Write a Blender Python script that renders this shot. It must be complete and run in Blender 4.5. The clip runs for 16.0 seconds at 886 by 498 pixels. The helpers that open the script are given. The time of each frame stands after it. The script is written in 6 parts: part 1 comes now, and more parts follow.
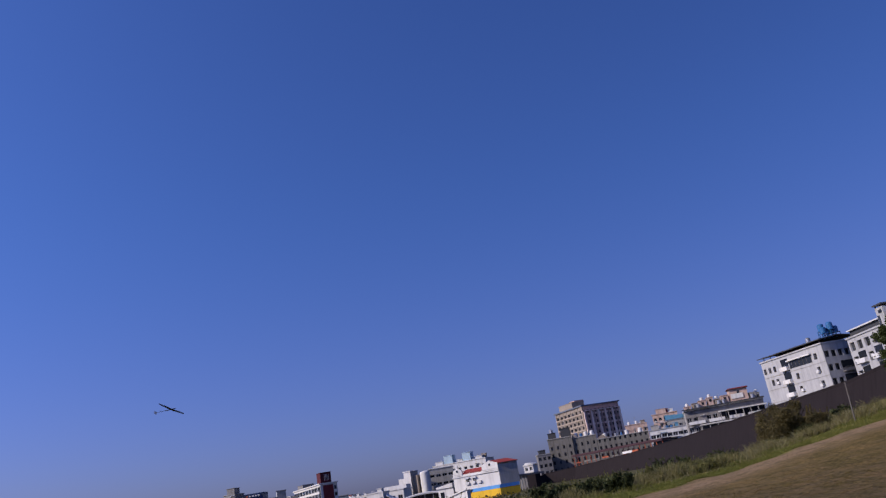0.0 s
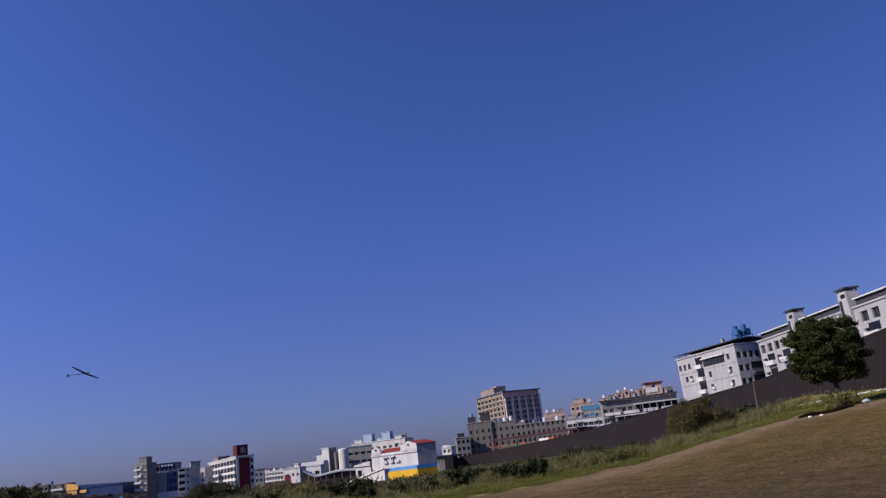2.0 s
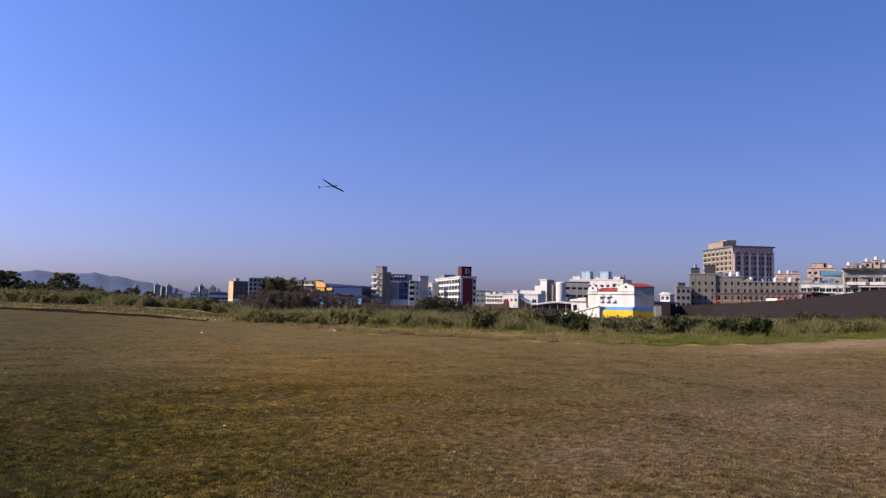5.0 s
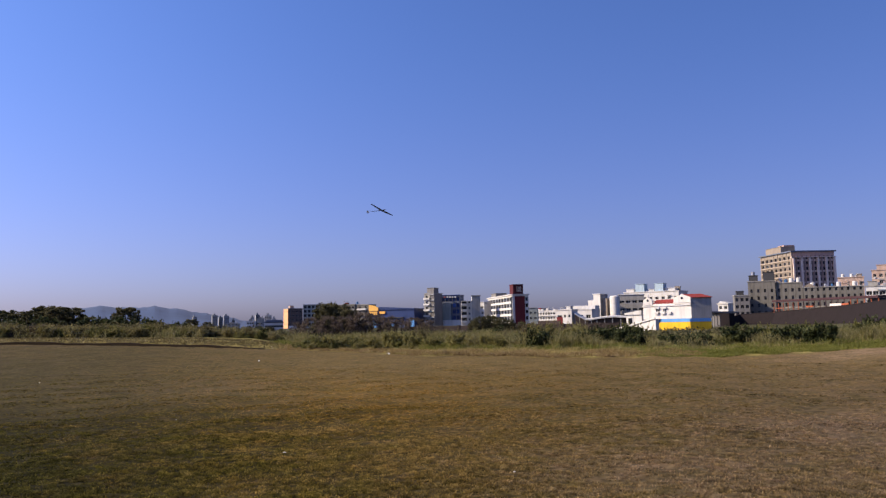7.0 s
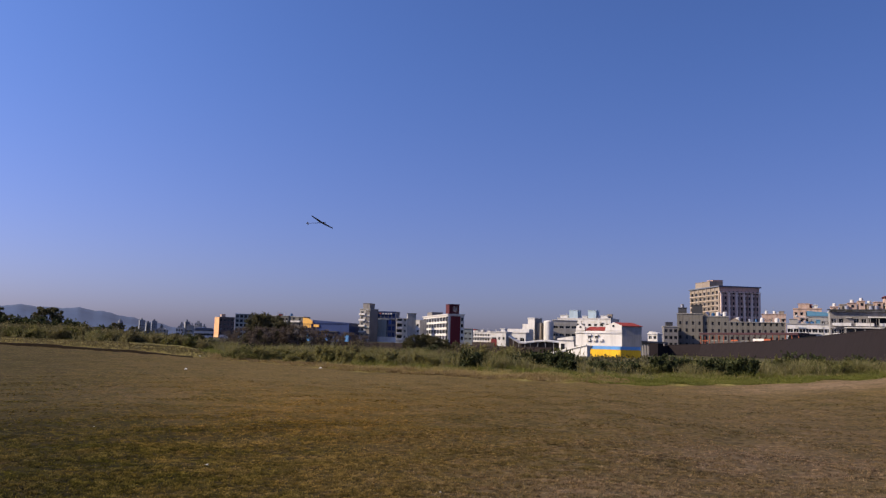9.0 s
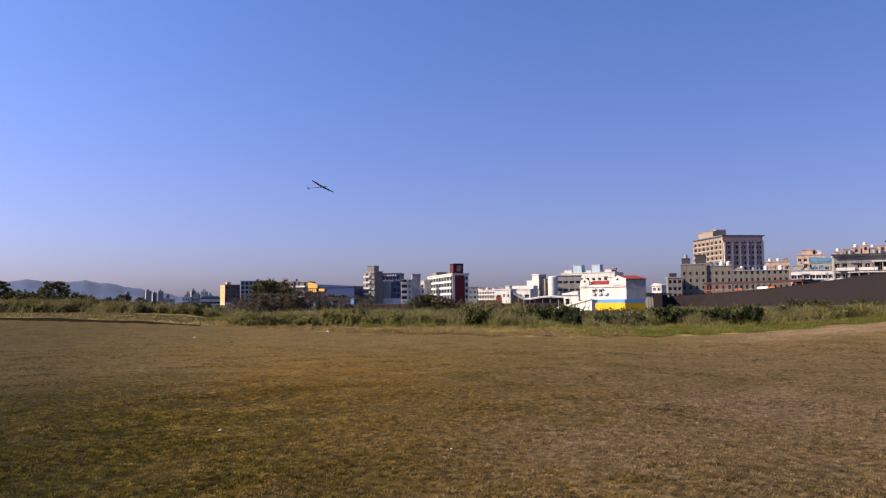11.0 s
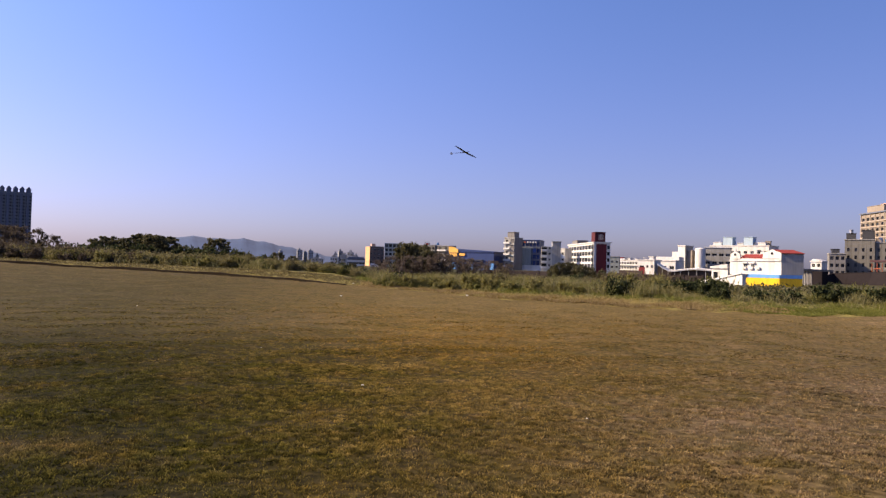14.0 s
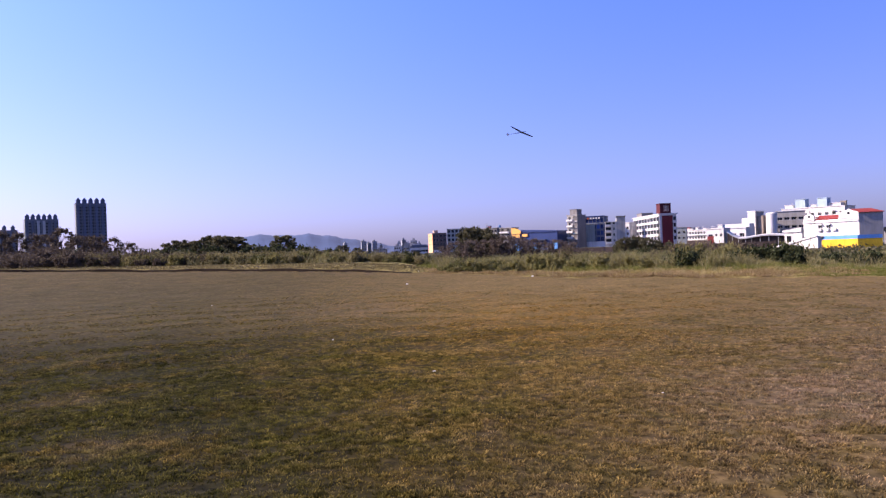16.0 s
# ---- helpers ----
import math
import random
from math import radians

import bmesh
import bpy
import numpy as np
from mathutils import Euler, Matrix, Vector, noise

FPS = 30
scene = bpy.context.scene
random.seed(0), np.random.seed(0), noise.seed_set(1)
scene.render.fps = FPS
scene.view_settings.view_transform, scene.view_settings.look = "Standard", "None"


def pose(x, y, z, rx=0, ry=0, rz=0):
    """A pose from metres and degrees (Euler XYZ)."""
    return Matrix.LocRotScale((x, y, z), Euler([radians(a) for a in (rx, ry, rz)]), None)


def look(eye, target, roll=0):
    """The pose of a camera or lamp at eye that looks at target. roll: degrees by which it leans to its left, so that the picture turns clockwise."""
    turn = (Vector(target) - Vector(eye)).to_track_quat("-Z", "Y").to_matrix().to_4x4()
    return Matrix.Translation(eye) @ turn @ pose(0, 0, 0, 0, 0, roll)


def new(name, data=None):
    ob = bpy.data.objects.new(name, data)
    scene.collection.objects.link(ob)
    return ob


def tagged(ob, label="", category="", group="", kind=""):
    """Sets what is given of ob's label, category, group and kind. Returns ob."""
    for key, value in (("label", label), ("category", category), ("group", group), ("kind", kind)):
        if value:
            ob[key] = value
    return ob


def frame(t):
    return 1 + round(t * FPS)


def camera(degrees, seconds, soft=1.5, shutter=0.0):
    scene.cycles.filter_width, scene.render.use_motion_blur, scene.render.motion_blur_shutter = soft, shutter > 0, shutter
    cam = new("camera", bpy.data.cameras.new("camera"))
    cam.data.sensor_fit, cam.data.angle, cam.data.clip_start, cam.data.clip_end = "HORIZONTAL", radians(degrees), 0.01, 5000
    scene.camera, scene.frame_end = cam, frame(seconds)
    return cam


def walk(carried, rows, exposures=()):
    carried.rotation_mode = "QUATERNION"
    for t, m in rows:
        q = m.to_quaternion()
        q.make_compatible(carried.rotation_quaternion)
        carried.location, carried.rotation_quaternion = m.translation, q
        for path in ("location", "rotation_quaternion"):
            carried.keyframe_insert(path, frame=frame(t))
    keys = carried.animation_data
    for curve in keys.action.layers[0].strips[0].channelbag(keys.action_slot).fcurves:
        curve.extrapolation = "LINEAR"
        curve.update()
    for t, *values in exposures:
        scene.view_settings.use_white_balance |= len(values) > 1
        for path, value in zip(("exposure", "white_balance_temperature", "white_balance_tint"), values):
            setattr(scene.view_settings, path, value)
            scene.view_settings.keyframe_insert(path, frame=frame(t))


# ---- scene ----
EYE = 1.7
cam = camera(60.0, 16.0, soft=1.3)
# seconds, yaw to the left, pitch up, roll, in degrees: a head-worn camera that turns where it stands
PATH = [
    (0.0, 2.41, 17.56, -9.53),
    (0.5, 0.46, 18.93, -11.18),
    (1.0, -1.16, 19.01, -11.20),
    (1.5, -1.78, 18.28, -9.52),
    (2.0, -2.51, 15.48, -6.92),
    (2.5, -1.73, 13.57, -6.11),
    (3.0, -0.57, 12.41, -4.89),
    (3.5, 2.37, 10.51, -4.11),
    (4.0, 7.18, 7.35, -2.06),
    (4.5, 12.07, 5.39, -0.65),
    (5.0, 15.15, 4.14, 1.18),
    (5.2, 15.74, 4.08, 1.28),
    (7.3, 19.11, 6.00, -1.07),
    (7.5, 18.57, 6.22, -0.27),
    (8.0, 16.52, 6.60, 1.21),
    (8.5, 15.44, 6.97, 1.76),
    (9.0, 14.33, 6.96, 1.63),
    (9.2, 14.18, 6.90, 1.63),
    (11.3, 15.05, 3.38, -1.17),
    (11.5, 16.55, 3.02, -0.54),
    (12.0, 18.96, 3.59, 0.96),
    (12.5, 21.13, 2.79, 1.04),
    (13.0, 23.12, 2.24, 1.39),
    (13.5, 23.54, 2.05, 1.34),
    (14.0, 24.92, 1.34, 1.57),
    (14.5, 26.23, 1.05, 0.19),
    (15.0, 27.18, 0.86, -1.52),
    (15.5, 28.72, 0.16, -2.75),
    (16.0, 29.61, 0.18, -2.10),
]
walk(
    cam,
    [(t, pose(0, 0, EYE, 90 + p, 0, y) @ pose(0, 0, 0, 0, 0, r)) for t, y, p, r in PATH],
    exposures=[(0, 0.02, 6350, 17), (2, -0.02, 6450, 16), (3, -0.02, 6700, 15), (4, 0.206, 7000, 16), (4.5, 0.439, 7300, 14), (5, 0.692, 7400, 13), (8.5, 0.525, 7700, 12), (9, 0.42, 7700, 12), (11.4, 0.896, 8300, 13), (12.5, 0.905, 8300, 13), (14, 0.99, 8850, 14), (14.5, 1.125, 8750, 14), (15.2, 1.158, 8050, 18), (16, 1.22, 6900, 27)],
)

# ---- sky and sun ----
SUN_AZ, SUN_EL = 111.0, 33.0
world = bpy.data.worlds.new("sky")
scene.world = world
world.use_nodes = True
wt = world.node_tree
sky = wt.nodes.new("ShaderNodeTexSky")
sky.sky_type = "NISHITA"
sky.sun_disc = False
sky.sun_elevation, sky.sun_rotation = radians(SUN_EL), radians(-SUN_AZ)
sky.altitude, sky.air_density, sky.dust_density, sky.ozone_density = 20.0, 1.0, 1.3, 2.0
wt.nodes["Background"].inputs["Strength"].default_value = 0.063
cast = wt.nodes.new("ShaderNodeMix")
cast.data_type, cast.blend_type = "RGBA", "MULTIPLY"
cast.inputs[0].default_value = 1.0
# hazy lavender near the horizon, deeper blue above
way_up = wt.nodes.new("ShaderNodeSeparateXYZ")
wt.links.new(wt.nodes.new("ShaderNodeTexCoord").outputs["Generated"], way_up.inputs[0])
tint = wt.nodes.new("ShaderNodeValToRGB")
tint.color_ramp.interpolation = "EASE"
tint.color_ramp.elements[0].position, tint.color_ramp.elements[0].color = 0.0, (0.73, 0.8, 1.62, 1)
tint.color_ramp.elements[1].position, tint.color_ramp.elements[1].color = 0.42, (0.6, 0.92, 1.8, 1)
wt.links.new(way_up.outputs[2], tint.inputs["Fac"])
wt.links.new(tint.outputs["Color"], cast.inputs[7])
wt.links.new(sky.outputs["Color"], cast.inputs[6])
sun = bpy.data.lights.new("sun", "SUN")
sun.energy, sun.angle, sun.color = 5.0, radians(0.55), (1.0, 0.9, 0.74)
sun_ob = new("sun", sun)
SUN_WAY = Vector((-math.sin(radians(SUN_AZ)) * math.cos(radians(SUN_EL)), math.cos(radians(SUN_AZ)) * math.cos(radians(SUN_EL)), math.sin(radians(SUN_EL))))
sun_ob.matrix_world = look(SUN_WAY * 50, (0, 0, 0))
# the haze scatters more light on the sun's side of the sky
toward = wt.nodes.new("ShaderNodeVectorMath")
toward.operation = "DOT_PRODUCT"
wt.links.new(wt.nodes.new("ShaderNodeTexCoord").outputs["Generated"], toward.inputs[0])
toward.inputs[1].default_value = SUN_WAY
glow = wt.nodes.new("ShaderNodeMapRange")
glow.interpolation_type = "SMOOTHSTEP"
for slot, value in zip(("From Min", "From Max", "To Min", "To Max"), (-0.9, 1.0, 0.76, 1.3)):
    glow.inputs[slot].default_value = value
wt.links.new(toward.outputs["Value"], glow.inputs["Value"])
hazed = wt.nodes.new("ShaderNodeMix")
hazed.data_type, hazed.blend_type = "RGBA", "MULTIPLY"
hazed.inputs[0].default_value = 1.0
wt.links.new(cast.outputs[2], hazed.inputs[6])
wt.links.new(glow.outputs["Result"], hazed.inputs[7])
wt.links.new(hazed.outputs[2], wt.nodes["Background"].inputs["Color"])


# ---- materials ----
def nodes_of(name):
    m = bpy.data.materials.new(name)
    m.use_nodes = True
    return m, m.node_tree, m.node_tree.nodes["Principled BSDF"]


def noise_at(nt, co, scale, detail=4.0, rough=0.55):
    n = nt.nodes.new("ShaderNodeTexNoise")
    n.inputs["Scale"].default_value, n.inputs["Detail"].default_value, n.inputs["Roughness"].default_value = scale, detail, rough
    nt.links.new(co, n.inputs["Vector"])
    return n.outputs["Fac"]


def ramp(nt, fac, stops):
    r = nt.nodes.new("ShaderNodeValToRGB")
    while len(r.color_ramp.elements) < len(stops):
        r.color_ramp.elements.new(0.5)
    for e, (at, col) in zip(r.color_ramp.elements, stops):
        e.position, e.color = at, (*col, 1)
    nt.links.new(fac, r.inputs["Fac"])
    return r.outputs["Color"]


def mixed(nt, fac, a, b, how="MIX"):
    m = nt.nodes.new("ShaderNodeMix")
    m.data_type, m.blend_type = "RGBA", how
    for value, slot in ((fac, 0), (a, 6), (b, 7)):
        if isinstance(value, (int, float)):
            m.inputs[slot].default_value = value
        elif isinstance(value, tuple):
            m.inputs[slot].default_value = (*value, 1)
        else:
            nt.links.new(value, m.inputs[slot])
    return m.outputs[2]


def remap(nt, fac, lo, hi, a=0.0, b=1.0):
    m = nt.nodes.new("ShaderNodeMapRange")
    for slot, value in zip(("From Min", "From Max", "To Min", "To Max"), (lo, hi, a, b)):
        m.inputs[slot].default_value = value
    nt.links.new(fac, m.inputs["Value"])
    return m.outputs["Result"]


def bumped(nt, bsdf, height, strength, distance):
    b = nt.nodes.new("ShaderNodeBump")
    b.inputs["Strength"].default_value, b.inputs["Distance"].default_value = strength, distance
    nt.links.new(height, b.inputs["Height"])
    nt.links.new(b.outputs["Normal"], bsdf.inputs["Normal"])


def object_co(nt, stretch=None):
    co = nt.nodes.new("ShaderNodeTexCoord").outputs["Object"]
    if stretch:
        mp = nt.nodes.new("ShaderNodeMapping")
        mp.inputs["Scale"].default_value = stretch
        nt.links.new(co, mp.inputs["Vector"])
        co = mp.outputs["Vector"]
    return co


def plaster(name, colour, stain=0.35, rough=0.85, grain=3.0, metal=0.0):
    """A painted or rendered wall: soft patches, streaks of dirt that run down, fine grain."""
    m, nt, bsdf = nodes_of(name)
    co, drip = object_co(nt), object_co(nt, (1.0, 1.0, 0.12))
    dark = tuple(c * (1 - stain) * 0.9 for c in colour)
    patch = remap(nt, noise_at(nt, co, 0.22, 5), 0.35, 0.7)
    streak = remap(nt, noise_at(nt, drip, 0.9, 6, 0.65), 0.48, 0.72)
    c = mixed(nt, patch, colour, tuple(x * (1 - 0.35 * stain) for x in colour))
    c = mixed(nt, streak, c, dark)
    fine = noise_at(nt, co, grain, 5)
    c = mixed(nt, remap(nt, fine, 0.3, 0.7, 0.0, 0.35), c, tuple(x * 0.82 for x in colour))
    nt.links.new(c, bsdf.inputs["Base Color"])
    bsdf.inputs["Roughness"].default_value, bsdf.inputs["Metallic"].default_value = rough, metal
    bsdf.inputs["Specular IOR Level"].default_value = 0.04 if rough >= 0.9 else 0.3
    bumped(nt, bsdf, fine, 0.25, 0.03)
    return m


def plain(name, colour, rough=0.6, metal=0.0, vary=0.25, scale=6.0):
    m, nt, bsdf = nodes_of(name)
    f = noise_at(nt, object_co(nt), scale, 4)
    nt.links.new(mixed(nt, remap(nt, f, 0.3, 0.7), colour, tuple(c * (1 - vary) for c in colour)), bsdf.inputs["Base Color"])
    bsdf.inputs["Roughness"].default_value, bsdf.inputs["Metallic"].default_value = rough, metal
    return m


def leafy(name, a, b, c, through_light=0.3, patchy=1.0):
    """Leaves or blades, each of its own colour between a, b and c, and a little see-through to light."""
    m, nt, bsdf = nodes_of(name)
    rnd = nt.nodes.new("ShaderNodeNewGeometry").outputs["Random Per Island"]
    col = ramp(nt, rnd, [(0.0, a), (0.5, b), (1.0, c)])
    co = object_co(nt)
    clump = remap(nt, noise_at(nt, co, 0.6, 3), 0.3, 0.7)
    col = mixed(nt, remap(nt, clump, 0, 1, 0, patchy), col, tuple(x * 0.7 for x in b))
    broad = remap(nt, noise_at(nt, co, 0.13, 3), 0.42, 0.62, 0.0, 0.55 * patchy)
    col = mixed(nt, broad, col, tuple(0.45 * x + 0.55 * y for x, y in zip(a, c)))
    nt.links.new(col, bsdf.inputs["Base Color"])
    bsdf.inputs["Roughness"].default_value, bsdf.inputs["Specular IOR Level"].default_value = 0.7, 0.12
    tr = nt.nodes.new("ShaderNodeBsdfTranslucent")
    nt.links.new(col, tr.inputs["Color"])
    mx = nt.nodes.new("ShaderNodeMixShader")
    mx.inputs[0].default_value = through_light
    nt.links.new(bsdf.outputs["BSDF"], mx.inputs[1])
    nt.links.new(tr.outputs["BSDF"], mx.inputs[2])
    nt.links.new(mx.outputs["Shader"], nt.nodes["Material Output"].inputs["Surface"])
    return m


def glass_dark(name, colour=(0.016, 0.018, 0.022)):
    m, nt, bsdf = nodes_of(name)
    rnd = nt.nodes.new("ShaderNodeObjectInfo").outputs["Random"]
    nt.links.new(ramp(nt, rnd, [(0.0, tuple(c * 0.5 for c in colour)), (0.75, colour), (1.0, tuple(c * 2.6 for c in colour))]), bsdf.inputs["Base Color"])
    bsdf.inputs["Roughness"].default_value, bsdf.inputs["Specular IOR Level"].default_value = 0.25, 0.2
    return m


def turf(name="turf", blades=False):
    """Mown, half-dry grass: tufts with shade painted between them, reddish bare soil, golden dry patches, a worn track
    and the green verge.
    """
    m, nt, bsdf = nodes_of(name)
    co = object_co(nt)

    def field(key):
        a = nt.nodes.new("ShaderNodeAttribute")
        a.attribute_name = key
        return a.outputs["Fac"]

    def sway(fac, by, noise_fac):
        """A mask whose edge is broken up by a noise."""
        n = nt.nodes.new("ShaderNodeMath")
        n.operation, n.use_clamp = "MULTIPLY_ADD", True
        nt.links.new(noise_fac, n.inputs[0])
        n.inputs[1].default_value = by
        shifted = nt.nodes.new("ShaderNodeMath")
        shifted.operation = "SUBTRACT"
        nt.links.new(fac, shifted.inputs[0])
        shifted.inputs[1].default_value = by * 0.5
        nt.links.new(shifted.outputs[0], n.inputs[2])
        return n.outputs[0]

    big, mid, small = noise_at(nt, co, 0.16, 4), noise_at(nt, co, 0.7, 4, 0.6), noise_at(nt, co, 2.6, 4, 0.6)
    tuft = noise_at(nt, co, 9.0, 2.5, 0.55)
    clump = noise_at(nt, co, 4.2, 2.0, 0.5)
    brown = ramp(nt, tuft, [(0.3, (0.066, 0.046, 0.018)), (0.5, (0.137, 0.096, 0.038)), (0.7, (0.206, 0.146, 0.068))])
    green = ramp(nt, tuft, [(0.3, (0.024, 0.022, 0.0063)), (0.5, (0.068, 0.056, 0.0155)), (0.72, (0.145, 0.11, 0.042))])
    gold = ramp(nt, tuft, [(0.3, (0.0894, 0.0479, 0.00762)), (0.5, (0.189, 0.105, 0.0171)), (0.72, (0.267, 0.155, 0.038))])
    soil = ramp(nt, tuft, [(0.3, (0.104, 0.072, 0.052)), (0.5, (0.182, 0.128, 0.093)), (0.72, (0.246, 0.185, 0.14))])
    # olive and brown in broad drifts
    c = mixed(nt, remap(nt, big, 0.38, 0.62, 0.05, 0.6), brown, green)
    c = mixed(nt, sway(field("lush"), 1.3, mid), c, green)
    c = mixed(nt, remap(nt, sway(field("gold"), 1.7, small), 0.2, 1.0, 0.0, 0.85), c, gold)
    c = mixed(nt, remap(nt, sway(field("dry"), 0.8, mid), 0, 1, 0.0, 0.75), c, brown)
    c = mixed(nt, remap(nt, sway(field("bare"), 1.5, small), 0.1, 0.9, 0.0, 0.9), c, soil)
    # dark green grass at the left, with lens corner darkening painted in
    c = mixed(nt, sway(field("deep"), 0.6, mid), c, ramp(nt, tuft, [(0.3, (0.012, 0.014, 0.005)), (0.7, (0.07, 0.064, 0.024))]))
    # greener and yellower patches, strongest on the lush side
    patch = noise_at(nt, co, 1.15, 3, 0.55)
    strong = remap(nt, field("lush"), 0.0, 0.8, 0.3, 1.0)
    c = mixed(nt, mixed(nt, 1.0, remap(nt, patch, 0.5, 0.64, 0.0, 0.55), strong, "MULTIPLY"), c, ramp(nt, tuft, [(0.3, (0.024, 0.027, 0.006)), (0.7, (0.115, 0.1, 0.025))]))
    c = mixed(nt, mixed(nt, 1.0, remap(nt, patch, 0.46, 0.34, 0.0, 0.4), strong, "MULTIPLY"), c, ramp(nt, tuft, [(0.3, (0.07, 0.048, 0.014)), (0.7, (0.19, 0.128, 0.042))]))
    # small bald spots anywhere
    c = mixed(nt, remap(nt, noise_at(nt, co, 1.35, 3), 0.6, 0.76, 0.0, 0.3), c, soil)
    c = mixed(nt, sway(field("track"), 0.9, mid), c, ramp(nt, small, [(0.3, (0.175, 0.12, 0.076)), (0.7, (0.275, 0.195, 0.132))]))
    rough_grass = ramp(nt, small, [(0.3, (0.11, 0.102, 0.03)), (0.5, (0.215, 0.185, 0.06)), (0.72, (0.34, 0.275, 0.115))])
    c = mixed(nt, field("verge"), c, rough_grass)
    c = mixed(nt, field("plain"), c, ramp(nt, noise_at(nt, co, 0.05, 5), [(0.35, (0.045, 0.047, 0.024)), (0.65, (0.09, 0.082, 0.043))]))
    # lighter grass in the middle of the field
    c = mixed(nt, mixed(nt, 1.0, field("fair"), remap(nt, mid, 0.35, 0.65, 0.2, 0.8), "MULTIPLY"), c, mixed(nt, 1.0, c, (1.6, 1.5, 1.35), "MULTIPLY"))
    if blades:
        # each blade a little lighter or darker than its neighbours
        rnd = nt.nodes.new("ShaderNodeNewGeometry").outputs["Random Per Island"]
        c = mixed(nt, 1.0, c, ramp(nt, rnd, [(0.0, (0.85, 0.85, 0.85)), (0.5, (1.12, 1.12, 1.12)), (1.0, (1.45, 1.43, 1.4))]), "MULTIPLY")
        # whole clumps differ too: dark green, olive, yellowed, straw
        faint = ramp(nt, field("sort"), [(0.0, (0.76, 0.8, 0.72)), (0.3, (0.93, 0.95, 0.9)), (0.7, (1.06, 1.04, 0.97)), (1.0, (1.25, 1.2, 1.1))])
        bold = ramp(nt, field("sort"), [(0.0, (0.34, 0.38, 0.29)), (0.3, (0.78, 0.81, 0.68)), (0.7, (1.22, 1.2, 1.02)), (1.0, (1.66, 1.58, 1.29))])
        c = mixed(nt, 1.0, c, mixed(nt, remap(nt, field("lush"), 0.0, 0.6, 0.1, 1.0), faint, bold), "MULTIPLY")
        # brown at the foot; shade there and sunlight on the tip are painted in
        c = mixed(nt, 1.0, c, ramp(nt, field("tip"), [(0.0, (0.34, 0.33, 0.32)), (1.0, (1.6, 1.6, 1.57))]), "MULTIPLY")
    else:
        # thatch and earth, with the shade between blades and between clumps painted in
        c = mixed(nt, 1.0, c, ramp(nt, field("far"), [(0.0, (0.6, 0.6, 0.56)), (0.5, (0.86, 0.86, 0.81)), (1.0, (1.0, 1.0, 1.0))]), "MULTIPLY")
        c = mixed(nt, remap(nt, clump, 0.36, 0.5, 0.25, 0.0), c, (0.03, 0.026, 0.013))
        lumps = ramp(nt, noise_at(nt, co, 7.0, 1.5, 0.5), [(0.34, (0.68, 0.69, 0.68)), (0.5, (1.0, 1.0, 1.0)), (0.66, (1.2, 1.18, 1.15))])
        c = mixed(nt, remap(nt, field("plain"), 0, 1, 1.0, 0.0), c, mixed(nt, 1.0, c, lumps, "MULTIPLY"))
        # shade between the clumps is painted onto the earth where grass grows thick
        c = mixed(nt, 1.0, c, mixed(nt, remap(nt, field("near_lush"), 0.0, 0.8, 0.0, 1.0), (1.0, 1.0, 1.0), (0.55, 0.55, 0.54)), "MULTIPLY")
        # broad soft patches, a pace or two across
        drift = ramp(nt, noise_at(nt, co, 0.95, 3.0, 0.55), [(0.32, (0.74, 0.78, 0.7)), (0.5, (1.0, 1.0, 1.0)), (0.68, (1.22, 1.16, 1.14))])
        c = mixed(nt, remap(nt, field("plain"), 0, 1, 1.0, 0.0), c, mixed(nt, 1.0, c, drift, "MULTIPLY"))
        add = nt.nodes.new("ShaderNodeMath")
        nt.links.new(tuft, add.inputs[0])
        nt.links.new(clump, add.inputs[1])
        bumped(nt, bsdf, add.outputs[0], 0.4, 0.015)
    nt.links.new(c, bsdf.inputs["Base Color"])
    bsdf.inputs["Roughness"].default_value = 0.95
    bsdf.inputs["Specular IOR Level"].default_value = 0.04
    if blades:
        tr = nt.nodes.new("ShaderNodeBsdfTranslucent")
        nt.links.new(c, tr.inputs["Color"])
        mx = nt.nodes.new("ShaderNodeMixShader")
        mx.inputs[0].default_value = 0.45
        nt.links.new(bsdf.outputs["BSDF"], mx.inputs[1])
        nt.links.new(tr.outputs["BSDF"], mx.inputs[2])
        nt.links.new(mx.outputs["Shader"], nt.nodes["Material Output"].inputs["Surface"])
    return m


WHITE = plaster("white_paint", (0.6, 0.58, 0.565), 0.28)
OFFWHITE = plaster("weathered_white", (0.58, 0.57, 0.57), 0.35)
FLATS = plaster("weathered_white_tile", (0.37, 0.365, 0.375), 0.4)
CONCRETE = plaster("grey_concrete", (0.3, 0.29, 0.28), 0.4)
PALE_GREY = plaster("pale_grey_render", (0.27, 0.27, 0.28), 0.25)
DARK_CONCRETE = plaster("dark_concrete", (0.19, 0.18, 0.18), 0.4)
OLD_GREY = plaster("old_grey_render", (0.165, 0.154, 0.14), 0.5)
BEIGE = plaster("beige_tile", (0.265, 0.218, 0.182), 0.35)
PALE_PINK = plaster("pale_pink_tile", (0.78, 0.6, 0.52), 0.2)
MAUVE = plaster("mauve_tile", (0.47, 0.32, 0.28), 0.3)
CREAM = plaster("cream_render", (0.35, 0.285, 0.232), 0.25)
POST_GREY = plaster("stained_post_concrete", (0.1, 0.09, 0.085), 0.4)
LIGHT_CREAM = plaster("light_cream_render", (0.52, 0.48, 0.42), 0.3)
PINK = plaster("pink_tile", (0.45, 0.32, 0.27), 0.45)
ORANGE = plaster("orange_paint", (0.8, 0.44, 0.12), 0.15)
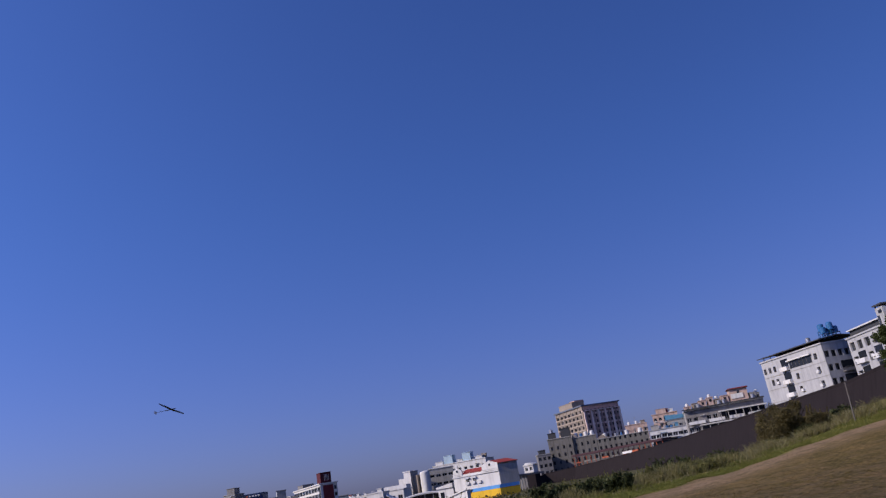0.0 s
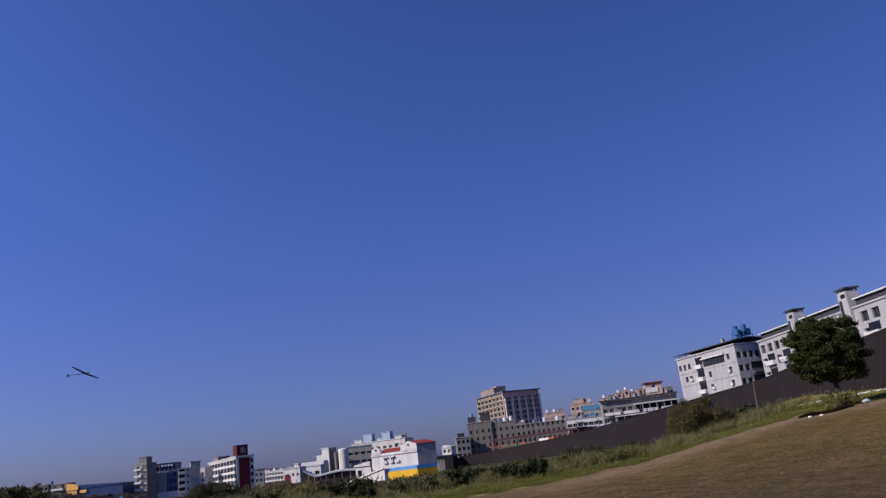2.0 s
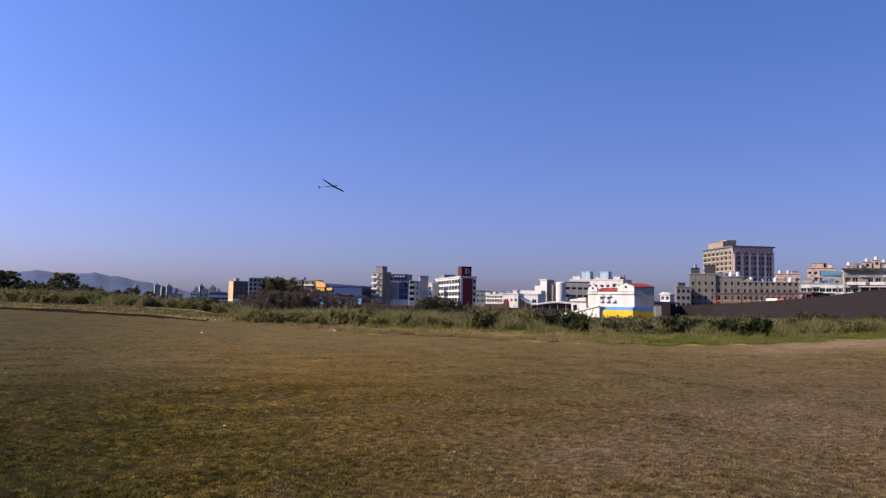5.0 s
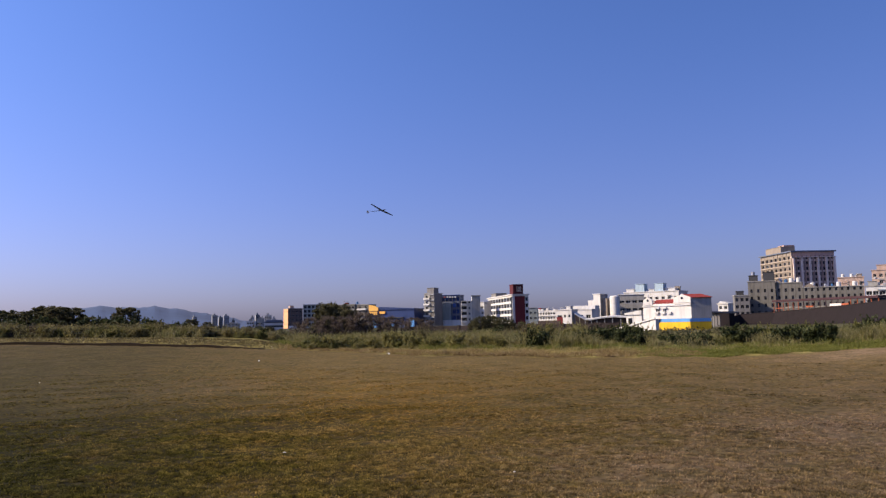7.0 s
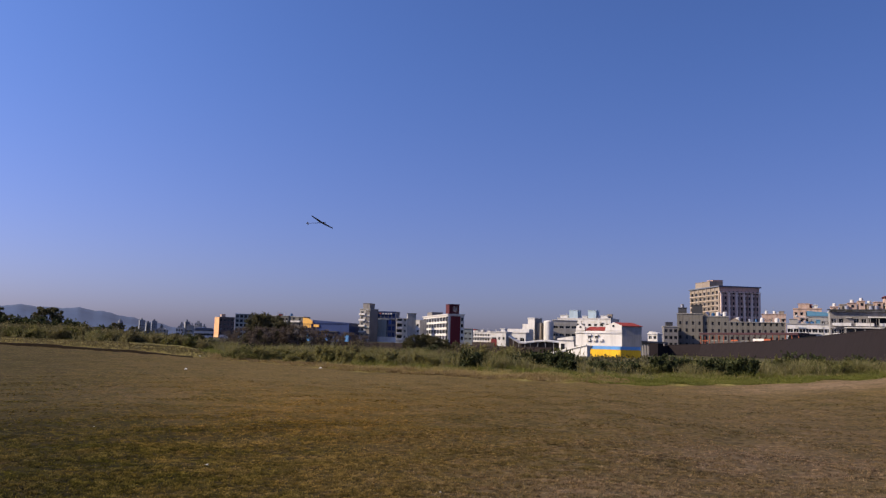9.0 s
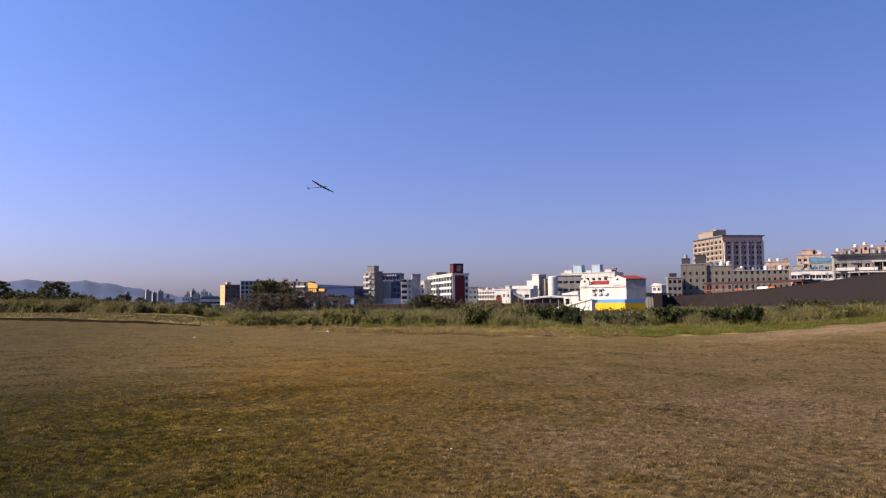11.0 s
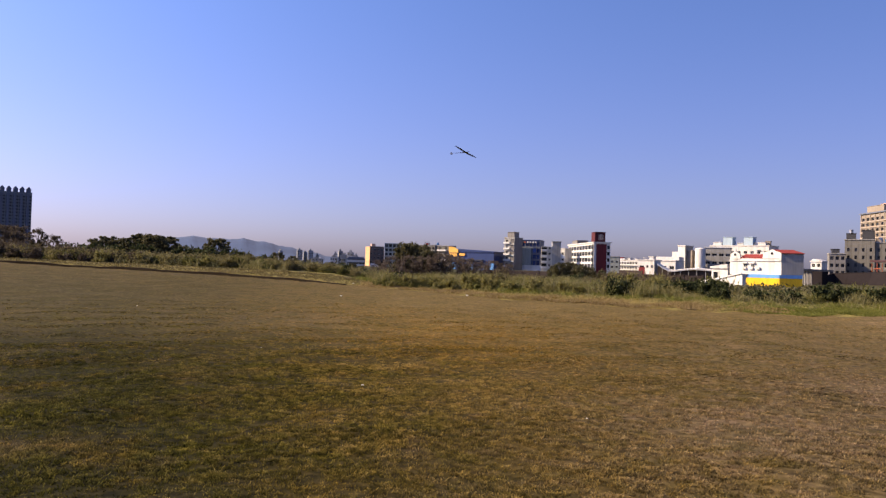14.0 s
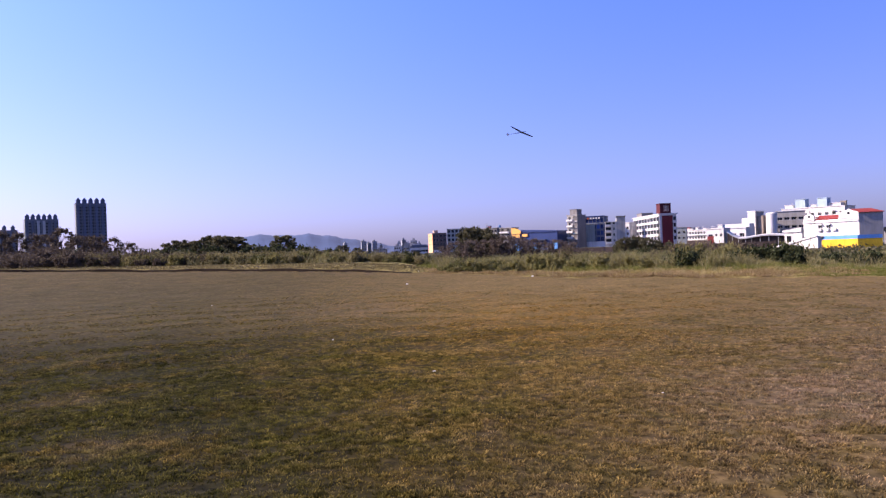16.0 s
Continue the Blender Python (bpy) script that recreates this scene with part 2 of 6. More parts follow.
# peach end wall coloured as sunlit, brown-grey front coloured as shaded
PEACH = plaster("sunlit_peach_tile", (0.7, 0.36, 0.19), 0.2)
BROWN_GREY = plaster("shaded_brown_grey_tile", (0.14, 0.105, 0.1), 0.3)
GREYGREEN = plaster("grey_green_tile", (0.27, 0.3, 0.3), 0.3)
SLATE = plaster("slate_blue_tile", (0.12, 0.14, 0.19), 0.3)
TOWER_GREY = plaster("tower_grey_tile", (0.17, 0.19, 0.22), 0.25)
# paler copy of the grey tile, sunlight painted in, for lit parts
LIT_PALE = plaster("lit_pale_tile", (0.42, 0.43, 0.45), 0.25)
# blue-grey of the far flats, air haze included in the colour
HAZE_BLUE = plaster("haze_tinted_grey_tile", (0.27, 0.28, 0.31), 0.2)
BLUE = plaster("blue_metal_sheet", (0.017, 0.038, 0.13), 0.25, 0.45)
BAND_BLUE = plaster("light_blue_paint", (0.1, 0.3, 0.62), 0.2)
YELLOW = plaster("yellow_paint", (0.72, 0.43, 0.03), 0.25)
RED_ROOF = plaster("red_roof_tile", (0.24, 0.035, 0.032), 0.35)
RED_WALL = plaster("dark_red_tile", (0.15, 0.02, 0.024), 0.3)
MAROON = plaster("maroon_tile", (0.075, 0.012, 0.017), 0.3)
YARD_BROWN = plaster("dark_brown_render", (0.06, 0.042, 0.036), 0.4)
DARK_ROOF = plaster("dark_roof_sheet", (0.05, 0.05, 0.055), 0.3, 0.6)
BLUE_SHEET = plaster("blue_roof_sheet", (0.08, 0.22, 0.34), 0.3, 0.5)
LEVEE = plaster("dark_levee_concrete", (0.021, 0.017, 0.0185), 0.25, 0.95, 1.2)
TANK_BLUE = plain("blue_tank_plastic", (0.02, 0.11, 0.27), 0.4)
STEEL = plain("galvanised_steel", (0.4, 0.4, 0.42), 0.4, 0.8)
ORANGE_STEEL = plain("orange_paint_steel", (0.36, 0.085, 0.03), 0.5)
DARK_STEEL = plain("dark_red_sheet", (0.05, 0.018, 0.018), 0.5)
GLASS = glass_dark("dark_window_glass")
BLUE_GLASS = glass_dark("blue_window_glass", (0.02, 0.05, 0.18))
FRAME = plain("window_frame_paint", (0.5, 0.5, 0.5), 0.5)
FRAME_DARK = plain("dark_window_frame", (0.1, 0.09, 0.09), 0.5)
BARK = plaster("bark", (0.05, 0.04, 0.032), 0.4, 0.95, 8.0)
SOIL = plaster("dark_soil", (0.014, 0.01, 0.007), 0.4, 1.0, 5.0)
PAPER = plain("white_paper", (0.8, 0.8, 0.78), 0.8)
CLOTH = plain("pale_blue_cloth", (0.36, 0.4, 0.46), 0.9)
TURF = turf()
TURF_BLADES = turf("turf_blades", True)
VERGE_GRASS = leafy("dull_verge_blades", (0.0612, 0.0562, 0.0234), (0.115, 0.0972, 0.0429), (0.209, 0.162, 0.0858), 0.3)
ROUGH_GRASS = leafy("rough_grass_blades", (0.15, 0.13, 0.04), (0.29, 0.235, 0.085), (0.5, 0.38, 0.185), 0.4)
DRY_TUFT = leafy("dry_tuft_blades", (0.12, 0.085, 0.038), (0.23, 0.165, 0.075), (0.38, 0.27, 0.135), 0.3)
GREEN_GRASS = leafy("green_grass_blades", (0.0684, 0.09, 0.0158), (0.137, 0.148, 0.0324), (0.238, 0.223, 0.0648), 0.4)
REED = leafy("reed_blades", (0.09, 0.098, 0.032), (0.18, 0.168, 0.066), (0.36, 0.305, 0.17), 0.4)
BUSH_LEAF = leafy("bush_leaves", (0.05, 0.058, 0.018), (0.115, 0.118, 0.038), (0.25, 0.232, 0.09), 0.4)
DARK_LEAF = leafy("dark_bush_leaves", (0.012, 0.018, 0.007), (0.03, 0.04, 0.014), (0.12, 0.135, 0.06))
PALE_LEAF = leafy("pale_shrub_leaves", (0.09, 0.094, 0.032), (0.19, 0.178, 0.066), (0.36, 0.315, 0.14), 0.45)
DUSKY_LEAF = leafy("dusky_shrub_leaves", (0.045, 0.042, 0.02), (0.09, 0.078, 0.038), (0.16, 0.13, 0.07), 0.3)
MOUND_LEAF = leafy("brown_olive_leaves", (0.078, 0.068, 0.03), (0.115, 0.096, 0.041), (0.16, 0.13, 0.06), 0.45, 0.5)
OLIVE_LEAF = leafy("olive_shrub_leaves", (0.07, 0.066, 0.028), (0.155, 0.138, 0.06), (0.3, 0.255, 0.13), 0.4)
BROWN_TWIG = leafy("brown_grove_twigs", (0.04, 0.031, 0.026), (0.088, 0.067, 0.055), (0.23, 0.185, 0.155), 0.25)
DRY_TWIG = leafy("dry_shrub_twigs", (0.06, 0.046, 0.034), (0.1, 0.078, 0.058), (0.16, 0.125, 0.09), 0.2)
TREE_LEAF = leafy("tree_leaves", (0.015, 0.025, 0.007), (0.036, 0.05, 0.013), (0.078, 0.092, 0.026), 0.3)
FAR_TREE = leafy("far_tree_leaves", (0.04, 0.044, 0.02), (0.085, 0.082, 0.042), (0.17, 0.15, 0.085), 0.35)
# distance haze is painted into the hill's blue base colour
HILL = plain("hazed_wooded_hill", (0.03, 0.062, 0.14), 1.0, 0.0, 0.25, 0.012)


# ---- helpers for building ----
def bearing(az, d, z=0.0):
    """A place d metres off in the direction az, in degrees to the left of straight ahead."""
    return Vector((-d * math.sin(radians(az)), d * math.cos(radians(az)), z))


def top_at(el, d):
    return EYE + d * math.tan(radians(el))


def mesh_of(name, verts, faces, materials, slots=None, smooth=False):
    me = bpy.data.meshes.new(name)
    me.from_pydata([tuple(v) for v in verts], [], [tuple(f) for f in faces])
    for m in materials if isinstance(materials, (list, tuple)) else [materials]:
        me.materials.append(m)
    if slots is not None:
        me.polygons.foreach_set("material_index", slots)
    if smooth:
        me.polygons.foreach_set("use_smooth", [True] * len(me.polygons))
    me.update()
    return me


def quads(name, corners, material):
    """A mesh of separate four-cornered faces from an array (n, 4, 3), made fast."""
    n = len(corners)
    me = bpy.data.meshes.new(name)
    me.vertices.add(4 * n)
    me.vertices.foreach_set("co", np.asarray(corners, np.float32).ravel())
    me.loops.add(4 * n)
    me.loops.foreach_set("vertex_index", np.arange(4 * n, dtype=np.int32))
    me.polygons.add(n)
    me.polygons.foreach_set("loop_start", np.arange(0, 4 * n, 4, dtype=np.int32))
    me.materials.append(material)
    me.update(calc_edges=True)
    return me


def part(name, me, parent, label="", m=None):
    ob = new(name, me)
    ob.parent = parent
    if m is not None:
        ob.matrix_basis = m
    if label:
        ob["label"] = label
    return ob


def thing(name, label, category, m=None, me=None, group="", kind=""):
    ob = new(name, me)
    if m is not None:
        ob.matrix_basis = m
    return tagged(ob, label, category, group, kind)


class Shape:
    """Faces gathered from boxes, prisms and tubes into one mesh."""

    def __init__(self):
        self.v, self.f, self.s = [], [], []

    def add(self, verts, faces, slot=0):
        k = len(self.v)
        self.v += [tuple(v) for v in verts]
        self.f += [tuple(k + i for i in f) for f in faces]
        self.s += [slot] * len(faces)
        return self

    def box(self, x0, y0, z0, x1, y1, z1, slot=0, m=None):
        v = [Vector((x, y, z)) for z in (z0, z1) for x, y in ((x0, y0), (x1, y0), (x1, y1), (x0, y1))]
        if m is not None:
            v = [m @ p for p in v]
        return self.add(v, [(3, 2, 1, 0), (4, 5, 6, 7), (0, 1, 5, 4), (1, 2, 6, 5), (2, 3, 7, 6), (3, 0, 4, 7)], slot)

    def prism(self, outline, y0, y1, slot=0, m=None):
        """An outline in x and z, pushed from y0 to y1."""
        n = len(outline)
        v = [Vector((x, y, z)) for y in (y0, y1) for x, z in outline]
        if m is not None:
            v = [m @ p for p in v]
        return self.add(v, [tuple(range(n)), tuple(range(2 * n - 1, n - 1, -1))] + [(i + n, (i + 1) % n + n, (i + 1) % n, i) for i in range(n)], slot)

    def tube(self, points, radii, sides=7, slot=0):
        """A bent, tapering round bar along points."""
        rings, pts = [], [Vector(p) for p in points]
        for i, (p, r) in enumerate(zip(pts, radii)):
            way = (pts[min(i + 1, len(pts) - 1)] - pts[max(i - 1, 0)]).normalized()
            side = way.cross(Vector((0.31, 0.9, 0.2))).normalized()
            other = way.cross(side)
            rings.append([p + r * (math.cos(a) * side + math.sin(a) * other) for a in (2 * math.pi * k / sides for k in range(sides))])
        v = [q for ring in rings for q in ring]
        f = [(i * sides + k, i * sides + (k + 1) % sides, (i + 1) * sides + (k + 1) % sides, (i + 1) * sides + k) for i in range(len(pts) - 1) for k in range(sides)]
        f += [tuple(range(sides - 1, -1, -1)), tuple(range(len(v) - sides, len(v)))]
        return self.add(v, f, slot)

    def mesh(self, name, materials, smooth=False):
        return mesh_of(name, self.v, self.f, materials, self.s, smooth)


# ---- ground ----
EDGE_AZ = (-180, -75, -32, -25, -20, -15, -8, 0, 10, 20, 30, 40, 50, 60, 85, 180)
EDGE_D = (60, 60, 60, 58, 54, 48, 42, 37, 38, 43, 55, 68, 80, 90, 95, 60)
EDGE_H = (0, 2.4, 2.5, 1.9, 1.1, 0.4, 0.05, 0, 0, 0, 0.1, 0.4, 0.7, 1.25, 1.3, 0)


def field_edge(az):
    return np.interp(az, EDGE_AZ, EDGE_D)


def ground_height(x, y):
    """The field is flat; its far sides swell gently to fit the camera's view."""
    r, az = np.hypot(x, y), np.degrees(np.arctan2(-np.asarray(x), np.asarray(y)))
    d, h = field_edge(az), np.interp(az, EDGE_AZ, EDGE_H)
    s = np.clip((r - 0.4 * d) / (0.6 * d), 0, 1.0)
    z = h * s * s * (3 - 2 * s)
    z = z + np.clip(r - d, 0, 40) * 0.06 * np.clip((-az - 16) / 10, 0, 1) * (az > -120)
    z = z + 0.16 * np.clip((r - d) / 3.0, 0, 1) * np.clip((az - 26) / 6, 0, 1) * (az < 100)
    z = z + 0.3 * np.clip((r - d) / 15.0, 0, 1) * np.clip((az - 29) / 8, 0, 1) * (az < 110)
    # dip beyond the field, shaped to fit the camera's view
    low = np.clip((r - 62) / 50, 0, 1)
    z = z - 1.3 * low * low * (3 - 2 * low) * np.clip((az + 14) / 8, 0, 1) * np.clip((33 - az) / 5, 0, 1)
    wave = 0.035 * np.sin(0.9 * x + 0.6 * y) * np.sin(0.5 * y - 0.7 * x + 1.3) + 0.02 * np.sin(2.1 * x + 0.4) * np.sin(1.7 * y)
    return z + wave * np.clip(r / 6, 0, 1) * np.clip((300 - r) / 200, 0, 1)


def turf_fields(deg, rr):
    """How green, golden, dry, bare or worn the field is: strips and patches placed to fit the camera's view."""
    d = field_edge(deg)
    jag = 1.2 * np.sin(deg * 1.7) + 0.8 * np.sin(deg * 4.1 + 1)
    step = lambda v: np.clip(v, 0, 1)
    side = lambda az: rr * np.sin(np.radians(deg - az))
    ahead = lambda az: rr * np.cos(np.radians(deg - az))
    left = lambda az, w: step(0.5 + side(az) / (w + 0.2 * abs(ahead(az))))
    spot = lambda az, r, daz, dr: np.exp(-((side(az) / (r * math.radians(daz))) ** 2) - ((ahead(az) - r) / dr) ** 2)
    verge = step((rr - d + jag * (deg < 28)) / 1.2)
    return {
        "verge": verge * (1 - 0.45 * step((deg - 30) / 6) * (deg < 120)),
        "track": 0.85 * step(1.25 - abs(rr - (d - 4.5)) / 6.5) * step((-1 - deg) / 10) * step((deg + 60) / 10),
        "bare": 0.55 * (1 - left(4, 4.5)) * step(1.4 - abs(ahead(0)) / 30) + 0.4 * spot(4, 9.4, 9, 1.6) + 0.4 * spot(-7, 13.5, 8, 2.0) + 0.3 * spot(37, 24, 7, 4.0),
        "lush": left(29, 2.6) * np.maximum(step((25 - ahead(35)) / 12), 0.5) + 0.5 * spot(45, 12, 12, 3.0),
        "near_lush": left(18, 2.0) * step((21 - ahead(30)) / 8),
        # left side darkened in colour, standing in for the lens's corner falloff
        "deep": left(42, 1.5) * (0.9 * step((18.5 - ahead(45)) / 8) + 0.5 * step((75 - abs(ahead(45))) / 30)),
        "gold": 0.62 * spot(23, 18.5, 10, 6.0) + 0.5 * spot(30, 28, 9, 6.0) + 0.4 * spot(12, 25, 9, 6.0),
        "dry": step((ahead(25) - 11) / 21) * (0.82 - 0.66 * left(35, 1.5)),
        "plain": step((rr - 85) / 30),
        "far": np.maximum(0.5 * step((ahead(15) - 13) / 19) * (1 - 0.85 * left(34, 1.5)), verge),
        "fair": spot(27, 15, 13, 9.0),
    }


def ground():
    rings = np.concatenate([np.arange(0.8, 12, 0.8), np.arange(12, 36, 1.2), np.arange(36, 110, 0.8), np.geomspace(112, 4600, 46)])
    count = 360
    az = np.radians(np.arange(count))
    r, a = np.meshgrid(rings, az, indexing="ij")
    x, y = -r * np.sin(a), r * np.cos(a)
    z = ground_height(x, y)
    verts = np.concatenate([[[0, 0, 0]], np.stack([x, y, z], -1).reshape(-1, 3)])
    faces = [(1 + (k + 1) % count, 1 + k, 0) for k in range(count)]
    for i in range(len(rings) - 1):
        p, q = 1 + i * count, 1 + (i + 1) * count
        faces += [(p + k, p + (k + 1) % count, q + (k + 1) % count, q + k) for k in range(count)]
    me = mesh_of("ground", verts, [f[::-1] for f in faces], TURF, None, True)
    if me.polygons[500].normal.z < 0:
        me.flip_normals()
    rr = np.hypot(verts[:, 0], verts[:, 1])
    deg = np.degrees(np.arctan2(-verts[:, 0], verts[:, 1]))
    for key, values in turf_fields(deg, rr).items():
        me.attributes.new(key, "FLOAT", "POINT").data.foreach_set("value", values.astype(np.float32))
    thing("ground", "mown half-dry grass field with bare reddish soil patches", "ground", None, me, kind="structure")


ground()


def soil_lip():
    """The low dark step of earth along the far side of the field."""
    sh, prev = Shape(), None
    for a in np.arange(32, 96, 1.0):
        d = float(field_edge(a)) + 0.12 * math.sin(a * 2.3)
        lift = (0.2 + 0.05 * math.sin(a * 1.1)) * min(1.0, 0.25 + (a - 32) / 8)
        rows = []
        for off, up in ((-0.35, -0.25), (-0.22, 0.02), (-0.05, lift), (0.12, lift + 0.03), (0.4, -0.1)):
            p = bearing(a, d + off)
            rows.append((p.x, p.y, float(ground_height(*bearing(a, d - 0.4).xy)) + up))
        if prev:
            sh.add(prev + rows, [(k, k + 1, k + 6, k + 5) for k in range(4)], 0)
        prev = rows
    thing("earth_bank", "low dark step of bare earth edging the field", "earth bank", None, sh.mesh("earth_bank", SOIL), kind="structure")


soil_lip()


# ---- dark levee wall ----
def levee():
    line = [(34, -80, 9.4), (38, 0, 9.3), (40, 40, 9.1), (41.8, 68, 8.5), (44, 100, 7.25), (47.5, 170, 6.9), (51, 240, 6.6), (52, 290, 6.35), (48, 325, 5.9), (40, 347, 5.2), (28, 362, 4.4), (13, 370, 3.6), (7, 352, 1.4), (1, 330, -1.0)]
    sh, prev = Shape(), None
    for i, (x, y, h) in enumerate(line):
        a, b = Vector(line[max(i - 1, 0)][:2]), Vector(line[min(i + 1, len(line) - 1)][:2])
        way = (b - a).normalized()
        side = Vector((-way.y, way.x))
        rows = [(x + side.x * o, y + side.y * o, z) for o, z in ((3.4, -1.0), (1.1, h - 0.5), (1.0, h - 0.45), (1.0, h), (-0.4, h), (-0.6, -1.0))]
        if prev:
            sh.add(prev + rows, [(k, k + 6, k + 7, k + 1) for k in range(5)])
        prev = rows
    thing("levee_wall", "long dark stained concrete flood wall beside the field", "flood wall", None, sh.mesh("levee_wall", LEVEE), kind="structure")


levee()

# ---- hill ----
def hill():
    ridge = ((20, 0.0), (30, 0.1), (33, 0.6), (35.6, 1.2), (38.0, 1.75), (39.5, 1.98), (41.2, 1.9), (43.2, 2.05), (44.4, 1.85), (47, 1.2), (50, 0.6), (55, 0.2), (60, 0.0))
    steps = ((-520, 0), (-400, 0.18), (-280, 0.4), (-160, 0.68), (-70, 0.88), (60, 1.0), (300, 0.7), (900, 0))
    azs, verts, faces = np.arange(20, 60.1, 0.25), [], []
    for i, a in enumerate(azs):
        el = 0.82 * float(np.interp(a, *zip(*ridge))) + 0.035 * math.sin(a * 3.7) + 0.02 * math.sin(a * 9.1)
        for j, (o, k) in enumerate(steps):
            rough = 16 * noise.noise(Vector((a * 1.3, o * 0.01, 2.0))) + 7 * noise.noise(Vector((a * 4.0, o * 0.03, 5.0)))
            verts.append(bearing(a, 2500 + o + rough * 3, max(top_at(el * k, 2600) + rough * 0.35 * (0 < k < 1), -5.0) if k else -5.0))
            if i and j:
                n = len(steps)
                faces.append(((i - 1) * n + j - 1, (i - 1) * n + j, i * n + j, i * n + j - 1))
    thing("hill", "low wooded hill, distance haze painted into its blue", "hill", None, mesh_of("hill", verts, faces, HILL, None, True), kind="structure")


hill()

# ---- buildings ----
WINDOWS = {}


def window_mesh(w, h, glass, frame):
    key = (round(w, 2), round(h, 2), glass.name, frame.name)
    if key not in WINDOWS:
        # one moulding: a frame of two lights with the panes set back in it
        sh, t, spots = Shape(), 0.07, {}
        xs, zs = (-w / 2, -w / 2 + t, -t / 2, t / 2, w / 2 - t, w / 2), (-h / 2, -h / 2 + t, h / 2 - t, h / 2)

        def at(i, j, y):
            if (i, j, y) not in spots:
                spots[i, j, y] = len(sh.v)
                sh.v.append((xs[i], y, zs[j]))
            return spots[i, j, y]

        def face(slot, *corners):
            sh.f.append(tuple(at(*c) for c in corners))
            sh.s.append(slot)

        for i in range(5):
            for j in range(3):
                ring = ((i, j), (i + 1, j), (i + 1, j + 1), (i, j + 1))
                if i in (1, 3) and j == 1:
                    face(0, *[(*c, 0.0) for c in ring])
                    for k in range(4):
                        p, q = ring[k], ring[(k + 1) % 4]
                        face(1, (*p, -0.06), (*q, -0.06), (*q, 0.0), (*p, 0.0))
                else:
                    face(1, *[(*c, -0.06) for c in ring])
        rim = [(i, 0) for i in range(5)] + [(5, j) for j in range(3)] + [(i, 3) for i in range(5, 0, -1)] + [(0, j) for j in range(3, 0, -1)]
        for k in range(len(rim)):
            p, q = rim[k], rim[(k + 1) % len(rim)]
            face(1, (*p, 0.04), (*q, 0.04), (*q, -0.06), (*p, -0.06))
        WINDOWS[key] = sh.mesh("window", [glass, frame])
    return WINDOWS[key]


def facade(sh, o, u, w, h, nx, nz, ww, wh, base, floor, sill, slot, recess=0.28, skip=None):
    """One wall from o along u with recessed openings in nx bays and nz floors; gives back the middles of the openings."""
    n = Vector((u.y, -u.x, 0))
    pitch = w / nx
    xs = [0.0] + [e for i in range(nx) for e in (i * pitch + (pitch - ww) / 2, i * pitch + (pitch + ww) / 2)] + [w]
    zs = [0.0] + [e for j in range(nz) for e in (base + j * floor + sill, base + j * floor + sill + wh)] + [h]
    at = lambda x, z, back=0.0: o + u * x + Vector((0, 0, z)) - n * back
    found = []
    for i in range(len(xs) - 1):
        for j in range(len(zs) - 1):
            q = [(xs[i], zs[j]), (xs[i + 1], zs[j]), (xs[i + 1], zs[j + 1]), (xs[i], zs[j + 1])]
            opening = i % 2 and j % 2 and not (skip and skip((i - 1) // 2, (j - 1) // 2))
            if opening:
                front, back = [at(*p) for p in q], [at(*p, recess) for p in q]
                sh.add(front + back, [(k, (k + 1) % 4, (k + 1) % 4 + 4, k + 4) for k in range(4)], slot)
                found.append(at((xs[i] + xs[i + 1]) / 2, (zs[j] + zs[j + 1]) / 2, recess))
            else:
                sh.add([at(*p) for p in q], [(0, 1, 2, 3)], slot)
    return found


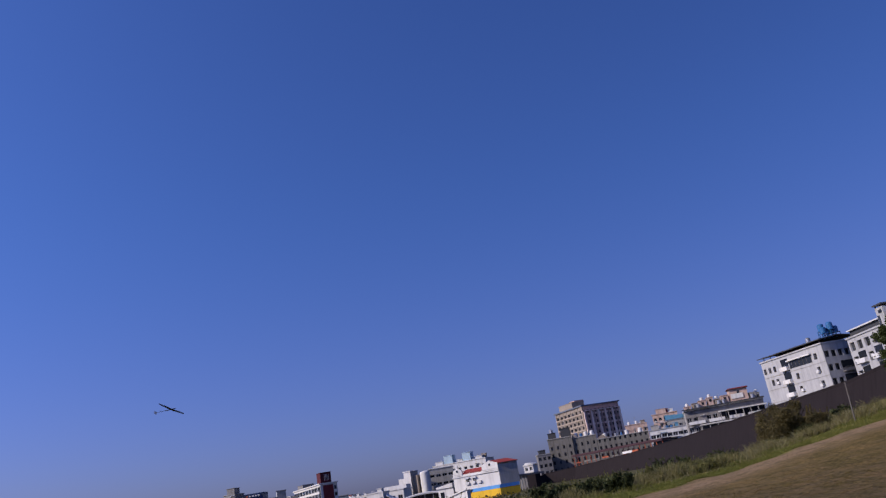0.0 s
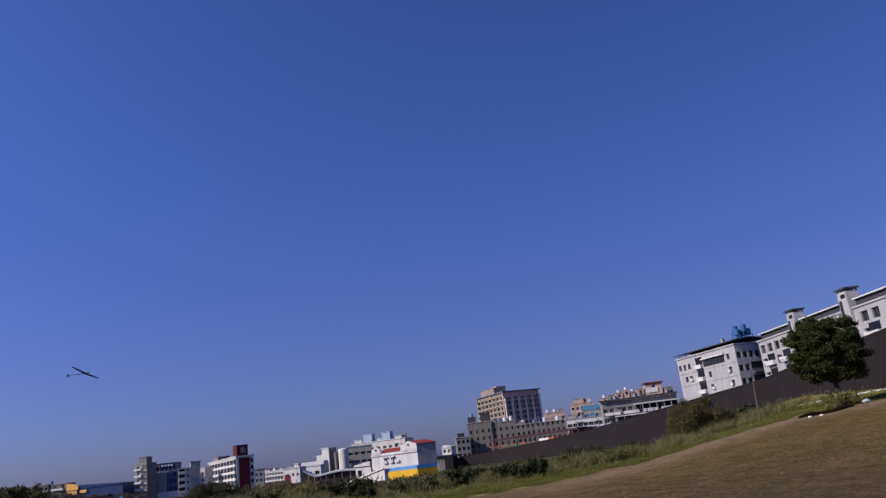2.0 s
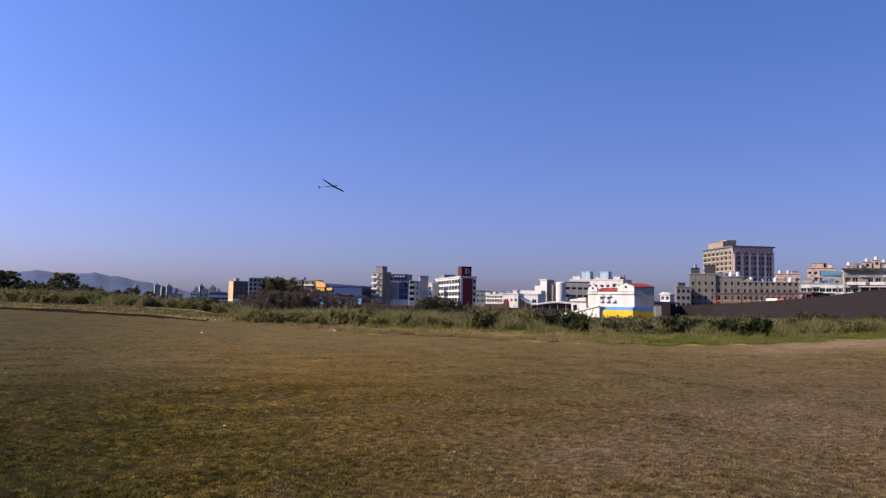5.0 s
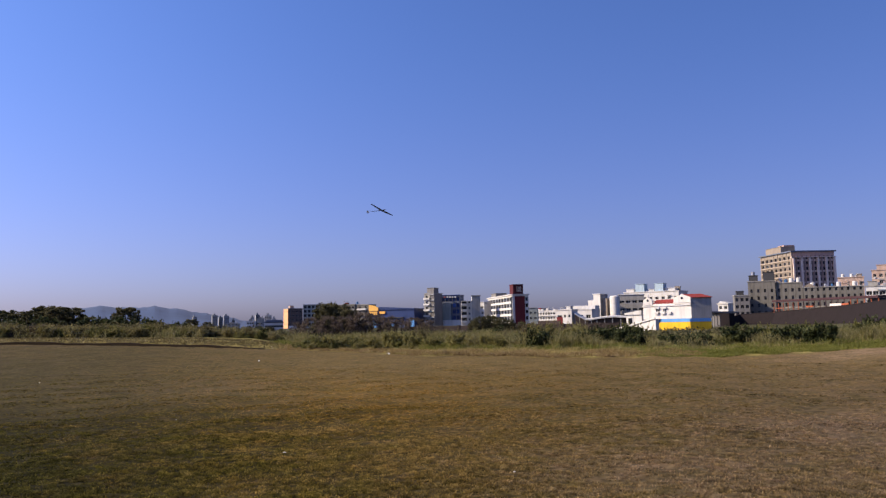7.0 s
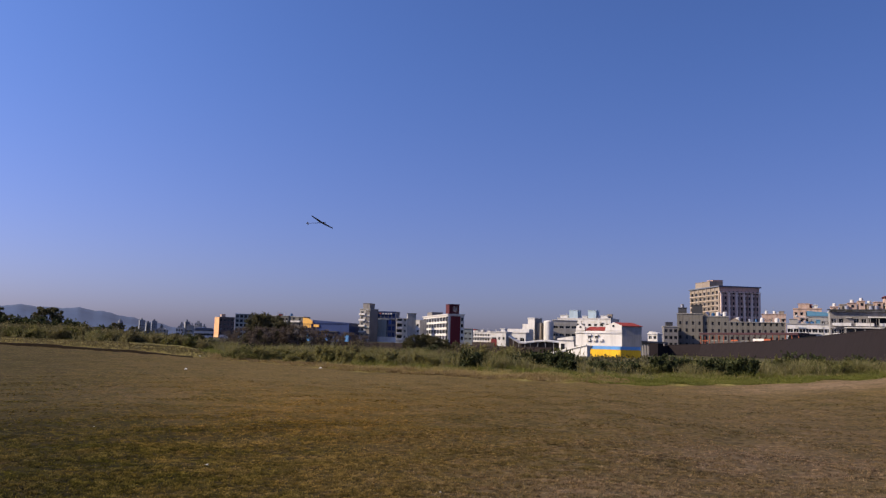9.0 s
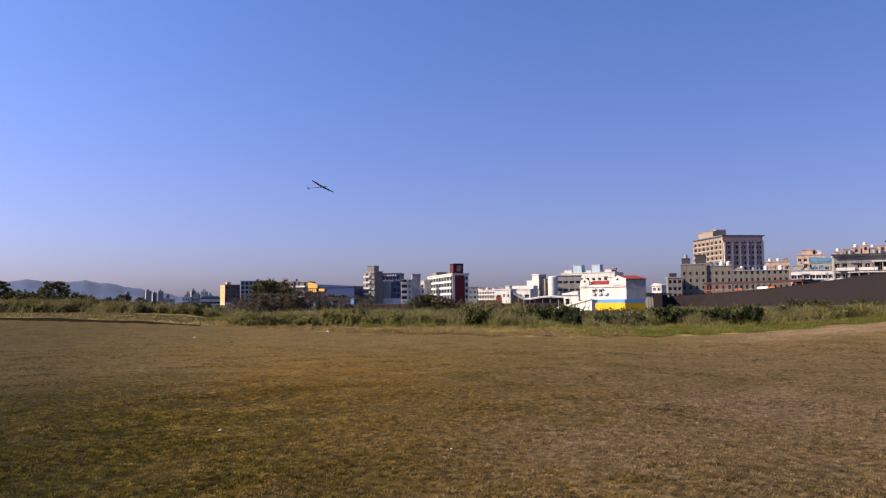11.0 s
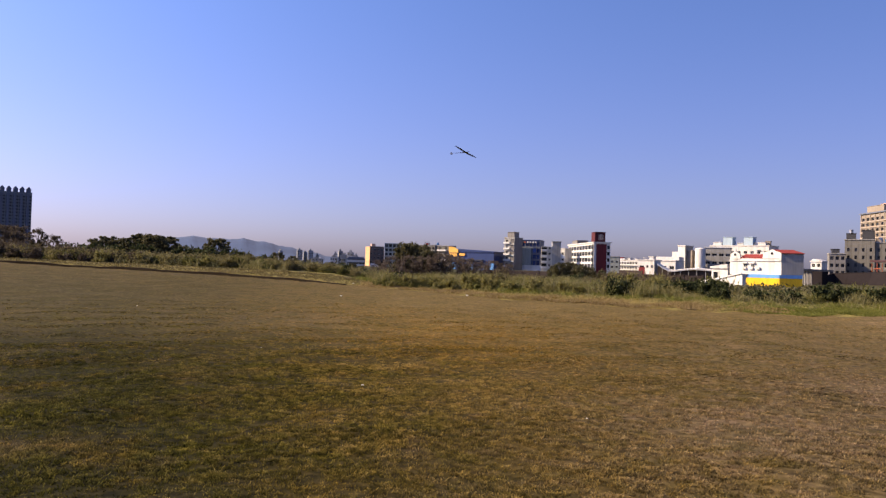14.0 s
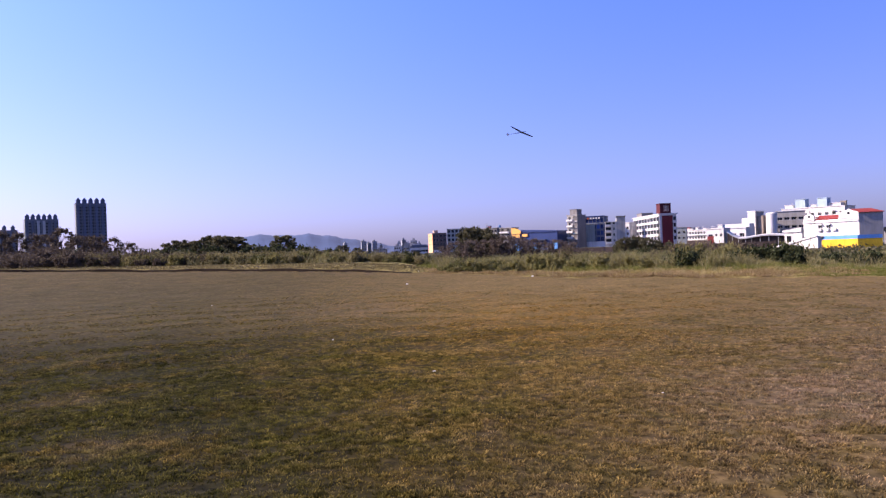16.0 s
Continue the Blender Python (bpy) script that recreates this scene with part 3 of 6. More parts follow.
def building(name, label, place, turn, wx, wy, h, z0=0.0, walls=(WHITE, WHITE, WHITE), faces=None, cap=None, glass=GLASS, frame=FRAME, category="building", roof=CONCRETE, cap_out=0.25, cap_h=0.35, group=""):
    """A block with wx across its front, wy deep, turned by degrees; walls: materials of front, left, right. faces: for front, left and right the bays, floors, window width and height, first floor's base, storey height, sill, and which to skip."""
    top = thing(name, label, category, Matrix.Translation((place[0], place[1], z0)) @ Matrix.Rotation(radians(turn), 4, "Z"), None, group)
    sh, spots = Shape(), []
    sides = {
        "front": (Vector((-wx / 2, -wy / 2, 0)), Vector((1, 0, 0)), wx, 0),
        "left": (Vector((-wx / 2, wy / 2, 0)), Vector((0, -1, 0)), wy, 1),
        "right": (Vector((wx / 2, -wy / 2, 0)), Vector((0, 1, 0)), wy, 2),
        "back": (Vector((wx / 2, wy / 2, 0)), Vector((-1, 0, 0)), wx, 0),
    }
    for key, (o, u, w, slot) in sides.items():
        spec = (faces or {}).get(key)
        if spec:
            nx, nz, ww, wh, base, floor, sill, *rest = spec
            for p in facade(sh, o, u, w, h, nx, nz, ww, wh, base, floor, sill, slot, 0.4, rest[0] if rest else None):
                spots.append((p, math.atan2(u.y, u.x), ww, wh))
        else:
            sh.add([o, o + u * w, o + u * w + Vector((0, 0, h)), o + Vector((0, 0, h))], [(0, 1, 2, 3)], slot)
    sh.add([(-wx / 2, -wy / 2, h - 0.02), (wx / 2, -wy / 2, h - 0.02), (wx / 2, wy / 2, h - 0.02), (-wx / 2, wy / 2, h - 0.02)], [(0, 1, 2, 3)], 0)
    part("wall", sh.mesh("wall", list(walls)), top)
    for p, turn_z, ww, wh in spots:
        part("window", window_mesh(ww, wh, glass, frame), top, "", Matrix.Translation(p) @ Matrix.Rotation(turn_z, 4, "Z"))
    e = cap_out
    rim = Shape()
    for x0, y0, x1, y1 in ((-wx / 2 - e, -wy / 2 - e, wx / 2 + e, -wy / 2 + 0.2), (-wx / 2 - e, wy / 2 - 0.2, wx / 2 + e, wy / 2 + e), (-wx / 2 - e, -wy / 2 + 0.2, -wx / 2 + 0.2, wy / 2 - 0.2), (wx / 2 - 0.2, -wy / 2 + 0.2, wx / 2 + e, wy / 2 - 0.2)):
        rim.box(x0, y0, h, x1, y1, h + cap_h)
    part("parapet", rim.mesh("parapet", cap or walls[0]), top)
    part("roof", Shape().box(-wx / 2 + 0.21, -wy / 2 + 0.21, h, wx / 2 - 0.21, wy / 2 - 0.21, h + 0.12).mesh("roof", roof), top)
    return top


def dress(parent, seed, wx, wy, nx, nz, base, floor, ww):
    """Hoods, air conditioners, pipes and floor bands on a front, as old flats gather them."""
    r = random.Random(seed)
    y, pitch = -wy / 2, wx / nx
    for j in range(nz):
        z = base + j * floor
        if r.random() < 0.8:
            part("floor_band", Shape().box(-wx / 2, y - 0.1, z + 0.15, wx / 2, y - 0.003, z + 0.38).mesh("floor_band", r.choice((OFFWHITE, CONCRETE))), parent)
        for i in range(nx):
            x, pick = -wx / 2 + (i + 0.5) * pitch, r.random()
            if pick < 0.3:
                part("window_hood", Shape().prism([(x - ww * 0.6, z + 2.75), (x + ww * 0.6, z + 2.75), (x + ww * 0.6, z + 2.85), (x - ww * 0.6, z + 2.85)], y - 0.7, y - 0.003).mesh("window_hood", r.choice((OFFWHITE, DARK_ROOF, BLUE_SHEET, STEEL))), parent)
            elif pick < 0.55:
                part("air_conditioner", Shape().box(x - 0.45, y - 0.45, z + 0.45, x + 0.4, y - 0.104, z + 1.0).mesh("air_conditioner", OFFWHITE), parent)
            elif pick < 0.68:
                part("window_cage", Shape().box(x - ww * 0.55, y - 0.6, z + 0.75, x + ww * 0.55, y - 0.003, z + 1.3).mesh("window_cage", r.choice((STEEL, DARK_STEEL))), parent)
    for k in range(2):
        x = r.uniform(-0.48, 0.48) * wx
        part("drainpipe", Shape().tube([(x, y - 0.16, 0.2), (x, y - 0.16, base + nz * floor)], [0.09, 0.09], 6).mesh("drainpipe", CONCRETE), parent)


def cornered(az, d, turn, wx, wy):
    """The middle of a block whose near corner is at az and d, its front running off to the right of that corner at the given turn and its left side away from it."""
    a, c = radians(turn), bearing(az, d)
    return c + Vector((math.cos(a), math.sin(a), 0)) * wx / 2 + Vector((-math.sin(a), math.cos(a), 0)) * wy / 2


def facing(az0, az1, d):
    """Place and width of a block that faces the field between two directions."""
    return bearing((az0 + az1) / 2, d), 2 * d * math.tan(radians(abs(az0 - az1) / 2))


def roof_box(parent, name, x0, y0, z0, x1, y1, z1, material, label=""):
    """A smaller block on a roof, with a thin oversailing lid."""
    sh = Shape().box(x0, y0, z0, x1, y1, z1).box(x0 - 0.2, y0 - 0.2, z1, x1 + 0.2, y1 + 0.2, z1 + 0.2)
    return part(name, sh.mesh(name, material), parent, label)


def tank(parent, x, y, z, r, h, material, name="water_tank", label=""):
    pts = [(x, y, z), (x, y, z + 0.02), (x, y, z + h * 0.85), (x, y, z + h * 0.96), (x, y, z + h)]
    return part(name, Shape().tube(pts, [r * 0.96, r, r, r * 0.75, r * 0.15], 14).mesh(name, material), parent, label)


def clutter(parent, seed, x0, x1, y0, y1, z, count):
    """Odd roof things: huts, tanks, pipes, aerials and laundry frames."""
    r = random.Random(seed)
    for _ in range(count):
        x, y, kind = r.uniform(x0, x1), r.uniform(y0, y1), r.random()
        if kind < 0.35:
            w, d, h = r.uniform(1.2, 3.0), r.uniform(1.2, 2.4), r.uniform(1.0, 2.4)
            roof_box(parent, "roof_hut", x - w / 2, y - d / 2, z, x + w / 2, y + d / 2, z + h, r.choice((PINK, BEIGE, CONCRETE, WHITE, DARK_ROOF, BLUE_SHEET, RED_ROOF)))
        elif kind < 0.6:
            tank(parent, x, y, z, r.uniform(0.5, 0.9), r.uniform(1.1, 2.0), r.choice((STEEL, OFFWHITE, TANK_BLUE)))
        elif kind < 0.85:
            h = r.uniform(2.0, 4.5)
            sh = Shape().tube([(x, y, z), (x, y, z + h)], [0.05, 0.035], 6)
            for k in (0.75, 0.85, 0.95):
                sh.box(x - 0.5 * k, y - 0.025, z + h * k, x + 0.5 * k, y + 0.025, z + h * k + 0.05)
            part("aerial", sh.mesh("aerial", STEEL), parent)
        else:
            w = r.uniform(2.0, 4.0)
            sh = Shape().box(x - w / 2, y - 0.9, z + 1.9, x + w / 2, y + 0.9, z + 2.0)
            for dx in (-w / 2 + 0.1, w / 2 - 0.1):
                for dy in (-0.8, 0.8):
                    sh.box(x + dx - 0.05, y + dy - 0.05, z, x + dx + 0.05, y + dy + 0.05, z + 1.9)
            part("roof_shelter", sh.mesh("roof_shelter", r.choice((DARK_ROOF, BLUE_SHEET, OFFWHITE))), parent)


# white five-storey flats with a dark roof canopy
def flats_with_canopy():
    turn = 15.5
    wx, wy, h = 9.0, 25.0, 19.0
    c = cornered(-22.2, 200, turn, wx, wy)
    z0 = 2.0
    kept = {(0, 4), (1, 4), (2, 4), (1, 3), (2, 3), (1, 1), (2, 1), (1, 0), (6, 0), (6, 1), (6, 2), (6, 3), (8, 1), (10, 0), (10, 1), (10, 2), (10, 3), (10, 4)}
    left = (12, 5, 1.15, 1.45, 2.2, 3.2, 0.9, lambda i, j: (i, j) not in kept)
    front = (5, 5, 1.2, 1.5, 2.2, 3.2, 0.8, lambda i, j: j < 4 and i in (2, 3, 4))
    b = building("apartment_block", "white tiled flats with a dark roof canopy above the levee", c, turn, wx, wy, h, z0, (FLATS, FLATS, FLATS), {"left": left, "front": front}, FLATS, frame=FRAME_DARK, category="apartment block")
    # stack of deep balconies up the middle of the long side
    for j in range(5):
        z = 2.6 + j * 3.2
        part("balcony", Shape().box(-wx / 2 - 0.9, 1.2, z, -wx / 2 - 0.003, 4.2, z + 1.0).mesh("balcony", WHITE), b, "white balcony front")
        # recess shade painted as a flat near-black panel on the wall
        part("balcony_opening", Shape().box(-wx / 2 - 0.06, 1.3, z + 1.05, -wx / 2 - 0.003, 4.1, z + 2.9).mesh("balcony_opening", GLASS), b, "flat dark panel for a shaded balcony recess")
    for j in range(5):
        part("floor_band", Shape().box(-wx / 2 - 0.08, -wy / 2 - 0.08, 2.1 + j * 3.2, -wx / 2 - 0.003, wy / 2, 2.25 + j * 3.2).mesh("floor_band", CONCRETE), b)
    part("window_strip", Shape().box(-wx / 2 - 0.07, -7.8, 15.6, -wx / 2 - 0.003, 0.9, 17.3).mesh("window_strip", GLASS), b, "dark strip of top-floor windows")
    part("strip_hood", Shape().box(-wx / 2 - 0.7, -8.2, 17.4, -wx / 2 - 0.003, 1.2, 17.7).mesh("strip_hood", WHITE), b, "white slab over the window strip")
    for k in range(5):
        part("mullion", Shape().box(-wx / 2 - 0.12, -6.1 + k * 1.45, 15.6, -wx / 2 - 0.073, -6.0 + k * 1.45, 17.3).mesh("mullion", FRAME_DARK), b)
    # dark railed balconies up the end wall
    for j in range(4):
        z = 2.4 + j * 3.2
        # thin dark panels in place of the shaded depth behind each railing
        part("balcony_opening", Shape().box(-0.7, -wy / 2 - 0.06, z + 0.9, 3.9, -wy / 2 - 0.003, z + 2.6).mesh("balcony_opening", GLASS), b, "flat dark panel for a shaded balcony recess")
        part("balcony", Shape().box(-0.8, -wy / 2 - 1.1, z, 4.0, -wy / 2 - 0.003, z + 0.2).mesh("balcony", DARK_CONCRETE), b)
        part("balcony_recess", Shape().box(-0.7, -wy / 2 - 0.05, z + 0.2, 3.9, -wy / 2 - 0.003, z + 0.9).mesh("balcony_recess", DARK_CONCRETE), b, "dark panel for the shaded recess behind the railing")
        rail = Shape().box(-0.8, -wy / 2 - 1.1, z + 1.0, 4.0, -wy / 2 - 1.04, z + 1.08)
        for k in range(13):
            rail.box(-0.78 + k * 0.39, -wy / 2 - 1.09, z + 0.2, -0.72 + k * 0.39, -wy / 2 - 1.05, z + 1.0)
        part("railing", rail.mesh("railing", FRAME_DARK), b, "dark iron balcony railing")
    # canopy on posts over the roof
    for y in np.linspace(-11.5, 11.5, 9):
        for x in (-3.9, 3.9):
            part("canopy_post", Shape().box(x - 0.08, y - 0.08, h + 0.13, x + 0.08, y + 0.08, h + 1.5).mesh("canopy_post", DARK_STEEL), b)
    part("canopy", Shape().prism([(-5.2, h + 1.2), (0, h + 1.75), (5.2, h + 1.2), (5.2, h + 1.0), (0, h + 1.55), (-5.2, h + 1.0)], -13.2, 12.8).mesh("canopy", DARK_ROOF), b, "dark sheet-metal roof canopy")
    for k, (x, y) in enumerate(((-2.0, -11.4), (-0.2, -11.8), (1.4, -11.2), (-1.2, -9.9), (0.8, -9.7))):
        foot = h + 2.5 + 0.7 * (k % 2)
        tank(b, x, y, foot, 0.72, 1.5 + 0.3 * (k % 2), TANK_BLUE, label="blue plastic water tank")
        stand_up = Shape().box(x - 0.75, y - 0.75, foot - 0.12, x + 0.75, y + 0.75, foot)
        for dx in (-0.65, 0.65):
            for dy in (-0.65, 0.65):
                stand_up.box(x + dx - 0.06, y + dy - 0.06, h + 1.1, x + dx + 0.06, y + dy + 0.06, foot - 0.12)
        part("tank_stand", stand_up.mesh("tank_stand", TANK_BLUE), b, "blue steel tank stand")
    tank(b, -2.0, -5.2, h + 1.5, 0.6, 1.3, STEEL)
    for j in range(4):
        for i, y in enumerate((-9.6, -2.2, 6.4)):
            if (i + j) % 3 != 1:
                part("air_conditioner", Shape().box(-wx / 2 - 0.5, y, 3.2 + j * 3.2, -wx / 2 - 0.003, y + 0.9, 3.85 + j * 3.2).mesh("air_conditioner", OFFWHITE), b)
    return b


def long_flats():
    """The long white slab with stair towers, parallel to the levee."""
    turn = 2.0
    wx, wy, h = 14.0, 84.0, 18.6
    c = Vector((82 + wx / 2, 183 - wy / 2, 0))
    left = (24, 5, 2.2, 1.9, 2.2, 3.2, 0.75, lambda i, j: i % 6 == 5 or (i * 7 + j * 3) % 5 == 0)
    b = building("apartment_block", "long weathered white slab of flats with stair towers", c, turn, wx, wy, h, 2.0, (FLATS, FLATS, FLATS), {"left": left}, FLATS, frame=FRAME_DARK, category="apartment block")
    for y in (23.5, 2.8, -24.0):
        t = part("stair_tower", Shape().box(-wx / 2 - 0.6, y - 1.5, 0, -wx / 2 + 1.9, y + 1.5, h + 3.6).mesh("stair_tower", FLATS), b, "white stair tower with a dark flat lid")
        part("lid", Shape().box(-wx / 2 - 0.9, y - 1.8, h + 4.0, -wx / 2 + 2.2, y + 1.8, h + 4.3).mesh("lid", DARK_ROOF), t, "dark flat lid")
        for dx in (-0.45, 1.75):
            for dy in (-1.35, 1.35):
                part("lid_post", Shape().box(-wx / 2 + dx - 0.1, y + dy - 0.1, h + 3.6, -wx / 2 + dx + 0.1, y + dy + 0.1, h + 4.0).mesh("lid_post", DARK_STEEL), t)
        part("top_window", Shape().box(-wx / 2 - 0.66, y - 1.0, h + 2.4, -wx / 2 - 0.603, y + 0.4, h + 3.1).mesh("top_window", GLASS), t)
        part("stair_window", Shape().box(-wx / 2 - 0.66, y + 0.4, 3.0, -wx / 2 - 0.603, y + 1.3, h + 2.0).mesh("stair_window", GLASS), t, "tall dark stair window")
    for y0, y1 in ((26.0, 40.5), (5.5, 21.0), (-21.5, 0.5), (-41.0, -26.5)):
        # solid dark box in place of the shadow strip beneath the lid
        part("roof_shelter", Shape().box(-wx / 2 + 0.4, y0, h + 0.35, -wx / 2 + 4.0, y1, h + 1.6).mesh("roof_shelter", DARK_ROOF), b, "rooftop shelter, painted dark for shade under its lid")
        part("shelter_lid", Shape().box(-wx / 2 - 0.2, y0 - 0.2, h + 1.6, -wx / 2 + 4.6, y1 + 0.2, h + 1.85).mesh("shelter_lid", OFFWHITE), b)
    for y in (37.0, 29.5, 17.5, 10.0, -4.0, -12.0, -19.0):
        for j in range(4):
            part("balcony", Shape().box(-wx / 2 - 0.9, y - 1.9, 2.7 + j * 3.3, -wx / 2 - 0.003, y + 1.9, 3.7 + j * 3.3).mesh("balcony", OFFWHITE), b)
            # shade inside the balcony is only a flat dark panel
            part("balcony_opening", Shape().box(-wx / 2 - 0.06, y - 1.7, 3.75 + j * 3.3, -wx / 2 - 0.003, y + 1.7, 5.3 + j * 3.3).mesh("balcony_opening", GLASS), b, "flat dark panel for a shaded balcony recess")
            part("air_conditioner", Shape().box(-wx / 2 - 0.5, y + 2.3, 3.3 + j * 3.3, -wx / 2 - 0.003, y + 3.2, 3.95 + j * 3.3).mesh("air_conditioner", OFFWHITE), b)


flats_with_canopy()
long_flats()


# tall beige block with mauve bays
def tall_block():
    turn = 21.9
    wx, wy, h = 25.0, 38.0, 38.0
    c = cornered(-5.6, 480, turn, wx, wy)
    n = 9
    front = (10, n, 1.3, 1.75, 8.0, 3.15, 0.75)
    left = (7, n, 3.3, 1.75, 8.0, 3.15, 0.8)
    b = building("tall_building", "ten-storey beige tiled block with mauve bays and a dark cornice", c, turn, wx, wy, h, 1.0, (MAUVE, BEIGE, MAUVE), {"front": front, "left": left}, SLATE, frame=FRAME_DARK, cap_out=0.9, cap_h=0.7, category="tall building")
    for i in range(6):
        x = -wx / 2 + 0.55 + i * (wx - 1.1) / 5
        part("pier", Shape().box(x - 0.5, -wy / 2 - 1.4, 0, x + 0.5, -wy / 2 - 0.003, h - 3.4).mesh("pier", PALE_PINK), b)
    for i in range(5):
        x = -wx / 2 + (i + 0.5) * wx / 5
        part("mullion_pier", Shape().box(x - 0.22, -wy / 2 - 0.8, 6.0, x + 0.22, -wy / 2 - 0.003, h - 3.4).mesh("mullion_pier", MAUVE), b)
        for j in range(n):
            part("spandrel", Shape().box(x - wx / 10 + 0.55, -wy / 2 - 0.14, 7.62 + j * 3.15, x - 0.23, -wy / 2 - 0.003, 8.4 + j * 3.15).box(x + 0.23, -wy / 2 - 0.14, 7.62 + j * 3.15, x + wx / 10 - 0.55, -wy / 2 - 0.003, 8.4 + j * 3.15).mesh("spandrel", MAUVE if j % 2 else PALE_PINK), b)
    for j in range(n):
        z = 8.0 + j * 3.15
        part("floor_band", Shape().box(-wx / 2 - 0.45, -wy / 2 + 1.3, z + 0.0, -wx / 2 - 0.003, wy / 2, z + 0.6).mesh("floor_band", CREAM), b)
    for i in range(8):
        y = -wy / 2 + 0.8 + i * (wy - 1.2) / 7
        part("side_pier", Shape().box(-wx / 2 - 0.3, y - 0.45, 6.0, -wx / 2 - 0.004, y + 0.45, h - 0.4).mesh("side_pier", BEIGE), b)
    part("corner_pier", Shape().box(-wx / 2 - 0.5, -wy / 2 - 0.65, 0, -wx / 2 + 0.04, -wy / 2 + 1.2, h - 0.01).mesh("corner_pier", BEIGE), b)
    part("string_course", Shape().box(-wx / 2 - 0.7, -wy / 2 - 1.5, h - 3.2, wx / 2 + 0.3, -wy / 2 - 0.003, h - 2.8).mesh("string_course", PALE_PINK), b)
    roof_box(b, "penthouse", -wx / 2 + 1.5, -4.0, h + 1.1, wx / 2 - 15, wy / 2 - 4.0, h + 4.4, BEIGE)
    roof_box(b, "lift_room", -wx / 2 + 5.5, 0.0, h + 4.8, wx / 2 - 13, wy / 2 - 12.0, h + 5.6, MAUVE)


tall_block()


# old grey works in front of it
def old_works():
    d, turn = 400, -4.0
    for az0, az1, top, label, shift in ((-2.8, -4.55, 18.3, "old grey rendered works with two rows of windows", 0), (-4.57, -6.28, 17.2, "old stained grey works wing", 1.0), (-6.3, -9.95, 14.6, "long low grey works wing", 2.0)):
        p, w = facing(az0, az1, d)
        nx = max(3, int(w / 2.5))
        b = building("works_building", label, p + Vector((0, shift + 9, 0)), turn, w - 0.1, 16, top, 1.0, (OLD_GREY, OLD_GREY, OLD_GREY), {"front": (nx, 4, 1.05, 1.7, 1.6, 3.5, 0.9)}, CONCRETE, frame=FRAME_DARK, category="works")
        if shift == 0:
            roof_box(b, "roof_shed", -5.5, -7, top + 0.35, -1.5, -2, top + 3.0, DARK_ROOF, "dark rooftop shed")
            roof_box(b, "roof_shed", 1.0, -7.5, top + 0.35, 6.0, -1, top + 4.4, DARK_ROOF, "dark rooftop shed")
            tank(b, -3.5, -6.5, top + 3.2, 0.9, 1.8, STEEL)
        else:
            clutter(b, int(top * 7), -w / 2 + 1, w / 2 - 1, -6, 5, top + 0.12, 7)
            for x in (-w * 0.33, w * 0.1, w * 0.36):
                tank(b, x, -6.0, top + 0.3, 1.0, 2.2, OFFWHITE)
            part("gable", Shape().prism([(-w * 0.5, top + 0.36), (-w * 0.28, top + 0.36), (-w * 0.39, top + 2.2)], -8.2, 0).mesh("gable", BEIGE), b, "small tan roof gable")
    p, w = facing(-1.75, -2.72, 395)
    b = building("works_building", "small dark concrete building at the works", p, 3, w, 9, 11.5, 1.0, (DARK_CONCRETE,) * 3, {"front": (3, 3, 1.4, 1.6, 1.2, 3.3, 1.0)}, CONCRETE, frame=FRAME_DARK, category="works")
    roof_box(b, "roof_shed", -2.2, -3, 11.9, 1.0, 2, 13.6, DARK_ROOF)
    # long dark-red platform roof on orange posts, on the levee crest
    a, e = bearing(-4.5, 376), bearing(-10.9, 309)
    p, w = (a + e) / 2, (e - a).length
    s = thing("platform_shelter", "long dark red shelter roof on thin posts behind the levee", "shelter", Matrix.Translation((p.x, p.y, 5.2)) @ Matrix.Rotation(math.atan2(e.y - a.y, e.x - a.x), 4, "Z"))
    part("roof", Shape().prism([(-w / 2, 3.5), (w / 2, 2.9), (w / 2, 3.75), (-w / 2, 4.4)], -2.2, 2.2).mesh("roof", DARK_STEEL), s)
    for x in np.linspace(-w / 2 + 0.6, w / 2 - 0.6, 19):
        part("post", Shape().box(x - 0.14, -1.75, -2.5, x + 0.14, -1.5, 3.1).mesh("post", ORANGE_STEEL if x < -w / 6 or x > w / 4 else DARK_STEEL), s)
    for i in range(9):
        x = -w / 2 + 2 + i * w / 9
        part("bench_rail", Shape().box(x, -1.62, 0.6, x + w / 14, -1.55, 1.2 if i % 2 else 0.9).mesh("bench_rail", ORANGE_STEEL if i in (0, 3, 6, 7) else OLD_GREY), s)
    part("railing_panel", Shape().box(w * 0.1, -1.95, 0.5, w * 0.26, -1.8, 1.5).mesh("railing_panel", ORANGE_STEEL), s, "orange-red panel")
    part("white_panel", Shape().box(w * 0.1, -2.1, 0.7, w * 0.2, -1.96, 1.6).mesh("white_panel", WHITE), s, "white board")


old_works()


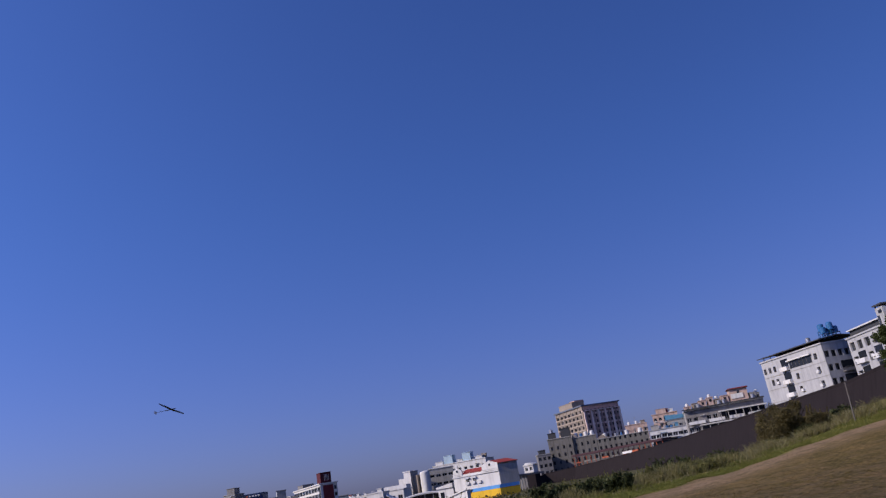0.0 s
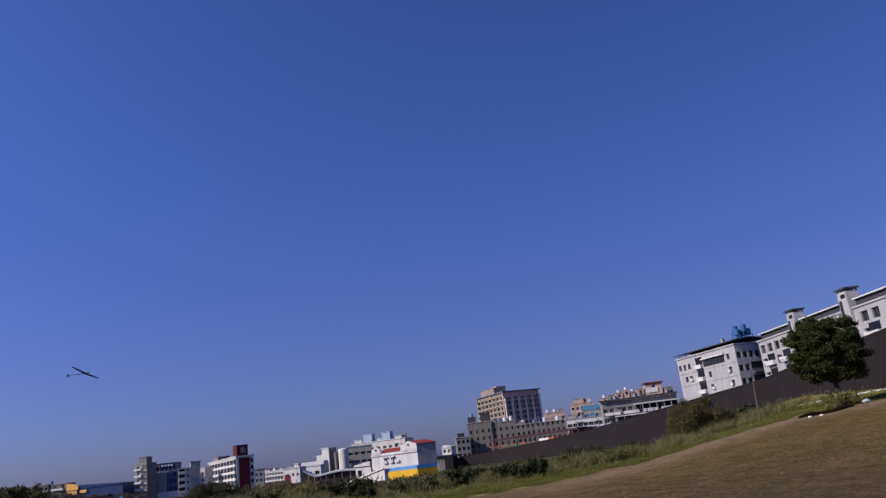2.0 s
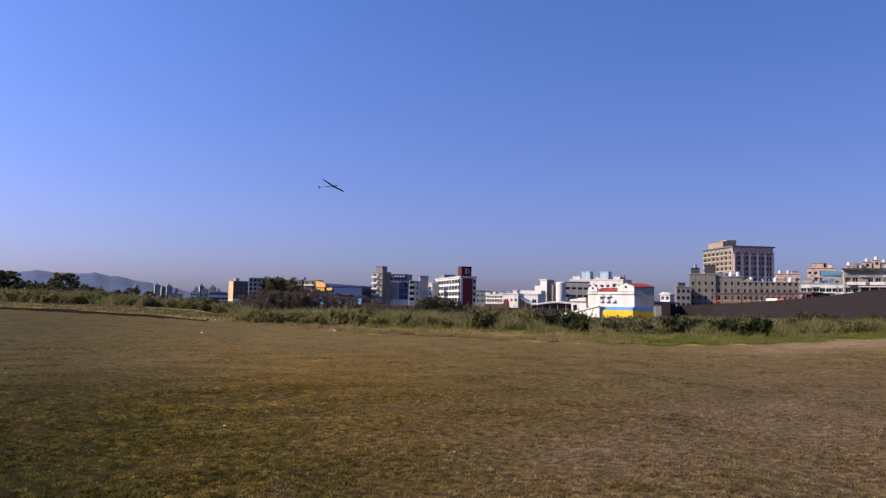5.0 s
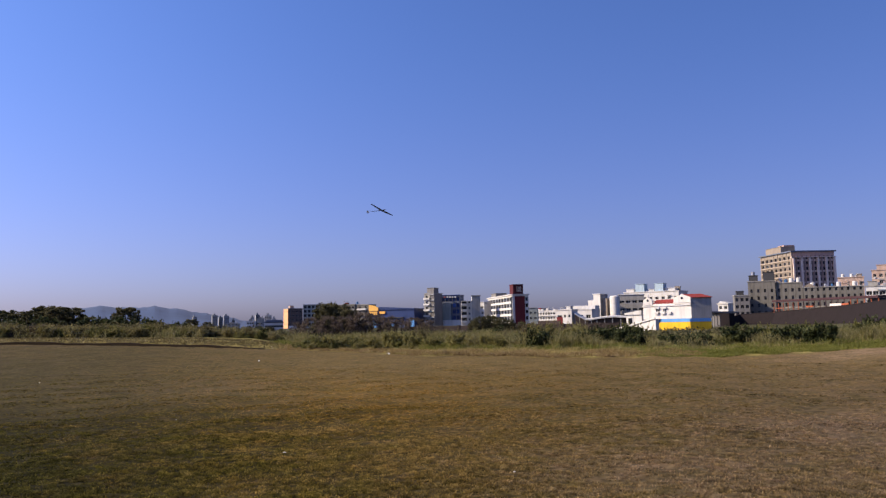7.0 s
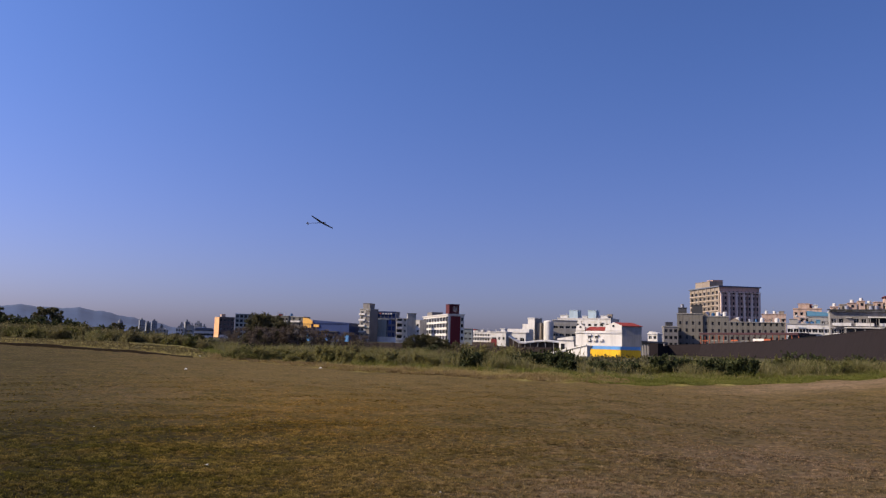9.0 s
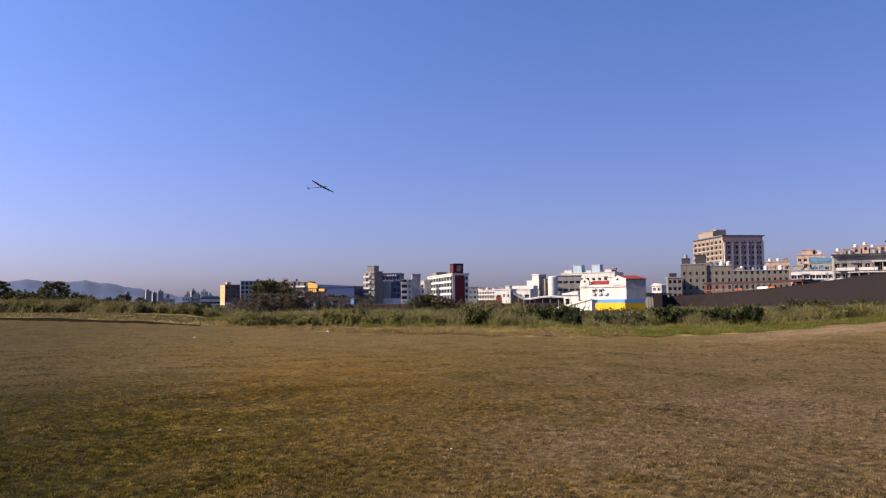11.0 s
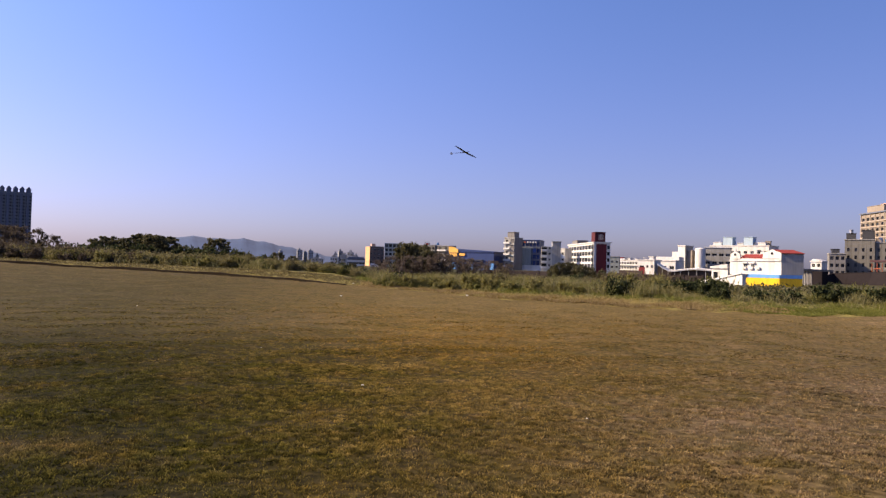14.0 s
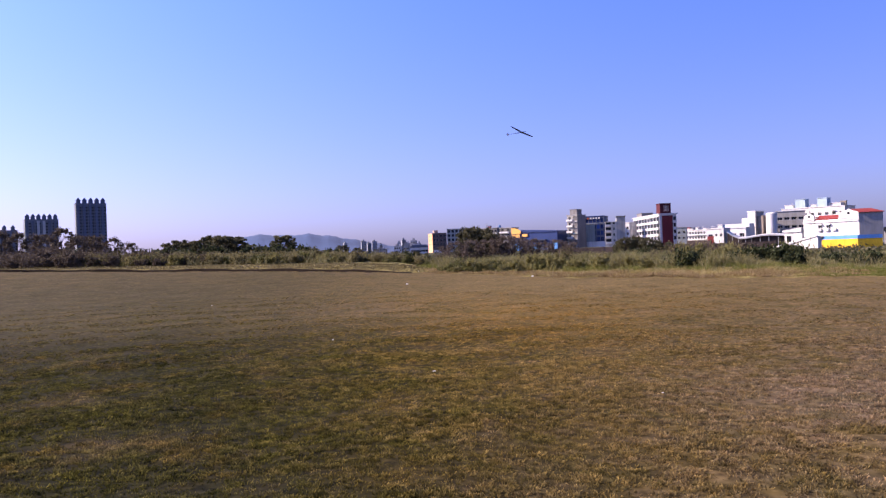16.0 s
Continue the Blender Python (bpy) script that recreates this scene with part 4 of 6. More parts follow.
def right_houses():
    p, w = facing(-8.3, -9.8, 450)
    b = building("apartment_block", "pinkish tiled flats with rooftop tanks", p, -8, w, 12, 20.5, 1.0, (PINK, BEIGE, PINK), {"front": (4, 5, 1.5, 1.5, 2.0, 3.4, 0.9)}, PINK, category="apartment block")
    for x in (-3.5, 0.5, 3.5):
        tank(b, x, -3.5, 20.8, 0.8, 1.7, OFFWHITE)
    dress(b, 11, w, 12, 4, 5, 2.0, 3.4, 1.5)
    clutter(b, 1, -w / 2 + 1, w / 2 - 1, -4, 3, 20.62, 6)
    s = thing("vertical_sign", "tall narrow white and pink shop sign", "sign", Matrix.Translation(bearing(-9.3, 420)) @ Matrix.Rotation(radians(-9), 4, "Z"))
    part("board", Shape().box(-1.0, -0.2, 9.0, 1.0, 0.2, 18.0).mesh("board", WHITE), s)
    part("stripe", Shape().box(-0.3, -0.26, 9.6, 0.7, -0.203, 17.2).mesh("stripe", plain("violet_paint", (0.4, 0.2, 0.45))), s, "violet stripe")
    part("post", Shape().box(-0.15, 0.203, 0.5, 0.15, 0.4, 12.0).mesh("post", STEEL), s)
    p, w = facing(-9.9, -12.5, 338)
    b = building("shop_building", "low grey-white shops behind the levee", p, -11, w, 10, 11.6, 1.2, (OFFWHITE, CONCRETE, OFFWHITE), {"front": (7, 2, 2.0, 1.5, 4.2, 3.3, 0.9)}, CONCRETE, category="shops")
    dress(b, 13, w, 10, 7, 2, 4.2, 3.3, 2.0)
    clutter(b, 3, -w / 2 + 1, w / 2 - 1, -4, 3, 11.72, 9)
    # dark strip added for the shade along the shop fronts
    part("shop_opening", Shape().box(-w / 2 + 0.5, -5.07, 5.0, w / 2 - 5, -5.004, 7.6).mesh("shop_opening", GLASS), b, "flat dark strip for a shaded shop front")
    part("awning", Shape().prism([(-w / 2, 8.0), (w / 2 - 4, 8.0), (w / 2 - 4, 8.25), (-w / 2, 8.25)], -6.2, -5.003).mesh("awning", OFFWHITE), b)
    p, w = facing(-10.3, -12.0, 420)
    b = building("apartment_block", "pink flats with a stepped roof", p, -11, w, 12, 22.0, 1.0, (PINK, BEIGE, PINK), {"front": (5, 6, 1.4, 1.5, 2.0, 3.2, 0.9)}, PINK, category="apartment block")
    dress(b, 14, w, 12, 5, 6, 2.0, 3.2, 1.4)
    clutter(b, 4, -w / 2 + 1, w / 2 - 1, -4, 4, 22.13, 6)
    roof_box(b, "penthouse", -4, -4, 22.13, 1, 2, 24.6, PINK)
    roof_box(b, "penthouse", 2, -3, 22.4, 4.5, 2, 24.0, WHITE)
    p, w = facing(-11.2, -13.0, 370)
    b = building("apartment_block", "flats under a blue sheet-metal roof", p, -12, w, 11, 16.0, 1.0, (CONCRETE, OFFWHITE, CONCRETE), {"front": (5, 4, 1.5, 1.5, 2.0, 3.3, 0.9)}, OFFWHITE, category="apartment block")
    dress(b, 15, w, 11, 5, 4, 2.0, 3.3, 1.5)
    part("sheet_roof", Shape().prism([(-w / 2 - 0.5, 16.4), (w / 2 + 0.5, 16.4), (w / 2 + 0.5, 17.6), (-w / 2 - 0.5, 18.6)], -6, 6).mesh("sheet_roof", BLUE_SHEET), b, "blue sheet-metal roof")
    p, w = facing(-12.45, -17.6, 290)
    b = building("apartment_block", "long grey flats with balconies and rooftop huts", p, -10, w, 12, 14.0, 1.5, (DARK_CONCRETE, CONCRETE, DARK_CONCRETE), {"front": (12, 3, 1.5, 1.5, 2.4, 3.4, 1.0, lambda i, j: i % 4 == 2)}, OFFWHITE, category="apartment block")
    for j in range(3):
        for i in range(4):
            x = -w / 2 + (i * 3 + 1.6) * w / 12
            part("balcony", Shape().box(x - 2.6, -7.1, 2.5 + j * 3.4, x + 2.6, -6.003, 3.5 + j * 3.4).mesh("balcony", OFFWHITE), b)
    for x0, x1, z, m in ((-w / 2 + 0.5, -w / 2 + 2.6, 15.6, PINK), (-w / 2 + 3.2, -w / 2 + 5.0, 16.3, BEIGE), (-w / 2 + 5.6, -w / 2 + 8.0, 16.8, PINK), (-w / 2 + 8.6, -w / 2 + 10.4, 17.4, PINK), (-2.2, -0.4, 16.4, BEIGE), (0.2, 2.4, 17.2, PINK), (3, 9, 18.6, PINK), (9.6, 11.2, 16.6, CONCRETE), (w / 2 - 1.8, w / 2 - 0.4, 16.2, CONCRETE)):
        hut = roof_box(b, "roof_hut", x0, -4.5, 14.35, x1, 1.5, z, m, "rooftop hut")
        part("hut_window", Shape().box((x0 + x1) / 2 - 0.4, -4.57, z - 1.4, (x0 + x1) / 2 + 0.4, -4.504, z - 0.5).mesh("hut_window", GLASS), hut)
        if x1 - x0 < 3 and int(x0 * 7) % 3 != 1:
            tank(b, (x0 + x1) / 2, -2.5, z + 0.2, 0.55, 1.1, OFFWHITE, label="white rooftop water tank")
    part("roof_slab", Shape().box(-w / 2 - 0.8, -7.4, 14.36, w / 2 + 0.4, -6.1, 14.7).mesh("roof_slab", DARK_ROOF), b, "dark roof edge slab")
    part("red_roof", Shape().prism([(2.4, 18.85), (9.6, 18.85), (9.2, 19.15), (2.9, 19.15)], -5.2, 2.2).mesh("red_roof", RED_ROOF), b, "red sheet roof of a rooftop hut")
    part("white_panel", Shape().box(3.4, -4.75, 15.6, 7.4, -4.51, 17.2).mesh("white_panel", WHITE), b)
    for j, (x0, x1) in enumerate(((-w / 2 - 1, 1.0), (-w / 2 + 4, 8.0), (-2.0, w / 2 + 0.5))):
        # shadow under the terrace slab, painted as a thin dark panel
        part("terrace_opening", Shape().box(x0 + 0.4, -6.07, 2.7 + j * 3.4, min(x1 - 0.4, w / 2 - 0.2), -6.004, 5.1 + j * 3.4).mesh("terrace_opening", GLASS), b, "flat dark panel for a shaded terrace recess")
        part("terrace_slab", Shape().box(x0, -8.2, 5.2 + j * 3.4, x1, -6.003, 5.5 + j * 3.4).mesh("terrace_slab", WHITE), b, "long white terrace slab")
        for x in np.linspace(x0 + 0.4, x1 - 0.4, 7):
            part("terrace_post", Shape().box(x - 0.12, -8.0, 2.1 + j * 3.4, x + 0.12, -7.8, 5.2 + j * 3.4).mesh("terrace_post", CONCRETE), b)
    for x in (-8, -1.0, 0.6, 10.2):
        tank(b, x, -5.0, 14.13, 0.7, 1.9, STEEL)
    dress(b, 12, w, 12, 12, 3, 2.4, 3.4, 1.5)
    clutter(b, 2, -w / 2 + 1, w / 2 - 1, -5, 4, 14.13, 16)


right_houses()


# white house with red roofs on a yellow and blue wall
def house_front():
    """The house stands broadside to the field, its gabled front to the left of its end wall, painted grey for shade."""
    d = 178
    p0, p1, p2 = bearing(4.4, d + 6), bearing(1.1, d), bearing(-0.28, d + 1.2)
    long_way = p1 - p0
    turn = math.degrees(math.atan2(long_way.y, long_way.x))
    w, deep = long_way.length, (p2 - p1).length
    m = Matrix.Translation((p0.x, p0.y, 2.0)) @ Matrix.Rotation(radians(turn), 4, "Z")
    b = thing("house", "white house with gabled front, red roofs and end wall painted shaded grey", "house", m)
    end = (m.inverted() @ p2.to_3d())
    h = 3.4
    wall = Shape()
    wall.box(0, 0, -0.1, w, 0.3, h)
    part("front_wall", wall.mesh("front_wall", WHITE), b)
    body = Shape().add([(w, 0.003, -0.1), (end.x, end.y, -0.1), (end.x, end.y, h + 1.2), (w, 0.003, h + 1.2)], [(0, 1, 2, 3)])
    body.add([(end.x, end.y, -0.1), (end.x - w, end.y, -0.1), (end.x - w, end.y, h), (end.x, end.y, h + 1.2)], [(0, 1, 2, 3)])
    # grey here stands in for shade on this side of the house
    part("end_wall", body.mesh("end_wall", PALE_GREY), b, "bare end wall painted grey for shade")
    for x0, x1, peak in ((0.2, 2.5, 1.55), (7.9, w, 2.05)):
        mid = (x0 + x1) / 2
        out = [(x0, h - 0.2), (x1, h - 0.2), (x1, h + peak * 0.62), (mid + 0.5, h + peak * 0.86), (mid, h + peak), (mid - 0.5, h + peak * 0.86), (x0, h + peak * 0.62)]
        part("gable", Shape().prism(out, -0.12, 0.28).mesh("gable", WHITE), b, "white stepped gable")
        part("gable_window", Shape().tube([(mid, -0.2, h + peak * 0.55), (mid, -0.123, h + peak * 0.55)], [0.27, 0.27], 12).mesh("gable_window", GLASS), b, "small round dark window")
        part("gable_trim", Shape().box(x0 - 0.12, -0.2, h + 0.1, x1 + 0.12, -0.123, h + 0.26).mesh("gable_trim", OFFWHITE), b)
    part("roof", Shape().prism([(2.5, h + 0.003), (7.9, h + 0.003), (7.9, h + 0.12), (2.5, h + 0.12)], 0.0, 3.5).add([(2.5, 0.1, h + 0.13), (7.9, 0.1, h + 0.13), (7.9, 2.0, h + 1.0), (2.5, 2.0, h + 1.0)], [(0, 1, 2, 3)]).mesh("roof", RED_ROOF), b, "red tiled roof")
    ridge = Shape().add([(w - 2.4, 0.35, h + 2.0), (w + 0.25, -0.1, h + 1.22), (end.x + 0.3, end.y, h + 1.22), (end.x - 2.4, end.y, h + 2.0)], [(0, 1, 2, 3)])
    ridge.add([(w - 2.4, 0.35, h + 1.9), (w + 0.25, -0.1, h + 1.1), (end.x + 0.3, end.y, h + 1.1), (end.x - 2.4, end.y, h + 1.9)], [(3, 2, 1, 0)])
    ridge.add([(w + 0.25, -0.1, h + 1.22), (w + 0.25, -0.1, h + 1.1), (end.x + 0.3, end.y, h + 1.1), (end.x + 0.3, end.y, h + 1.22)], [(0, 1, 2, 3)])
    part("side_roof", ridge.mesh("side_roof", RED_ROOF), b, "red tiled lean-to roof")
    part("terrace_rail", Shape().box(2.6, 0.05, h + 0.2, 7.8, 0.12, h + 0.3).box(2.6, 0.05, h + 0.52, 7.8, 0.12, h + 0.62).mesh("terrace_rail", RED_ROOF), b)
    part("ledge", Shape().box(-0.1, -0.22, h - 0.55, w, -0.003, h - 0.35).mesh("ledge", OFFWHITE), b)
    for x in (3.0, 4.6, 6.2):
        part("air_conditioner", Shape().box(x + 0.2, -0.42, h - 2.35, x + 1.1, -0.003, h - 1.85).mesh("air_conditioner", OFFWHITE), b, "white air conditioner box")
    for x in (3.1, 4.9):
        part("awning", Shape().prism([(x, h - 1.1), (x + 1.3, h - 1.1), (x + 1.2, h - 0.8), (x + 0.1, h - 0.8)], -0.5, -0.003).mesh("awning", OFFWHITE), b, "small window hood")
        part("window", window_mesh(0.9, 0.7, GLASS, FRAME), b, "", Matrix.Translation((x + 0.65, -0.02, h - 1.5)))
    # painted retaining wall below
    q = thing("painted_wall", "retaining wall painted yellow with a light blue band", "wall", Matrix.Translation((p0.x, p0.y, 0)) @ Matrix.Rotation(radians(turn), 4, "Z"), kind="structure")
    part("yellow_wall", Shape().prism([(1.7, -1.8), (w + 0.1, -1.8), (w + 0.1, 1.25), (4.2, 1.25), (3.0, -0.1)], -0.9, -0.6).mesh("yellow_wall", YELLOW), q)
    part("blue_band", Shape().prism([(4.2, 1.252), (w + 0.1, 1.252), (w + 0.1, 1.98), (5.0, 1.98)], -0.92, -0.58).mesh("blue_band", BAND_BLUE), q, "light blue painted band")
    part("parapet", Shape().prism([(2.0, -0.6), (3.0, -0.1), (5.0, 1.98), (4.4, 1.98)], -1.2, -0.923).mesh("parapet", DARK_CONCRETE), q, "dark slanting parapet of the ramp")
    part("end_wall", Shape().add([(w + 0.1, -0.9, -1.8), (end.x + 0.1, end.y - 0.6, -1.8), (end.x + 0.1, end.y - 0.6, 1.25), (w + 0.1, -0.9, 1.25)], [(0, 1, 2, 3)]).mesh("end_wall", YELLOW), q)
    part("end_band", Shape().add([(w + 0.1, -0.92, 1.252), (end.x + 0.1, end.y - 0.62, 1.252), (end.x + 0.1, end.y - 0.62, 1.98), (w + 0.1, -0.92, 1.98)], [(0, 1, 2, 3)]).mesh("end_band", BAND_BLUE), q)
    n0, n1 = bearing(5.6, d + 8), bearing(4.52, d + 6.2)
    x = thing("annex", "low white annex beside the gabled house", "outbuilding", Matrix.Translation((n0.x, n0.y, 0)) @ Matrix.Rotation(math.atan2(n1.y - n0.y, n1.x - n0.x), 4, "Z"))
    k = (n1 - n0).length
    part("wall", Shape().box(0, 0, -1.5, k, 3.0, 3.1).mesh("wall", WHITE), x)
    part("roof", Shape().prism([(-0.3, 3.1), (k, 3.1), (k, 4.1), (-0.3, 3.5)], -0.3, 3.2).mesh("roof", WHITE), x)
    part("opening", Shape().box(0.5, -0.06, 0.6, 1.5, -0.003, 2.3).mesh("opening", GLASS), x)
    # white ramp up to it
    a, e = bearing(6.0, 175.5), bearing(3.45, 169)
    r = thing("ramp", "white concrete ramp rising to the house", "ramp", Matrix.Translation((a.x, a.y, 0)) @ Matrix.Rotation(math.atan2(e.y - a.y, e.x - a.x), 4, "Z"))
    k = (e - a).length
    part("slab", Shape().prism([(-1.0, -2.4), (k, -2.4), (k, 2.0), (-1.0, -0.25)], -0.6, 0.5).mesh("slab", WHITE), r)
    part("kerb", Shape().prism([(-1.0, -0.25), (k, 2.0), (k, 2.3), (-1.0, 0.05)], -0.85, -0.603).mesh("kerb", WHITE), r)
    # footbridge on posts to the levee
    a, e = bearing(-0.15, 215), bearing(-1.9, 240)
    f = thing("footbridge", "dark concrete footbridge on square posts", "footbridge", Matrix.Translation((a.x, a.y, 0)) @ Matrix.Rotation(math.atan2(e.y - a.y, e.x - a.x), 4, "Z"))
    k = (e - a).length
    part("deck", Shape().box(-1.5, -0.8, 3.3, k, 0.8, 3.75).mesh("deck", DARK_CONCRETE), f)
    for x in (0.2, 2.2, 5.0, 7.5):
        part("post", Shape().box(x - 0.28, -0.4, -0.6, x + 0.28, 0.4, 3.297).mesh("post", CONCRETE if x < 4 else DARK_CONCRETE), f)
    p, w = facing(-0.85, -1.55, 300)
    g = building("small_house", "small white house with a low pitched roof", p, -22, w, 5, 2.6, 4.4, (WHITE, WHITE, OFFWHITE), {"front": (2, 1, 1.1, 1.2, 0.3, 2.2, 0.5)}, WHITE, category="house")
    part("gable_roof", Shape().prism([(-w / 2, 3.0), (w / 2, 3.0), (w / 2 - 1.0, 3.4), (-w / 2 + 0.8, 3.7)], -2.6, 2.6).mesh("gable_roof", OFFWHITE), g)
    # block added to carry the house and stand for the dark below the deck
    part("plinth", Shape().box(-w / 2 - 0.3, -2.8, -5.4, w / 2 + 0.3, 2.8, -0.003).mesh("plinth", LEVEE), g, "dark block added under the raised house")


house_front()


# white works: silo, stepped tower, low sheds, long grey hall
def white_works():
    d = 340
    p, w = facing(7.64, 7.1, d)
    b = building("factory_building", "blank white stepped factory tower", p, -20, w, 7, 12.2, 1.0, (WHITE, WHITE, CONCRETE), None, WHITE, category="factory")
    part("step", Shape().box(-w / 2 - 2.7, -3.4, 0, -w / 2 - 0.003, 3, 9.8).mesh("step", WHITE), b)
    part("lean_to", Shape().box(w / 2 + 0.003, -2.0, 0, w / 2 + 2.3, 3, 10.5).mesh("lean_to", BEIGE), b, "beige recess")
    s = thing("silo", "white cylindrical storage silo", "silo", Matrix.Translation(bearing(6.37, d - 4)))
    part("shell", Shape().tube([(0, 0, -1), (0, 0, 12.0), (0, 0, 12.3), (0, 0, 12.6)], [2.1, 2.1, 1.9, 0.3], 24).mesh("shell", WHITE, False), s)
    for z in (3.0, 6.0, 9.0):
        part("hoop", Shape().tube([(0, 0, z), (0, 0, z + 0.15)], [2.14, 2.14], 24).mesh("hoop", OFFWHITE), s)
    p, w = facing(6.05, 4.3, d + 12)
    b = building("factory_building", "long grey factory hall with a strip of blue windows", p, 4, w, 12, 12.0, 1.0, (CONCRETE, OFFWHITE, PALE_GREY), {"front": (4, 2, 2.0, 1.1, 4.2, 3.4, 0.9)}, OFFWHITE, glass=GLASS, category="factory")
    p, w = facing(5.5, 1.5, 410)
    b = building("factory_building", "white factory block with pale blue stair heads", p, -16, w, 14, 15.0, 1.0, (WHITE, OFFWHITE, OFFWHITE), {"front": (9, 3, 1.6, 1.3, 3.0, 3.6, 1.0)}, WHITE, category="factory")
    pale = plaster("pale_blue_tile", (0.36, 0.47, 0.56), 0.25)
    for az0, az1 in ((4.62, 3.98), (3.2, 2.6)):
        x0, x1 = (410 * math.tan(radians(3.5 - az0)), 410 * math.tan(radians(3.5 - az1)))
        roof_box(b, "stair_head", x0, -6.5, 15.3, x1, -1.5, 19.2, pale, "pale blue rooftop stair head")
    dress(b, 16, w, 14, 9, 3, 3.0, 3.6, 1.6)
    clutter(b, 6, -13, 13, -6, 4, 15.12, 9)
    for x0, x1, z in ((-13.5, -9.5, 16.8), (-1.5, 1.2, 16.4), (6.5, 12.0, 16.6)):
        roof_box(b, "roof_plant", x0, -5, 15.3, x1, 0, z, OFFWHITE)
    # low sheds with a sloping white canopy
    p, w = facing(10.4, 7.66, 330)
    b = building("factory_shed", "low white factory hall with a set-back upper floor", p, -12, w, 10, 5.6, 1.0, (WHITE, WHITE, OFFWHITE), {"front": (5, 1, 1.9, 1.6, 1.2, 3.0, 0.8)}, WHITE, category="factory")
    part("upper_hall", Shape().box(-w / 2 + 4, -1.0, 5.96, w / 2, 4.5, 7.4).mesh("upper_hall", OFFWHITE), b)
    part("dark_door", Shape().box(-w / 2 + 0.3, -5.1, 0, -w / 2 + 3.2, -5.003, 2.9).mesh("dark_door", RED_WALL), b, "dark red doorway")
    # a long white canopy roof, dipping and rising; shade under it painted dark brown
    line = ((9.3, 5.2), (8.95, 3.9), (8.55, 2.8), (8.1, 2.75), (7.7, 3.1), (7.15, 3.45), (6.6, 3.7), (6.0, 3.45), (5.45, 3.25))
    spots = [bearing(az, 304, z) for az, z in line]
    base = bearing(9.3, 304)
    roof = thing("yard_canopy", "long white wavy canopy roof over a yard front painted dark for shade", "canopy", Matrix.Translation(base))
    sheet, front = Shape(), Shape()
    back = Vector((0, 5.0, 0.35))
    for p, q in zip(spots, spots[1:]):
        p, q = p - base, q - base
        thick = Vector((0, 0, -0.45))
        sheet.add([p, q, q + back, p + back, p + thick, q + thick, q + back + thick, p + back + thick], [(0, 1, 2, 3), (7, 6, 5, 4), (4, 5, 1, 0)])
        low = Vector((0, 0, -0.5))
        front.add([Vector((p.x, p.y + 1.2, -1.2)), Vector((q.x, q.y + 1.2, -1.2)), q + low + Vector((0, 1.2, 0)), p + low + Vector((0, 1.2, 0))], [(0, 1, 2, 3)])
        part("post", Shape().box(q.x - 0.12, q.y + 0.3, -1.2, q.x + 0.12, q.y + 0.54, q.z - 0.452).mesh("post", CONCRETE), roof)
    part("canopy_sheet", sheet.mesh("canopy_sheet", WHITE), roof)
    # brown sheet painted as the darkness below the canopy
    part("yard_front", front.mesh("yard_front", YARD_BROWN), roof, "dark brown sheet for the shade under the canopy")
    p, w = facing(9.95, 9.25, 310)
    g = building("factory_shed", "square white factory shed with a small window", p, -14, w, 6, 6.0, 0.4, (WHITE, WHITE, OFFWHITE), {"front": (2, 1, 0.9, 1.1, 2.2, 3.0, 0.9)}, WHITE, category="shed")
    roof_box(g, "roof_hut", -1.0, -1.5, 6.3, 0.8, 1.0, 7.4, OFFWHITE)
    p, w = facing(12.0, 10.0, 500)
    b = building("factory_building", "far white building with a lattice of windows", p, -20, w, 12, 7.9, 1.0, (OFFWHITE, OFFWHITE, OFFWHITE), {"front": (9, 2, 1.45, 1.5, 1.9, 2.9, 0.8)}, WHITE, category="factory")
    for j in range(2):
        part("ledge", Shape().box(-w / 2, -6.7, 1.9 + j * 2.9, w / 2, -6.003, 2.5 + j * 2.9).mesh("ledge", WHITE), b, "white gallery rail")
    for x in (-7, -5, -1, 4):
        roof_box(b, "roof_plant", x, -4, 8.2, x + 1.5, -1, 9.0 + 0.5 * (x == -1), OFFWHITE)
    clutter(b, 23, -w / 2 + 1, w / 2 - 1, -4, 4, 8.02, 6)
    a, e = bearing(12.0, 322), bearing(10.35, 318)
    k = thing("yard_wall", "dark brown yard wall before the white galleries", "wall", Matrix.Translation((a.x, a.y, -1.5)) @ Matrix.Rotation(math.atan2(e.y - a.y, e.x - a.x), 4, "Z"))
    n = (e - a).length / 4
    for i in range(4):
        part("bay", Shape().box(i * n + 0.15, 0, 0, (i + 1) * n - 0.15, 0.3, 3.8).mesh("bay", YARD_BROWN), k)
        part("pier", Shape().box((i + 1) * n - 0.147, -0.1, 0, (i + 1) * n + 0.147, 0.4, 4.0).mesh("pier", YARD_BROWN), k)
    p, w = facing(12.6, 11.95, 480)
    building("factory_building", "small grey building beside the white ones", p, 8, w, 8, 9.6, 1.0, (GREYGREEN,) * 3, {"front": (2, 2, 1.3, 1.3, 2.0, 3.2, 0.9)}, CONCRETE, category="building")


white_works()


